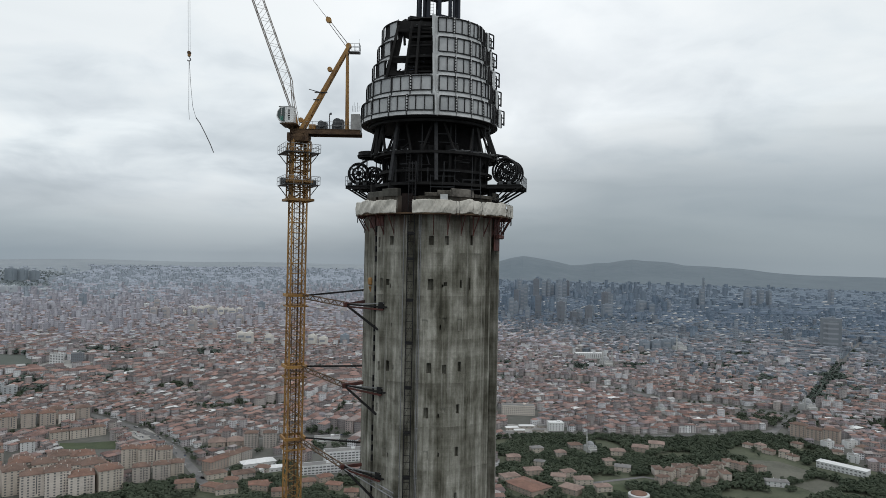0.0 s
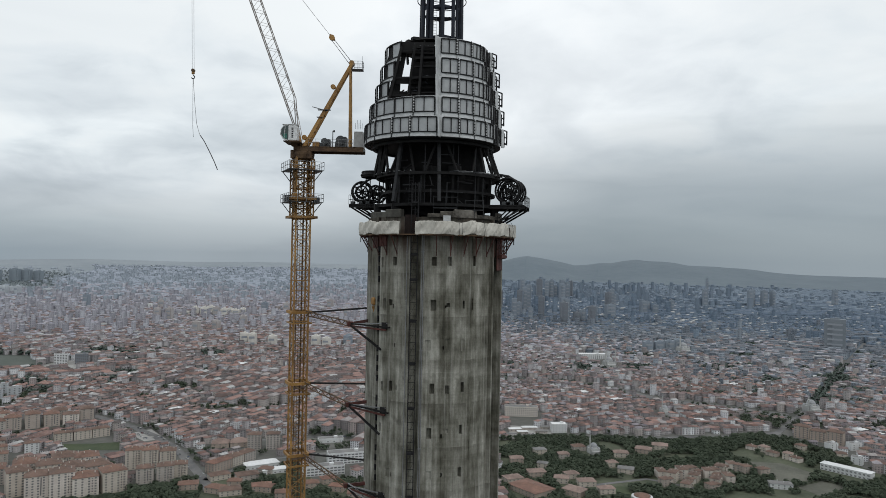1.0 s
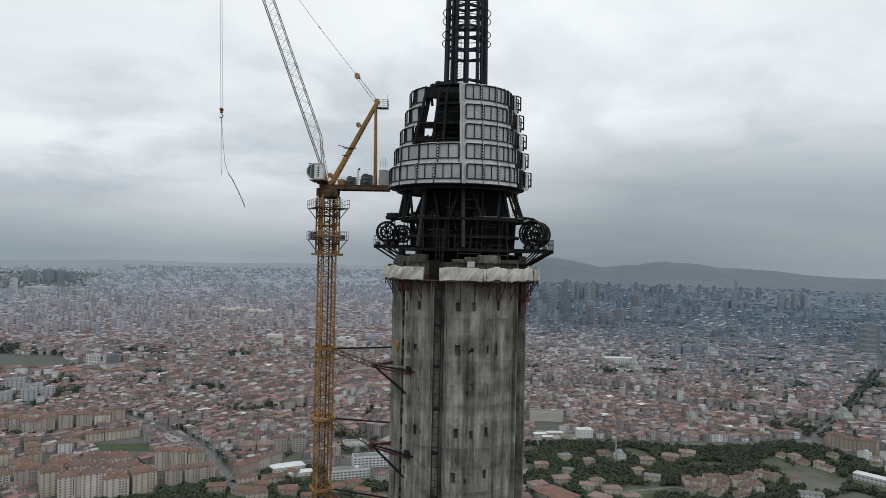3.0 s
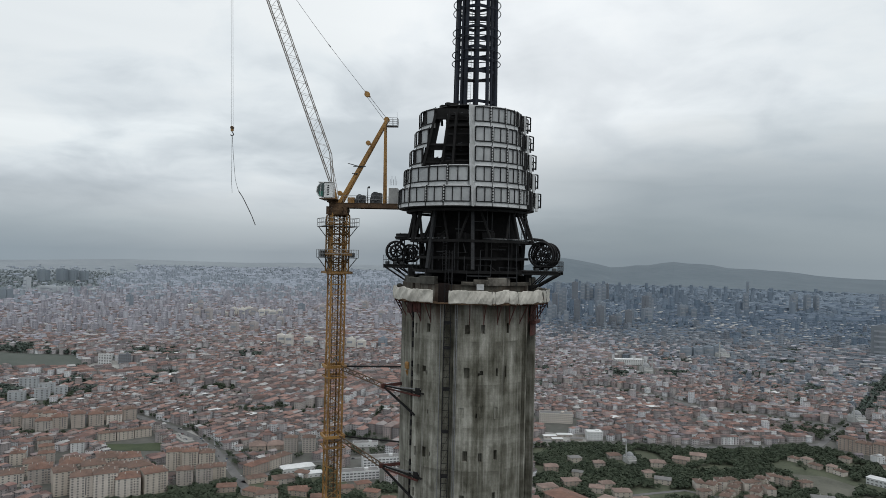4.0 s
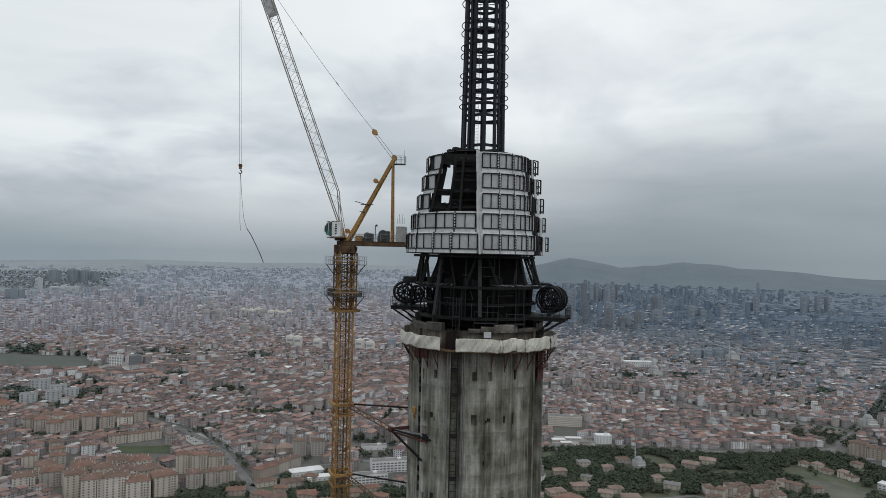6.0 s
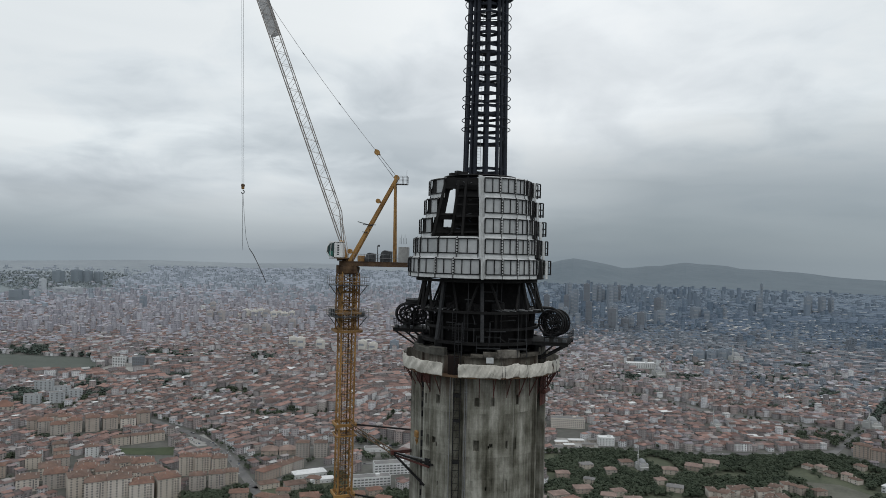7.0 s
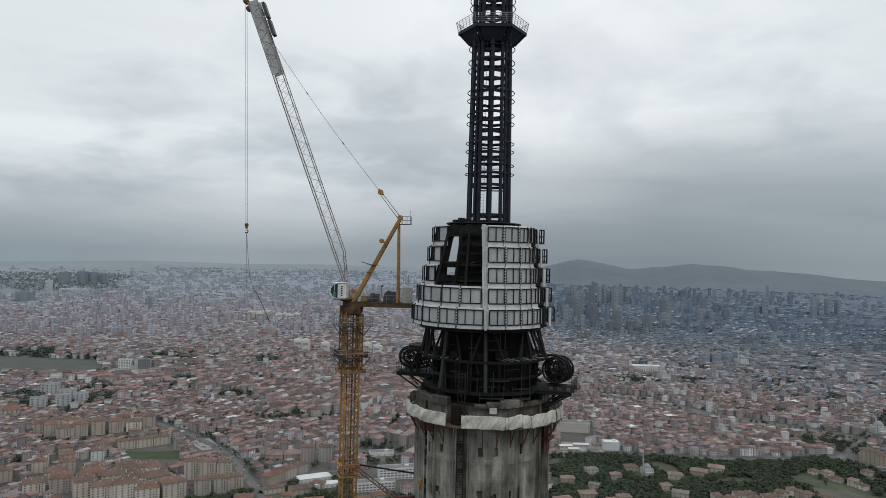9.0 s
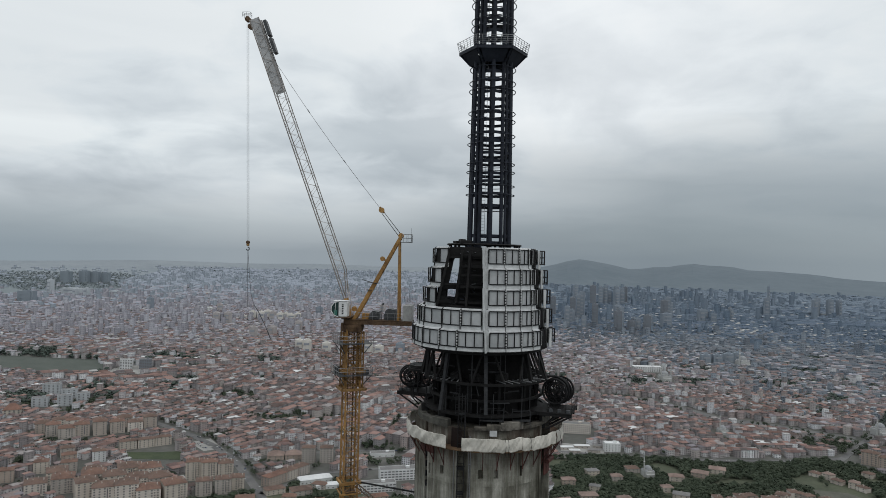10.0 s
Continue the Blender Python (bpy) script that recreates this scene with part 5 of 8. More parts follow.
def build_a_frame():
    fr = thing("crane_a_frame", "yellow crane A-frame with raking and upright legs", "crane frame", (0, 11, 0))
    apex = Vector((-13.6, 0.2, 272.15))
    for y in (-0.9, 0.9):
        part("raking_leg", Geo().beam((-20.4, y, 259.4), apex + Vector((0, y * 0.35, 0)), 0.28, 0.48), crane_yellow, fr)
        part("back_leg", Geo().beam((-13.55, y, 259.5), apex + Vector((-0.15, y * 0.35, -0.7)), 0.28, 0.3), crane_yellow, fr)
    for k in (0.2, 0.4, 0.6, 0.8):
        p = Vector((-20.4, 0, 259.4)).lerp(apex, k)
        w = 0.9 * (1 - 0.65 * k)
        part("cross_tie", Geo().bar(p + Vector((0, -w, 0)), p + Vector((0, w, 0)), 0.1), crane_yellow, fr)
    part("head_sheave", Geo().bar(apex + Vector((0.05, -0.4, 0.25)), apex + Vector((0.05, 0.4, 0.25)), 0.4, 16), crane_yellow, fr)
    for k, s in ((0.10, 0.38), (0.71, 0.36)):
        p = Vector((-20.4, 0, 259.4)).lerp(apex, k) + Vector((-0.75, 0, 0.35))
        part("guide_sheave", Geo().bar(p + Vector((0, -0.25, 0)), p + Vector((0, 0.25, 0)), s, 14), crane_yellow, fr)
        part("sheave_arm", Geo().beam(p, p + Vector((0.75, 0, -0.35)), 0.2, 0.25), crane_yellow, fr)
    p = Vector((-20.4, 0, 259.4)).lerp(apex, 0.42)
    part("work_step", Geo().box(p + Vector((0.1, -0.75, 0.35)), (1.9, 0.5, 0.09)), machine_grey, fr)
    part("work_step", Geo().bar(p + Vector((-1.7, -0.75, 0.8)), p + Vector((0.6, -0.75, 0.2)), 0.06), machine_grey, fr)
    part("work_step", Geo().box(p + Vector((-0.55, -0.75, -0.75)), (0.9, 0.5, 0.08)), machine_grey, fr)
    part("head_platform", Geo().box(apex + Vector((0.9, 0, -0.75)), (1.7, 1.4, 0.08)), machine_grey, fr)
    q = apex + Vector((0.9, 0, -0.7))
    railing([q + Vector((-0.6, -0.7, 0)), q + Vector((0.85, -0.7, 0)), q + Vector((0.85, 0.7, 0)), q + Vector((-0.6, 0.7, 0))], 1.15, fr, galvanised, 0.7, 0.03)
    part("aerial_rod", Geo().bar(apex + Vector((1.6, 0, -0.7)), apex + Vector((1.6, 0, 1.4)), 0.025, 4), machine_grey, fr)
    return fr


build_a_frame()
JIB_FOOT, JIB_TIP = Vector((-21.75, 11, 262.0)), Vector((-38.0, 11, 305.4))


def build_jib():
    jib = thing("luffing_jib", "pale lattice luffing jib, its upper end clad in grey boards", "crane jib")
    d = JIB_TIP - JIB_FOOT
    L = d.length
    d.normalize()
    side = Vector((0, 1, 0))
    out = side.cross(d).normalized()
    if out.x < 0:
        out = -out

    def at(s, u, v):
        """A place s metres along the jib, u across (towards the tower), v in depth."""
        return JIB_FOOT + d * s + out * u + side * v

    def width(s):
        return 1.5 * min(1.0, 0.12 + s / 5.5)

    steps = [0, 3.0] + [3.0 + 2.05 * k for k in range(1, 23)]
    steps = [s for s in steps if s < L - 0.3] + [L - 0.2]
    lines = ((0.0, -0.75), (0.0, 0.75), (1.0, -0.75), (1.0, 0.75))
    for u, v in lines:
        g = Geo().tube([at(s, u * width(s), v) for s in (0, 2.4, 4.84, L - 0.2)], 0.085 if u == 0 else 0.07, 6)
        part("chord", g, jib_chord, jib)
    lacing = Geo()
    for k, (s0, s1) in enumerate(zip(steps[1:-1], steps[2:])):
        g = lacing
        w0, w1 = width(s0), width(s1)
        sm = (s0 + s1) / 2
        for v in (-0.75, 0.75):
            g.bar(at(s0, 0, v), at(sm, width(sm), v), 0.03, 4).bar(at(sm, width(sm), v), at(s1, 0, v), 0.03, 4)
        for u in (0, 1):
            g.bar(at(s0, u * w0, -0.75), at(s0, u * w0, 0.75), 0.026, 4)
            g.bar(at(s0, u * w0, -0.75 if k % 2 else 0.75), at(s1, u * w1, 0.75 if k % 2 else -0.75), 0.024, 4)
    tagged(part("lacing", lacing, crane_pale, jib), kind="stuff")
    # grey boards over the upper end
    for k in range(5):
        s0, s1 = L - 12.2 + 2.42 * k, L - 12.2 + 2.42 * k + 2.36
        for v in (-0.62, 0.62):
            a, b, c, e = at(s0, 0.08, v), at(s1, 0.08, v), at(s1, 1.45, v), at(s0, 1.45, v)
            n = side * (0.03 if v > 0 else -0.03)
            g = Geo().add([a, b, c, e, a + n, b + n, c + n, e + n], [(0, 1, 2, 3), (7, 6, 5, 4), (0, 4, 5, 1), (1, 5, 6, 2), (2, 6, 7, 3), (3, 7, 4, 0)])
            part("board", g, jib_board, jib)
    for s in (L - 3.4, L - 6.3):
        g = Geo().beam(at(s, 2.15, -0.1), at(s + 2.5, 2.15, -0.1), 1.1, 0.5)
        part("light_box", g, machine_grey, jib)
        part("light_arm", Geo().bar(at(s + 1, 1.6, 0), at(s + 1, 2.1, 0), 0.08), machine_grey, jib)
    # head with sheaves and a little cage
    part("head_frame", Geo().beam(at(L - 0.4, 0.2, -0.3), at(L + 0.7, -0.4, -0.3), 0.2, 0.5).beam(at(L - 0.4, 0.2, 0.3), at(L + 0.7, -0.4, 0.3), 0.2, 0.5), crane_brown, jib)
    for s, u in ((L + 0.35, -0.35), (L - 0.9, -0.3)):
        c = at(s, u, 0)
        part("head_sheave", Geo().bar(c - side * 0.28, c + side * 0.28, 0.42, 14), crane_brown, jib)
    c = JIB_TIP + Vector((-0.5, 0, 0.5))
    ring = [c + Vector((x, y, 0)) for x, y in ((-0.7, -0.4), (0.5, -0.4), (0.5, 0.4), (-0.7, 0.4), (-0.7, -0.4))]
    railing(ring, 0.75, jib, galvanised, 0.8, 0.028)
    part("foot_bracket", Geo().beam(JIB_FOOT + Vector((0.9, -0.8, -2.6)), at(0.6, 0.2, -0.75), 0.3, 0.35).beam(JIB_FOOT + Vector((0.9, 0.8, -2.6)), at(0.6, 0.2, 0.75), 0.3, 0.35), crane_yellow, jib)
    part("back_stop", Geo().bar(at(3.2, 1.1, 0.6), Vector((-20.6, 11.6, 259.6)), 0.05, 5).bar(at(3.2, 1.1, -0.6), Vector((-20.6, 10.4, 259.6)), 0.05, 5), crane_pale, jib)
    return jib, at, L


jib, on_jib, JIB_L = build_jib()


def build_ropes():
    ropes = thing("luffing_ropes", "thin steel luffing ropes between crane head and jib", "rope")
    block = Vector((-16.65, 11.1, 276.25))
    for y in (-0.3, 0.3):
        for k in (0, 0.45):
            part("rope", Geo().bar(Vector((-13.5 - k * 0.76, 11.2 + y, 272.5 - k * 0.65)), block + Vector((0.2 - k * 0.6, y * 0.6, -0.1 - k * 0.5)), 0.03, 5), rope_steel, ropes)
    part("pulley_block", Geo().beam(block + Vector((0.4, 0, -0.4)), block + Vector((-0.3, 0, 0.45)), 0.3, 0.3).bar(block + Vector((0, -0.22, 0)), block + Vector((0, 0.22, 0)), 0.42, 14), crane_yellow, ropes)
    end = on_jib(JIB_L - 7.1, 1.5, 0)
    mids = [block + (end - block) * (i / 12) + Vector((0, 0, -0.55 * math.sin(math.pi * i / 12))) for i in range(13)]
    part("pendant", Geo().tube(mids, 0.03), rope_steel, ropes)
    for k in (4, 8):
        part("pendant_joint", Geo().bar(mids[k], mids[k].lerp(mids[k + 1], 0.22), 0.07, 6), rope_steel, ropes)
    return ropes


build_ropes()


def build_hook():
    hook = thing("crane_hook", "crane hook block hanging with loose wire slings", "crane hook", (-37.5, 11, 270.4))
    head = JIB_TIP - Vector((-37.5, 11, 270.4))
    for dx in (-0.14, 0.14):
        part("hoist_rope", Geo().bar((dx, 0, 0.5), head + Vector((dx - 0.45, 0, -0.3)), 0.026, 5), galvanised, hook)
    part("block", Geo().box((0, 0, 0.25), (0.42, 0.34, 0.8), 0, 0.1), crane_yellow, hook)
    part("sheave", Geo().bar((0, -0.2, 0.45), (0, 0.2, 0.45), 0.26, 14), crane_brown, hook)
    g = Geo()
    for k in range(9):
        a0, a1 = radians(90 - 28 * k), radians(90 - 28 * (k + 1))
        g.bar((0.24 * math.cos(a0), 0, -0.55 + 0.24 * math.sin(a0)), (0.24 * math.cos(a1), 0, -0.55 + 0.24 * math.sin(a1)), 0.08, 6)
    part("hook", g, machine_grey, hook)

    def line(name, pts, r):
        part(name, Geo().tube(pts, r), rope_steel, hook)

    line("sling", [(0, 0, -0.7), (0.05, 0, -4), (0.12, 0, -8), (0.25, 0, -9.6)], 0.03)
    line("sling", [(0.03, 0, -0.7), (0.35, 0, -4.5), (0.7, 0, -7.6), (1.1, 0, -8.9), (1.25, 0, -9.3)], 0.03)
    line("sling_end", [(1.25, 0, -9.3), (1.9, 0, -10.2), (2.8, 0, -11.9), (3.5, 0, -13.3), (4.0, 0, -14.5)], 0.07)
    return hook


build_hook()


def build_cab():
    cab = thing("crane_cab", "white crane cab with a rounded dark glass front", "crane cab", (-21.9, 8.6, 259.9))
    part("body", Geo().box((0.35, 0, 1.25), (1.35, 1.7, 2.3), 0, 0.12), white_paint, cab)
    g = Geo()
    prof = [(-0.3, 0.1), (-1.0, 0.35), (-1.42, 1.0), (-1.35, 1.7), (-0.95, 2.25), (-0.3, 2.4)]
    for x, z in prof:
        g.v += [(x, -0.82, z), (x, 0.82, z)]
    n = len(prof)
    g.f = [(2 * i, 2 * i + 1, 2 * i + 3, 2 * i + 2) for i in range(n - 1)] + [tuple(2 * i for i in range(n))[::-1], tuple(2 * i + 1 for i in range(n))]
    part("windscreen", g, cab_glass, cab)
    for y in (-0.83, 0.83):
        f = Geo()
        for (x0, z0), (x1, z1) in zip(prof[:-1], prof[1:]):
            f.bar((x0, y, z0), (x1, y, z1), 0.07, 6)
        f.bar((-0.85, y, 0.3), (-0.75, y, 2.3), 0.04, 5)
        part("glazing_bar", f, white_paint, cab)
    part("roof", Geo().box((-0.1, 0, 2.47), (2.2, 1.8, 0.1), 0, 0.04), white_paint, cab)
    for k in range(6):
        part("sign_bar", Geo().box((0.33, -0.862, 0.62 + 0.26 * k), (0.26, 0.012, 0.16)), black_frame, cab)
    part("sign_panel", Geo().box((-0.75, -0.845, 0.75), (0.5, 0.02, 0.7)), green_panel, cab)
    part("walkway", Geo().box((0.2, 0.9, 0.03), (2.4, 3.6, 0.1)), crane_brown, cab)
    part("support", Geo().beam((0.2, 2.2, -0.1), (0.2, 1.0, -0.1), 0.9, 0.5), crane_brown, cab)
    return cab


build_cab()


# ---------------------------------------------------------------- ties between crane mast and shaft
def build_tie(z, drop, lowest):
    tie = thing("crane_tie", "dark steel tie bars and red bracket between crane and shaft", "crane tie", (0, 0, z), "crane ties")
    c = mast_corners(1.5)
    for i in range(4):
        a, b = c[i] + Vector((CX, CY, 0)), c[(i + 1) % 4] + Vector((CX, CY, 0))
        part("collar_beam", Geo().beam(a, b, 0.26, 0.4), crane_yellow, tie)
        part("collar_beam", Geo().beam(a + Vector((0, 0, -1.6)), b + Vector((0, 0, -1.6)), 0.16, 0.2), crane_yellow, tie)
    node_at = Vector((-11.3, -2.0, -0.35))
    part("tie_bar", Geo().bar((CX + 1.6, CY - 0.4, 0.0), (-8.9, 3.0, 1.45), 0.13), dark_steel, tie)
    lat = Geo()
    a, b = Vector((CX + 1.3, CY - 1.2, -0.1)), node_at
    for dz in (-0.3, 0.3):
        lat.bar(a + Vector((0, 0, dz)), b + Vector((0, 0, dz)), 0.09, 5)
    for k in range(12):
        p, q = a.lerp(b, k / 12), a.lerp(b, (k + 1) / 12)
        s = 0.3 if k % 2 else -0.3
        lat.bar(p + Vector((0, 0, s)), q + Vector((0, 0, -s)), 0.06, 4)
    part("lattice_bar", lat, crane_brown, tie)
    part("node_plate", Geo().box(node_at, (0.7, 0.6, 0.6), 0.4, 0.05), rust_red, tie)
    part("bracket_arm", Geo().beam(node_at, (-8.4, -2.6, 0.25), 0.34, 0.4), rust_red, tie)
    for dz, end in ((-0.25, (-6.1, -6.9, -0.55)), (0.05, (-5.6, -7.2, -0.2))):
        part("bracket_arm", Geo().beam(node_at + Vector((0, 0, dz)), end, 0.17, 0.2), rust_red if dz < 0 else dark_steel, tie)
    if lowest:
        walk_lat = Geo()
        p0, p1 = node_at + Vector((0.3, -0.4, 0.1)), Vector((-4.3, -8.0, -1.9))
        for dz in (-0.3, 0.3):
            walk_lat.bar(p0 + Vector((0, 0, dz)), p1 + Vector((0, 0, dz)), 0.08, 5)
        for k in range(8):
            p, q = p0.lerp(p1, k / 8), p0.lerp(p1, (k + 1) / 8)
            s = 0.3 if k % 2 else -0.3
            walk_lat.bar(p + Vector((0, 0, s)), q + Vector((0, 0, -s)), 0.05, 4)
        part("lattice_bar", walk_lat, galvanised, tie)
    part("bracket_arm", Geo().beam(node_at + Vector((0.6, -0.5, 0.1)), (-6.0, -6.7, 0.25), 0.12, 0.14), galvanised, tie)
    part("bracket_strut", Geo().beam(node_at + Vector((0.2, -0.2, -0.2)), (-6.75, -6.1, -drop), 0.22, 0.22), dark_steel, tie)
    part("anchor_plate", Geo().box((-6.35, -6.35, -0.1), (0.9, 0.25, 0.9), radians(-45), 0.03), dark_steel, tie)
    return tie


for z in (234.75, 224.2, 213.6):
    build_tie(z, 3.1, z < 215)


# ---------------------------------------------------------------- the city
RED_ROOFS = ((0.205, 0.133, 0.116), (0.151, 0.102, 0.095), (0.264, 0.168, 0.147), (0.112, 0.083, 0.076), (0.223, 0.148, 0.131), (0.188, 0.14, 0.132), (0.106, 0.092, 0.09), (0.303, 0.194, 0.168), (0.25, 0.205, 0.193), (0.16, 0.098, 0.084), (0.32, 0.294, 0.288), (0.135, 0.1, 0.097))
MIXED_ROOFS = ((0.208, 0.16, 0.159), (0.164, 0.131, 0.135), (0.262, 0.211, 0.21), (0.145, 0.131, 0.144), (0.245, 0.177, 0.167), (0.231, 0.214, 0.231), (0.327, 0.303, 0.321), (0.129, 0.11, 0.115), (0.326, 0.316, 0.337), (0.185, 0.164, 0.175))
# farther palettes turn greyer, paler or bluer: haze and cloud shadow as colour
HAZED_GREY_ROOFS = ((0.335, 0.322, 0.364), (0.307, 0.298, 0.341), (0.364, 0.345, 0.384), (0.322, 0.322, 0.365), (0.283, 0.279, 0.318), (0.383, 0.377, 0.422))
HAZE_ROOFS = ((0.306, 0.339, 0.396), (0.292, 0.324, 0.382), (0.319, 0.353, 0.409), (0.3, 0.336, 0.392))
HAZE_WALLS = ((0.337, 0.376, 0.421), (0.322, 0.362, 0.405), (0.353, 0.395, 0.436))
HAZED_BLUE_ROOFS = ((0.112, 0.148, 0.2), (0.105, 0.141, 0.188), (0.121, 0.157, 0.206), (0.118, 0.153, 0.208), (0.129, 0.161, 0.208), (0.102, 0.138, 0.185))
HAZED_BLUE_WALLS = ((0.184, 0.239, 0.303), (0.171, 0.223, 0.284), (0.206, 0.261, 0.325), (0.162, 0.213, 0.273), (0.234, 0.291, 0.355))
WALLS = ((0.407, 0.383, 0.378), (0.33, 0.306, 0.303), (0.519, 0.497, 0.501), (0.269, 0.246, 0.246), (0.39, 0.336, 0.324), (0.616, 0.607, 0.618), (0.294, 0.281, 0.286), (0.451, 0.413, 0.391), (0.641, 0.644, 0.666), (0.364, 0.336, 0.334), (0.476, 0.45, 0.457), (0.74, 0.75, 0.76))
HAZED_FAR_WALLS = ((0.425, 0.423, 0.459), (0.38, 0.374, 0.41), (0.477, 0.476, 0.517), (0.353, 0.352, 0.388), (0.412, 0.402, 0.434), (0.53, 0.534, 0.578))
SHEET_ROOFS = ((0.40, 0.40, 0.395),)
red_roof = palette("clay_roof_tiles", RED_ROOFS + RED_ROOFS[:10] + SHEET_ROOFS)
mixed_roof = palette("mixed_brown_grey_roofs", MIXED_ROOFS + MIXED_ROOFS[:6] + SHEET_ROOFS)
hazed_grey_roof = palette("hazed_grey_roofs", HAZED_GREY_ROOFS + HAZED_GREY_ROOFS + HAZED_GREY_ROOFS + SHEET_ROOFS, amount=0.06)
house_wall = palette("rendered_walls", WALLS)
bay_wall = palette("rendered_walls_with_bays", WALLS, bays=(3.4, 3.0, 0.62))
hazed_far_wall = palette("hazed_grey_walls", HAZED_FAR_WALLS, bays=(5.0, 6.0, 0.8))
haze_roof = palette("hazed_far_roofs", HAZE_ROOFS, amount=0.04)
haze_wall = palette("hazed_far_walls", HAZE_WALLS, amount=0.04)
hazed_blue_roof = palette("hazed_slate_roofs", HAZED_BLUE_ROOFS + HAZED_BLUE_ROOFS + SHEET_ROOFS)
hazed_dull_roof = palette("hazed_brown_grey_roofs", ((0.145, 0.154, 0.173), (0.123, 0.137, 0.159), (0.162, 0.165, 0.182), (0.127, 0.149, 0.176), (0.173, 0.19, 0.214), (0.109, 0.122, 0.141), (0.135, 0.146, 0.165), (0.226, 0.25, 0.282)))
hazed_dull_wall = palette("hazed_dull_walls", ((0.226, 0.258, 0.296), (0.181, 0.211, 0.247), (0.276, 0.311, 0.355), (0.204, 0.227, 0.259), (0.334, 0.378, 0.428)), bays=(4.2, 6.0, 0.62))
hazed_blue_wall = palette("hazed_slate_walls", HAZED_BLUE_WALLS, bays=(4.5, 6.0, 0.78))
one_roof = palette("clay_roof", RED_ROOFS, pick="object")
one_wall = palette("house_render", WALLS, pick="object")
window_far = surface("far_window_glass", (0.07, 0.071, 0.075), (0.13, 0.13, 0.136), 0.3, 0.02, 0.4, 0, 0)
asphalt = surface("worn_asphalt", (0.09, 0.09, 0.092), (0.17, 0.168, 0.165), 0.5, 0.05, 0.9, 0, 0.02)
meadow = surface("meadow_grass", (0.036, 0.052, 0.027), (0.066, 0.083, 0.044), 0.3, 0.03, 0.95, 0, 0.05)
dry_field = surface("dry_grey_field", (0.078, 0.08, 0.064), (0.132, 0.132, 0.108), 0.35, 0.03, 0.95, 0, 0.05)
# far meadow: its green is greyed to stand for haze
hazed_meadow = surface("hazed_meadow_green", (0.065, 0.078, 0.067), (0.095, 0.108, 0.095), 0.3, 0.02, 0.95, 0, 0.05)
paving = surface("pale_paving", (0.22, 0.215, 0.205), (0.36, 0.355, 0.34), 0.4, 0.04, 0.9, 0, 0.02)
haze_slate_roof = palette("hazed_dim_roofs", ((0.165, 0.207, 0.256), (0.152, 0.193, 0.24), (0.178, 0.218, 0.266)), amount=0.06)
haze_slate_wall = palette("hazed_dim_walls", ((0.19, 0.235, 0.287), (0.173, 0.216, 0.266), (0.211, 0.256, 0.308)), amount=0.06)
leaf_mat = surface("tree_leaves", (0.038, 0.052, 0.035), (0.068, 0.084, 0.057), 0.12, 0.03, 0.85, 0, 0, "island", 0.05, 0.12)
crown_mat = surface("single_tree_leaves", (0.038, 0.05, 0.034), (0.068, 0.083, 0.056), 0.12, 0.05, 0.85, 0, 0, "object", 0.22, 0.12)
# leaves far off are made greyer and paler in place of haze
hazed_far_leaf = surface("hazed_distant_leaves", (0.06, 0.08, 0.068), (0.09, 0.112, 0.096), 0.12, 0.02, 0.85, 0, 0, "island", 0.06, 0.15)
hazy_leaf = surface("hazed_woodland_leaves", (0.185, 0.215, 0.225), (0.225, 0.255, 0.265), 0.1, 0.01, 0.9, 0, 0, "island", 0.05, 0.1)
bark = surface("tree_bark", (0.04, 0.03, 0.022), (0.09, 0.07, 0.055), 4, 0.8, 0.9)

WOOD_A = ((75, 620), (75, 925), (115, 945), (185, 955), (340, 945), (420, 950), (505, 985), (545, 930), (560, 880), (575, 800), (560, 700), (480, 620))
WOOD_B = ((-420, 600), (-395, 668), (-350, 690), (-320, 716), (-285, 735), (-240, 775), (-190, 800), (-150, 735), (-75, 735), (-75, 600))
FIELDS = (("meadow", meadow, ((-519, 837), (-433, 844), (-451, 883), (-528, 865))),
          ("far_meadow", hazed_meadow, ((-1180, 1350), (-948, 1307), (-875, 1322), (-870, 1392), (-945, 1467), (-1087, 1448), (-1230, 1440))),
          ("dry_field", dry_field, ((409, 886), (422, 853), (455, 877), (442, 906))),
          ("dry_field", dry_field, ((419, 846), (428, 766), (464, 770), (488, 803), (455, 865))),
          ("dry_field", dry_field, ((436, 743), (451, 714), (502, 748), (482, 770))),
          ("lawn", meadow, ((185, 705), (225, 705), (228, 737), (196, 733))),
          ("paved_yard", paving, ((-862, 1335), (-775, 1345), (-755, 1420), (-840, 1428))),
          ("paved_yard", paving, ((105, 968), (170, 962), (180, 1010), (112, 1020))),
          ("paved_yard", paving, ((-462, 925), (-425, 890), (-400, 905), (-440, 950))))
ROADS = (((-262, 690), (-281, 728), (-337, 814), (-369, 861), (-420, 916), (-472, 958), (-560, 1010)),
         ((-345, 835), (-310, 867), (-270, 905), (-200, 930), (-90, 945)),
         ((90, 1375), (281, 1339), (349, 1285), (411, 1199), (491, 1161), (600, 1090)),
         ((520, 975), (611, 1080), (687, 1170), (767, 1276), (864, 1407), (953, 1529), (1200, 1850)),
         ((-281, 728), (-230, 815), (-150, 850), (-60, 870)),
         ((130, 700), (180, 735), (260, 765), (330, 720)),
         ((95, 975), (190, 965), (330, 962), (440, 970), (531, 990)))
ROAD_W = (12, 8, 26, 10, 8, 6, 9)


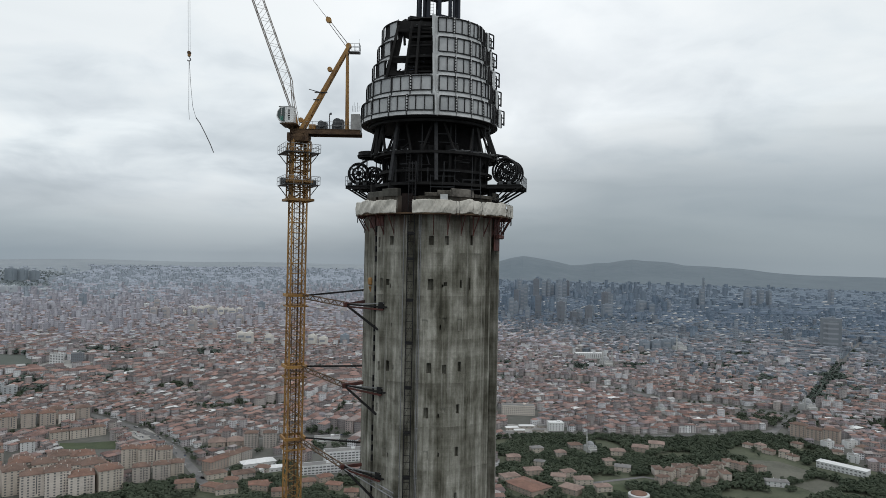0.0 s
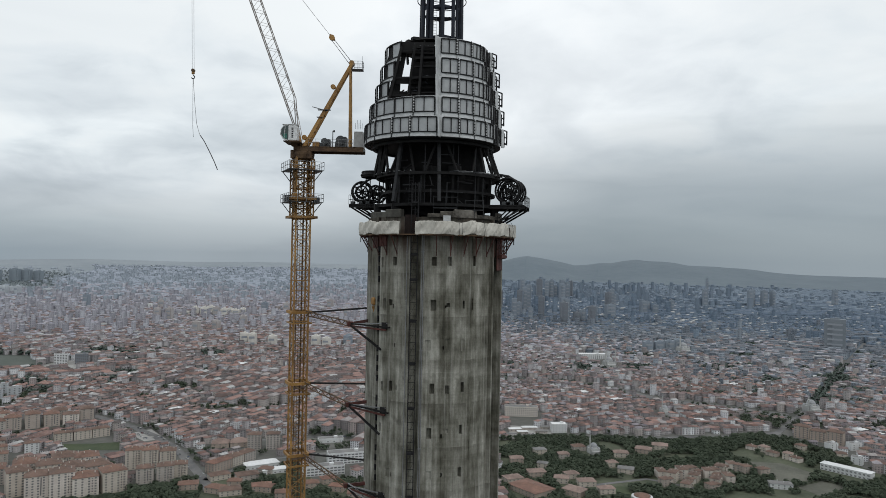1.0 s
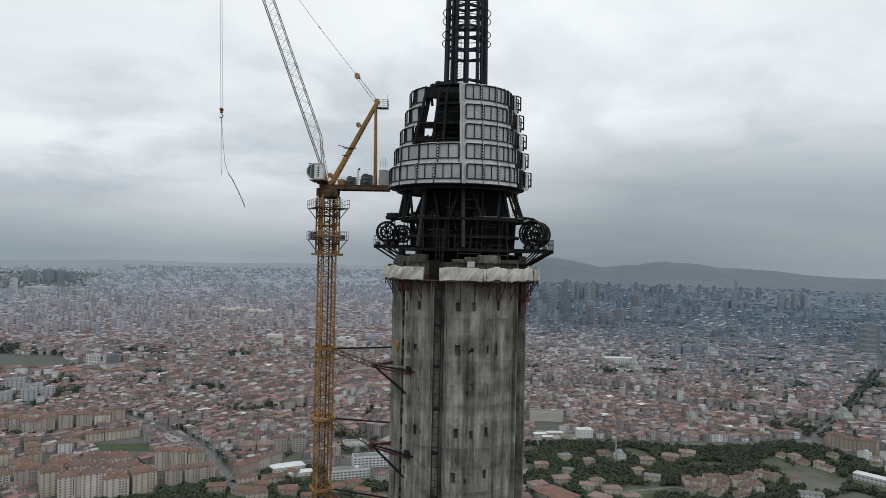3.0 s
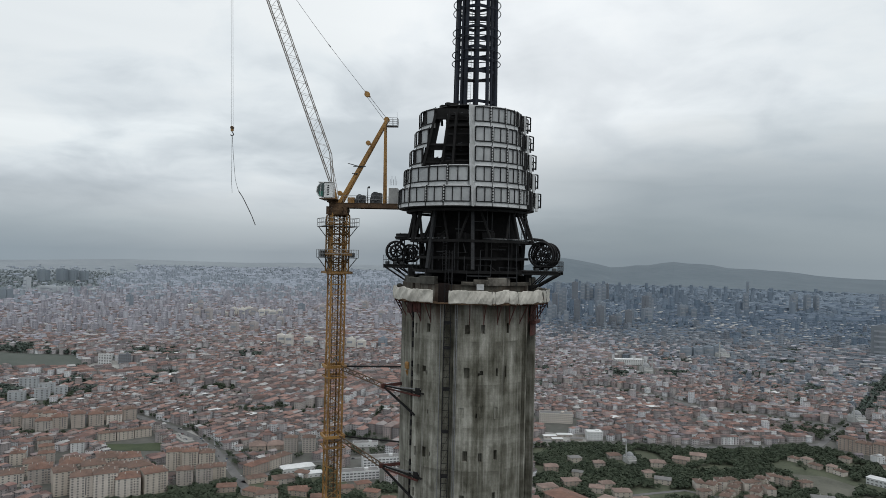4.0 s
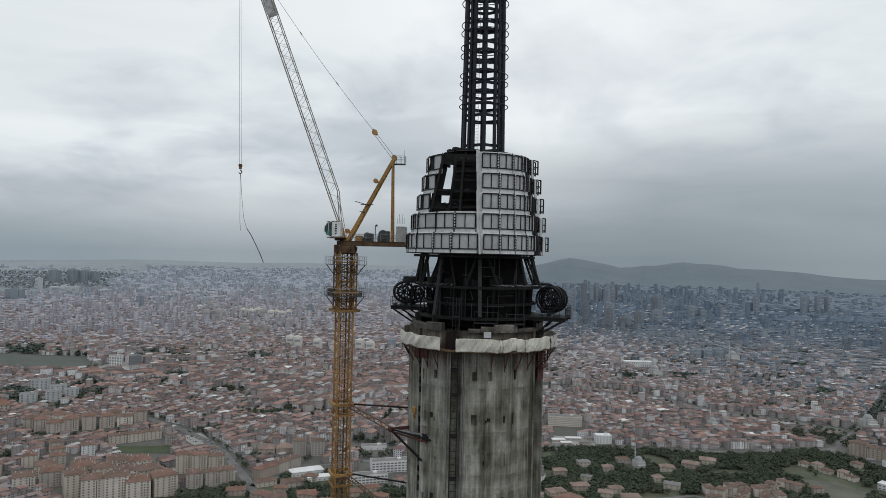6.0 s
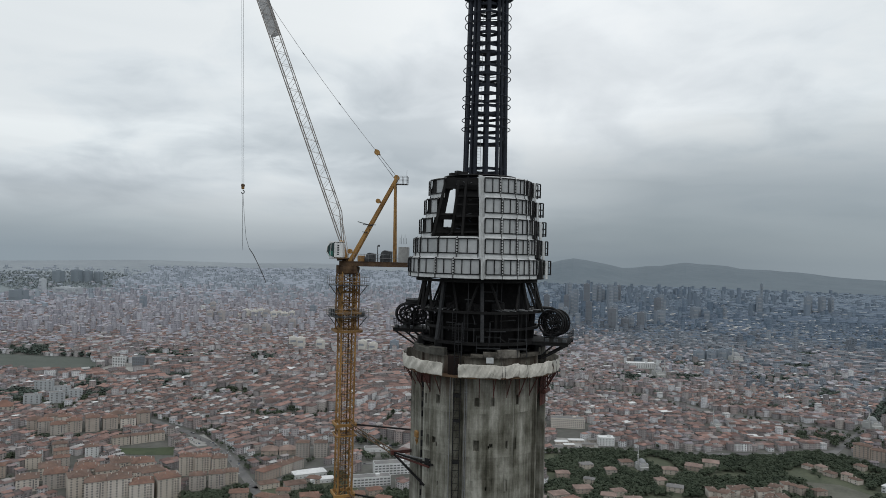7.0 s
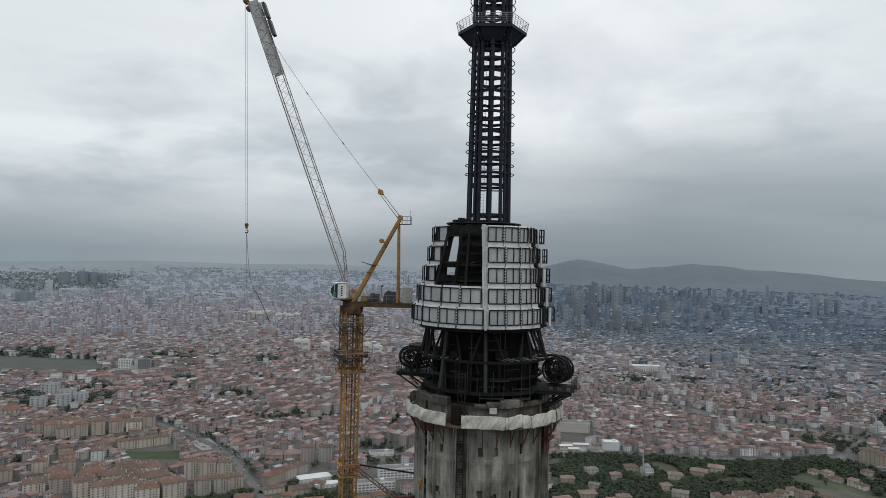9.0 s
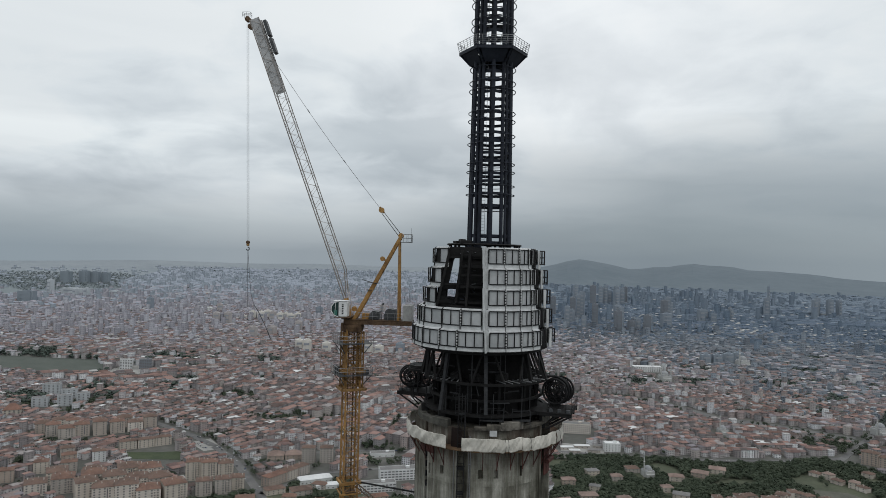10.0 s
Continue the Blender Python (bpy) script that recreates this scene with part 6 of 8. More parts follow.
def inside(px, py, poly):
    """Which of the points lie in the polygon."""
    hit = np.zeros(len(px), bool)
    n = len(poly)
    for i in range(n):
        (x0, y0), (x1, y1) = poly[i], poly[(i + 1) % n]
        cross = (y0 > py) != (y1 > py)
        with np.errstate(divide="ignore", invalid="ignore"):
            hit ^= cross & (px < (x1 - x0) * (py - y0) / (y1 - y0 + 1e-9) + x0)
    return hit


def near_line(px, py, line, dist):
    hit = np.zeros(len(px), bool)
    for (x0, y0), (x1, y1) in zip(line[:-1], line[1:]):
        dx, dy = x1 - x0, y1 - y0
        t = np.clip(((px - x0) * dx + (py - y0) * dy) / (dx * dx + dy * dy), 0, 1)
        hit |= np.hypot(px - x0 - t * dx, py - y0 - t * dy) < dist
    return hit


def flat_patch(name, pts, material, label, category, lift=0.25):
    c = np.mean(np.array(pts), axis=0)
    g = Geo()
    ring = []
    n = len(pts)
    for i in range(n):
        for k in range(4):
            x = pts[i][0] + (pts[(i + 1) % n][0] - pts[i][0]) * k / 4
            y = pts[i][1] + (pts[(i + 1) % n][1] - pts[i][1]) * k / 4
            j = 2.0 * noise.noise(Vector((x * 0.05, y * 0.05, 1)))
            ring.append((x + j, y - j))
    verts = [(c[0], c[1], float(ground_z(c[0], c[1])) + lift)] + [(x, y, float(ground_z(x, y)) + lift) for x, y in ring]
    verts += [(x, y, float(ground_z(x, y)) - 0.5) for x, y in ring]
    m = len(ring)
    faces = [(0, 1 + i, 1 + (i + 1) % m) for i in range(m)] + [(1 + i, 1 + m + i, 1 + m + (i + 1) % m, 1 + (i + 1) % m) for i in range(m)]
    g.add(verts, faces)
    return thing(name, label, category, kind="structure", data=g.mesh(name, material))


undergrowth = surface("dark_undergrowth", (0.045, 0.055, 0.034), (0.096, 0.106, 0.07), 0.3, 0.03, 0.95, 0, 0.05)
flat_patch("wood_floor", WOOD_A, undergrowth, "dark green undergrowth between the trees", "wood floor", 0.12)
flat_patch("wood_floor", WOOD_B, undergrowth, "dark green undergrowth between the trees", "wood floor", 0.12)
for name, material, pts in FIELDS:
    flat_patch(name, pts, material, "open grass field between the houses" if material is meadow else "pale paved yard between the houses" if material is paving else "dry grey-green open field", "field")


def road_strip(line, width):
    pts = []
    for (x0, y0), (x1, y1) in zip(line[:-1], line[1:]):
        n = max(1, int(math.hypot(x1 - x0, y1 - y0) / 25))
        pts += [Vector((x0 + (x1 - x0) * i / n, y0 + (y1 - y0) * i / n, 0)) for i in range(n)]
    pts.append(Vector((*line[-1], 0)))
    g = Geo()
    for i, p in enumerate(pts):
        d = (pts[min(i + 1, len(pts) - 1)] - pts[max(i - 1, 0)]).normalized()
        s = Vector((d.y, -d.x, 0)) * width / 2
        for q in (p - s, p + s):
            z = float(ground_z(q.x, q.y))
            g.v += [(q.x, q.y, z + 0.35), (q.x, q.y, z - 0.4)]
    for i in range(len(pts) - 1):
        k = i * 4
        g.f += [(k, k + 2, k + 6, k + 4), (k + 1, k, k + 4, k + 5), (k + 2, k + 3, k + 7, k + 6)]
    return thing("road", "grey asphalt street through the quarter", "road", kind="structure", data=g.mesh("road", asphalt))


for line, width in zip(ROADS, ROAD_W):
    road_strip(line, width)


# true radius on a level plain against the radius squeezed to the camera's view
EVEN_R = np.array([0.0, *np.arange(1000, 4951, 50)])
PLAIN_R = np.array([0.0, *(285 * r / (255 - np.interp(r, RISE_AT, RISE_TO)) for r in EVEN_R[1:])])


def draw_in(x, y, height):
    """The plain reaches much farther than the ground sheet: its far quarters are squeezed towards the tower, smaller in
    step, to fit the camera's view.
    """
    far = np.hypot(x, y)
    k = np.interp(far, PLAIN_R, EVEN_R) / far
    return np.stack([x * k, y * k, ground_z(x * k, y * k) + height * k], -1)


def houses_mesh(name, x, y, w, d, h, rot, pitch, wall_mat, roof_mat, windows=False):
    """Many houses in one mesh: walls, eaves, gabled, hipped or flat roof, and window openings on the walls where wanted."""
    n = len(x)
    c, s = np.cos(rot), np.sin(rot)

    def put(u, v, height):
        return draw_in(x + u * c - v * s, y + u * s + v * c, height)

    hw, hd = w / 2, d / 2
    signs = ((-1, -1), (1, -1), (1, 1), (-1, 1))
    walls = [put(a * hw, b * hd, -1.5 + 0 * h) for a, b in signs] + [put(a * hw, b * hd, h) for a, b in signs]
    e = 0.7
    eaves = [put(a * (hw + e), b * (hd + e), h - 0.05) for a, b in signs]
    gabled = np.sin(x * 12.9 + y * 7.8) > -0.75
    inset = np.where(pitch > 0, np.minimum(hd, hw) * np.where(gabled, 0.04, 0.95), 0.0)
    rise = pitch * hd
    ridge = [put(-(hw - inset * 0.9), 0 * h, h + rise), put(hw - inset * 0.9, 0 * h, h + rise)]
    V = np.stack(walls + eaves + ridge, 1).reshape(-1, 3)
    base = np.arange(n)[:, None] * 14
    quads = np.array([(0, 1, 5, 4), (1, 2, 6, 5), (2, 3, 7, 6), (3, 0, 4, 7), (8, 9, 13, 12), (10, 11, 12, 13)])
    tris = np.array([(9, 10, 13), (11, 8, 12)])
    Q = (base[:, :, None] + quads[None]).reshape(-1, 4)
    T = (base[:, :, None] + tris[None]).reshape(-1, 3)
    qm = np.tile([0, 0, 0, 0, 1, 1], n)
    if windows:
        extra_v, extra_q = [], []
        k = len(V)
        storeys = np.maximum(1, (h / 3.0).astype(int))
        for wall in range(4):
            along = w if wall % 2 == 0 else d
            cols = np.clip((along / 3.2).astype(int), 1, 7)
            for st in range(int(storeys.max())):
                for col in range(int(cols.max())):
                    ok = (storeys > st) & (cols > col)
                    if not ok.any():
                        continue
                    u = (-0.5 + (col + 0.5) / cols) * along
                    a0, a1 = u - 0.75, u + 0.75
                    off = (hd if wall % 2 == 0 else hw) + 0.06
                    z0, z1 = st * 3.0 + 0.9, st * 3.0 + 2.4
                    corners = []
                    for aa, zz in ((a0, z0), (a1, z0), (a1, z1), (a0, z1)):
                        if wall == 0:
                            p = put(aa, -off, zz + 0 * h)
                        elif wall == 1:
                            p = put(off, aa, zz + 0 * h)
                        elif wall == 2:
                            p = put(-aa, off, zz + 0 * h)
                        else:
                            p = put(-off, -aa, zz + 0 * h)
                        corners.append(p[ok])
                    W = np.stack(corners, 1).reshape(-1, 3)
                    extra_v.append(W)
                    extra_q.append(np.arange(len(W)).reshape(-1, 4) + k)
                    k += len(W)
        V = np.concatenate([V] + extra_v)
        EQ = np.concatenate(extra_q)
        Q = np.concatenate([Q, EQ])
        qm = np.concatenate([qm, np.full(len(EQ), 2)])
    return raw_mesh(name, V, Q, T, np.concatenate([qm, np.full(len(T), 1)]), (wall_mat, roof_mat, window_far))


def raw_mesh(name, V, Q, T, mats, materials):
    m = bpy.data.meshes.new(name)
    m.vertices.add(len(V))
    m.vertices.foreach_set("co", V.astype(np.float32).ravel())
    loops = np.concatenate([Q.ravel(), T.ravel()]).astype(np.int32)
    m.loops.add(len(loops))
    m.loops.foreach_set("vertex_index", loops)
    m.polygons.add(len(Q) + len(T))
    starts = np.concatenate([np.arange(len(Q)) * 4, len(Q) * 4 + np.arange(len(T)) * 3]).astype(np.int32)
    m.polygons.foreach_set("loop_start", starts)
    for mt in materials:
        m.materials.append(mt)
    if mats is not None:
        m.polygons.foreach_set("material_index", mats.astype(np.int32))
    m.update(calc_edges=True)
    m.validate()
    return m


rng = np.random.default_rng(7)
SPECIAL = []  # (x, y, radius) kept free for the buildings that are built one by one


def keep_free(x, y, r):
    SPECIAL.append((x, y, r))


def street_grid():
    """House plots in quarters that each have their own street direction: terraces back to back along the streets, longer ones far out."""
    seeds, size = [], []
    for r0, r1, k, plot in ((560, 1100, 26, (10.5, 10)), (1100, 1950, 46, (10.5, 10)), (1950, 3400, 60, (14.5, 11.5)), (3400, 5600, 64, (23, 14)), (5600, 10400, 74, (46, 23))):
        rr = np.sqrt(rng.uniform(r0 ** 2, r1 ** 2, k))
        aa = np.radians(rng.uniform(-47, 47, k))
        seeds.append(np.stack([rr * np.sin(aa), rr * np.cos(aa)], -1))
        size += [plot] * k
    seeds = np.concatenate(seeds)
    turn = np.arctan2(-seeds[:, 0], seeds[:, 1]) + np.radians(rng.uniform(17, 73, len(seeds)))
    out = []
    for k, (sx, sy) in enumerate(seeds):
        r = math.hypot(sx, sy)
        reach = 190 + 0.16 * r
        coarse = rng.choice((0.85, 0.95, 1.05, 1.25, 1.6), p=(0.25, 0.25, 0.2, 0.18, 0.12))
        coarse = min(coarse, 1.0) if sx > 0 and r < 1700 else coarse
        px, py = size[k][0] * coarse * rng.uniform(0.95, 1.08), size[k][1] * (0.45 + 0.55 * coarse) * rng.uniform(0.92, 1.08)
        nx, ny = int(reach / px), int(reach / py)
        i, j = np.meshgrid(np.arange(-nx, nx + 1), np.arange(-ny, ny + 1))
        i, j = i.ravel(), j.ravel()
        run = int(rng.integers(4, 8))
        street = rng.uniform(5.5, 8)
        shift = np.sin(np.floor(j / 2) * 37.7 + k) * 0.5 * px * run
        u = i * px + np.floor(i / run) * street + shift
        v = j * py + np.floor(j / 2) * street + 5.0 * np.sin(u * 0.011 + k)
        x = sx + u * math.cos(turn[k]) - v * math.sin(turn[k])
        y = sy + u * math.sin(turn[k]) + v * math.cos(turn[k])
        best = np.full(len(x), 1e18)
        own = np.full(len(x), -1)
        for q, (qx, qy) in enumerate(seeds):
            dd = (x - qx) ** 2 + (y - qy) ** 2
            m = dd < best
            best[m], own[m] = dd[m], q
        bearing, out_of_town = np.degrees(np.arctan2(x, y)), np.clip((np.hypot(x, y) - 900) / 1000, 0, 1)
        keep = (own == k) & (bearing > 3 * out_of_town - 44) & (bearing < 44 - 9 * out_of_town)
        row = np.sin(np.floor(i / run) * 12.71 + np.floor(j / 2) * 78.23 + k * 3.3) * 43758.5
        out.append(np.stack([x[keep], y[keep], np.full(keep.sum(), turn[k]), np.full(keep.sum(), px), np.full(keep.sum(), py), (row - np.floor(row))[keep], np.full(keep.sum(), coarse), np.full(keep.sum(), rng.random())], -1))
    P = np.concatenate(out)
    P[:, :2] += rng.normal(0, 0.35, (len(P), 2))
    return P


# ---------------------------------------------------------------- buildings built one by one
def hip_roof(w, d, h, rise, eave=0.6):
    g = Geo()
    a, b = w / 2 + eave, d / 2 + eave
    k = min(a, b) * 0.9
    top = [(-(a - k), 0, h + rise), (a - k, 0, h + rise)] if a >= b else [(0, -(b - k), h + rise), (0, b - k, h + rise)]
    vs = [(-a, -b, h), (a, -b, h), (a, b, h), (-a, b, h), (-a, -b, h - 0.25), (a, -b, h - 0.25), (a, b, h - 0.25), (-a, b, h - 0.25)] + top
    if a >= b:
        fs = [(0, 1, 9, 8), (1, 2, 9), (2, 3, 8, 9), (3, 0, 8)]
    else:
        fs = [(0, 1, 8), (1, 2, 9, 8), (2, 3, 9), (3, 0, 8, 9)]
    return g.add(vs, fs + [(0, 4, 5, 1), (1, 5, 6, 2), (2, 6, 7, 3), (3, 7, 4, 0), (7, 6, 5, 4)])


window_soft = glass_material("curtained_window_glass", (0.095, 0.096, 0.1), 0.45)
WIN = {}


def window_mesh(w, h):
    key = (round(w, 2), round(h, 2))
    if key not in WIN:
        WIN[key] = Geo().box((0, 0, 0), (w, 0.16, h)).mesh("window", window_soft)
        WIN[key].materials.append(white_paint)
    return WIN[key]


def building(name, label, category, x, y, w, d, storeys, turn, walls, roof, rise=3.0, group="", win=(1.5, 1.45), gap=5.2, sides=(0, 1, 3), storey=2.95, balcony=False, chimneys=2, stair=False):
    h = storeys * storey + 0.6
    z = float(ground_z(x, y))
    ob = thing(name, label, category, (x, y, z), group)
    ob.rotation_euler.z = turn
    keep_free(x, y, 0.62 * max(w, d))
    part("wall", Geo().box((0, 0, h / 2 - 0.5), (w, d, h + 1.0)), walls, ob)
    if rise > 0:
        r = part("roof", hip_roof(w, d, h, rise), roof, ob)
        for k in range(chimneys):
            part("chimney", Geo().box(((k + 0.5 - chimneys / 2) * w * 0.24, d * (0.12 - 0.3 * (k % 2)), h + rise * 0.72), (0.9, 0.8, 2.2)), walls, r)
    else:
        r = part("roof", Geo().box((0, 0, h + 0.15), (w - 0.6, d - 0.6, 0.3)), roof, ob)
        for sx, sy, lx, ly in ((0, -1, w, 0.3), (0, 1, w, 0.3), (-1, 0, 0.3, d), (1, 0, 0.3, d)):
            part("parapet", Geo().box((sx * (w / 2 - 0.15), sy * (d / 2 - 0.15), h + 0.35), (lx, ly, 0.7)), walls, r)
        part("stair_head", Geo().box((w * 0.2, 0, h + 1.4), (min(5, w * 0.3), min(4, d * 0.4), 2.4)), walls, r)
    if stair:
        strip = part("stair_window", window_mesh(1.1, h - 4.5), None, ob, "tall dark stairwell glazing")
        strip.location = (w * 0.5 / max(1, int((w - 1.2) / gap)) * (2 if int((w - 1.2) / gap) % 2 == 0 else 1), -d / 2 - 0.05, h / 2 + 0.6)
    m = window_mesh(*win)
    sides = [q for q in sides if q % 2 == 0 or (q == 1) == (x < 0)]
    for side in sides:
        along = w if side % 2 == 0 else d
        n = max(1, int((along - 1.2) / gap))
        off = (d if side % 2 == 0 else w) / 2
        for s in range(storeys):
            for k in range(n):
                u = (k + 0.5 - n / 2) * along / n
                win_ob = part("window", m, None, ob)
                win_ob.location = {0: (u, -off, 0), 1: (off, u, 0), 2: (u, off, 0), 3: (-off, u, 0)}[side]
                win_ob.location.z = s * storey + 1.7
                win_ob.rotation_euler.z = math.pi / 2 if side % 2 else 0
            if balcony and side == 0 and s > 0:
                part("balcony", Geo().box((along * 0.25, -off - 0.6, s * storey + 0.55), (3.2, 1.2, 1.1)), walls, ob)
    return ob


pale_render = surface("pale_pinkish_grey_render", (0.47, 0.427, 0.387), (0.62, 0.572, 0.517), 0.8, 0.05, 0.9)
cream = surface("cream_render", (0.39, 0.349, 0.302), (0.52, 0.47, 0.41), 0.8, 0.05, 0.9)
grey_render = surface("grey_render", (0.32, 0.291, 0.266), (0.44, 0.403, 0.365), 0.8, 0.05, 0.9)
cool_render = surface("cool_grey_render", (0.33, 0.35, 0.365), (0.45, 0.47, 0.485), 0.8, 0.05, 0.85)
white_render = surface("white_render", (0.50, 0.51, 0.51), (0.66, 0.67, 0.67), 0.8, 0.05, 0.8)
pink_render = surface("pinkish_render", (0.30, 0.25, 0.215), (0.40, 0.335, 0.285), 0.8, 0.05, 0.9)
clay = surface("clay_tile_roof", (0.106, 0.066, 0.052), (0.217, 0.128, 0.098), 0.45, 0.06, 0.9, 0, 0.1)
brown_tile = surface("brown_tile_roof", (0.09, 0.062, 0.051), (0.18, 0.118, 0.094), 0.45, 0.06, 0.9, 0, 0.1)
bright_clay = surface("fresh_clay_roof", (0.12, 0.07, 0.056), (0.24, 0.135, 0.102), 0.45, 0.06, 0.9, 0, 0.1)
faded_clay = surface("faded_clay_roof", (0.155, 0.112, 0.096), (0.29, 0.215, 0.185), 0.45, 0.06, 0.9, 0, 0.1)
flat_roof = surface("grey_felt_roof", (0.13, 0.13, 0.13), (0.22, 0.215, 0.21), 0.6, 0.05, 0.9)
white_sheet = surface("white_sheet_roof", (0.52, 0.53, 0.53), (0.70, 0.71, 0.71), 0.5, 0.05, 0.6)
lead = surface("grey_lead_dome", (0.20, 0.21, 0.22), (0.32, 0.33, 0.34), 0.8, 0.1, 0.55)
# dark front, lifted and blued to hold haze in its colour
hazed_dark_front = surface("hazed_dark_tower_front", (0.155, 0.17, 0.194), (0.18, 0.196, 0.22), 0.2, 0.02, 0.6, 0, 0)

# tall blocks on the near slope
rnd = random.Random(3)
for x, y, s in ((-470, 672, 9), (-445, 668, 9), (-421, 672, 9), (-397, 676, 8), (-373, 690, 8), (-478, 700, 9), (-452, 699, 9), (-426, 702, 9), (-402, 710, 9), (-455, 738, 8), (-430, 742, 8), (-500, 735, 6), (-520, 705, 6), (-545, 690, 6), (-548, 735, 5)):
    building("apartment_block", "grey rendered apartment block with a clay hip roof", "apartment block", x, y, rnd.uniform(23, 27), rnd.uniform(23, 26), s - rnd.choice((0, 0, 1)), radians(rnd.choice((30, 34, 38))), rnd.choice((grey_render, pale_render, pale_render, cream)), rnd.choice((clay, clay, brown_tile)), rnd.uniform(4.0, 5.2), "near apartment blocks", win=(1.9, 1.45), gap=5.0, balcony=rnd.random() < 0.75, chimneys=4, stair=True)
for x, y, s in ((-385, 770, 8), (-365, 772, 8), (-346, 780, 7), (-348, 718, 6), (-328, 728, 6), (-318, 745, 5)):
    building("apartment_block", "cream apartment block with a clay roof on the slope", "apartment block", x, y, 19, 16, s, radians(20), cream if y > 740 else grey_render, clay if x % 2 else brown_tile, 3.4, "slope apartment blocks", win=(1.8, 1.45), gap=4.8, chimneys=4, balcony=True, stair=True)
plain_estate = surface("greyish_rose_render", (0.33, 0.286, 0.252), (0.43, 0.378, 0.333), 0.8, 0.05, 0.9)
for x, y, s in ((-700, 925, 6), (-676, 915, 7), (-652, 912, 7), (-690, 950, 6), (-664, 944, 7), (-636, 925, 7), (-614, 938, 7), (-630, 962, 6), (-594, 952, 7), (-572, 966, 6), (-600, 984, 6), (-560, 990, 6)):
    building("apartment_block", "tall pinkish apartment block in the clustered estate", "apartment block", x, y, rnd.uniform(18, 23), rnd.uniform(17, 21), s - rnd.choice((0, 1, 1, 2)), radians(rnd.choice((30, 34))), rnd.choice((grey_render, plain_estate, plain_estate, pale_render)), clay if s > 6 else brown_tile, rnd.uniform(3.2, 4.6), "estate apartment blocks", win=(1.9, 1.45), gap=6.2, chimneys=2, stair=True)
for x, y in ((-259, 865), (-234, 869)):
    building("apartment_block", "grey balconied apartment block with a brown roof", "apartment block", x, y, 18, 15, 7, radians(8), grey_render, brown_tile, 3.0, "twin apartment blocks", win=(2.2, 1.5), gap=3.6, balcony=True)
for x, y in ((-536, 880), (-516, 894), (-497, 909)):
    building("row_building", "cream four-storey row with yellow and green fronts", "row building", x, y, 23, 12, 4, radians(37), cream, brown_tile, 2.6, "row buildings by the meadow", win=(1.7, 1.6))
for x, y, w, s, m, r in ((-545, 822, 17, 5, white_render, brown_tile), (-575, 800, 18, 5, pink_render, clay), (-555, 770, 19, 5, grey_render, clay), (-600, 835, 18, 4, grey_render, brown_tile), (-590, 765, 17, 5, cream, clay), (-610, 725, 19, 5, pink_render, clay), (-575, 650, 20, 6, grey_render, clay)):
    building("apartment_block", "mid-rise rendered apartment block beside the meadow", "apartment block", x, y, w, 14, s, radians(rnd.uniform(20, 40)), m, r, 2.8, "mid-rise blocks")
for x, y, w, m, r in ((-277, 768, 30, pink_render, bright_clay), (-265, 791, 20, cream, brown_tile), (-255, 810, 19, grey_render, brown_tile)):
    building("row_building", "tan rendered mid-rise row with a clay roof along the street", "row building", x, y, w, 15, 4, radians(-118), m, r, 3.6, "street rows", win=(1.6, 1.6), gap=4.4, sides=(1, 2), chimneys=3)
for x, y in ((-309, 872), (-285, 879)):
    building("row_building", "broad house under a wide faded clay roof", "row building", x, y, 23, 19, 2, radians(14), pink_render, faded_clay, 5.5, "broad houses", gap=5.5, sides=(0,), chimneys=2)
building("white_hall", "low white hall with a flat grey-green roof", "hall", -160, 908, 36, 13, 1, radians(16), white_render, flat_roof, 0, "", (2.0, 1.2), 7, (0,), 5.0)
building("school", "long white modern school with ribbon windows", "school", -121, 812, 54, 17, 4, radians(18), white_render, flat_roof, 0, "", (3.4, 1.6), 4.4, (0, 1, 3), 3.4)
building("school_wing", "white modern school wing with ribbon windows", "school", -145, 761, 52, 15, 3, radians(20), white_render, flat_roof, 0, "", (3.4, 1.6), 4.4, (0, 1, 3), 3.4)
building("white_hall", "low white sheet-roofed hall beside the road", "hall", -228, 784, 42, 17, 1, radians(30), white_render, white_sheet, 3.5, "", (2.0, 1.2), 5, (0, 1), 5.0, chimneys=0)
building("white_hall", "low white sheet-roofed hall beside the road", "hall", -206, 763, 30, 12, 1, radians(24), white_render, white_sheet, 2.5, "", (2.0, 1.2), 5, (0, 1), 4.5, chimneys=0)
building("barracks_block", "long cream five-storey block with rows of windows", "building", 138, 1084, 56, 20, 5, radians(-3), pale_render, flat_roof, 0, "", (1.5, 1.6), 3.1)
building("white_house", "plain white square house among clay roofs", "house", 187, 992, 24, 15, 4, radians(4), white_render, white_sheet, 0, "", (1.4, 1.2), 4.0)
building("long_warehouse", "long white sheet-roofed warehouse at the wood's edge", "warehouse", 532, 803, 60, 15, 2, radians(-50), white_render, white_sheet, 1.6, "", (2.6, 1.5), 4.6, (0, 1, 2, 3), 4.0, chimneys=0)
building("villa_white", "white two-storey villa with a grey roof", "villa", 415, 742, 26, 13, 2, radians(-12), white_render, flat_roof, 2.2)
for k in range(3):
    building("terrace_block", "six-storey terrace with a dark brown roof along the avenue", "apartment block", 560 + 16.5 * k, 966 - 15.5 * k, 22, 14, 6 - k % 2, radians(-43), pink_render, brown_tile, 3.0, "avenue terrace", win=(1.9, 1.5), sides=(0, 3), chimneys=2, balcony=True)
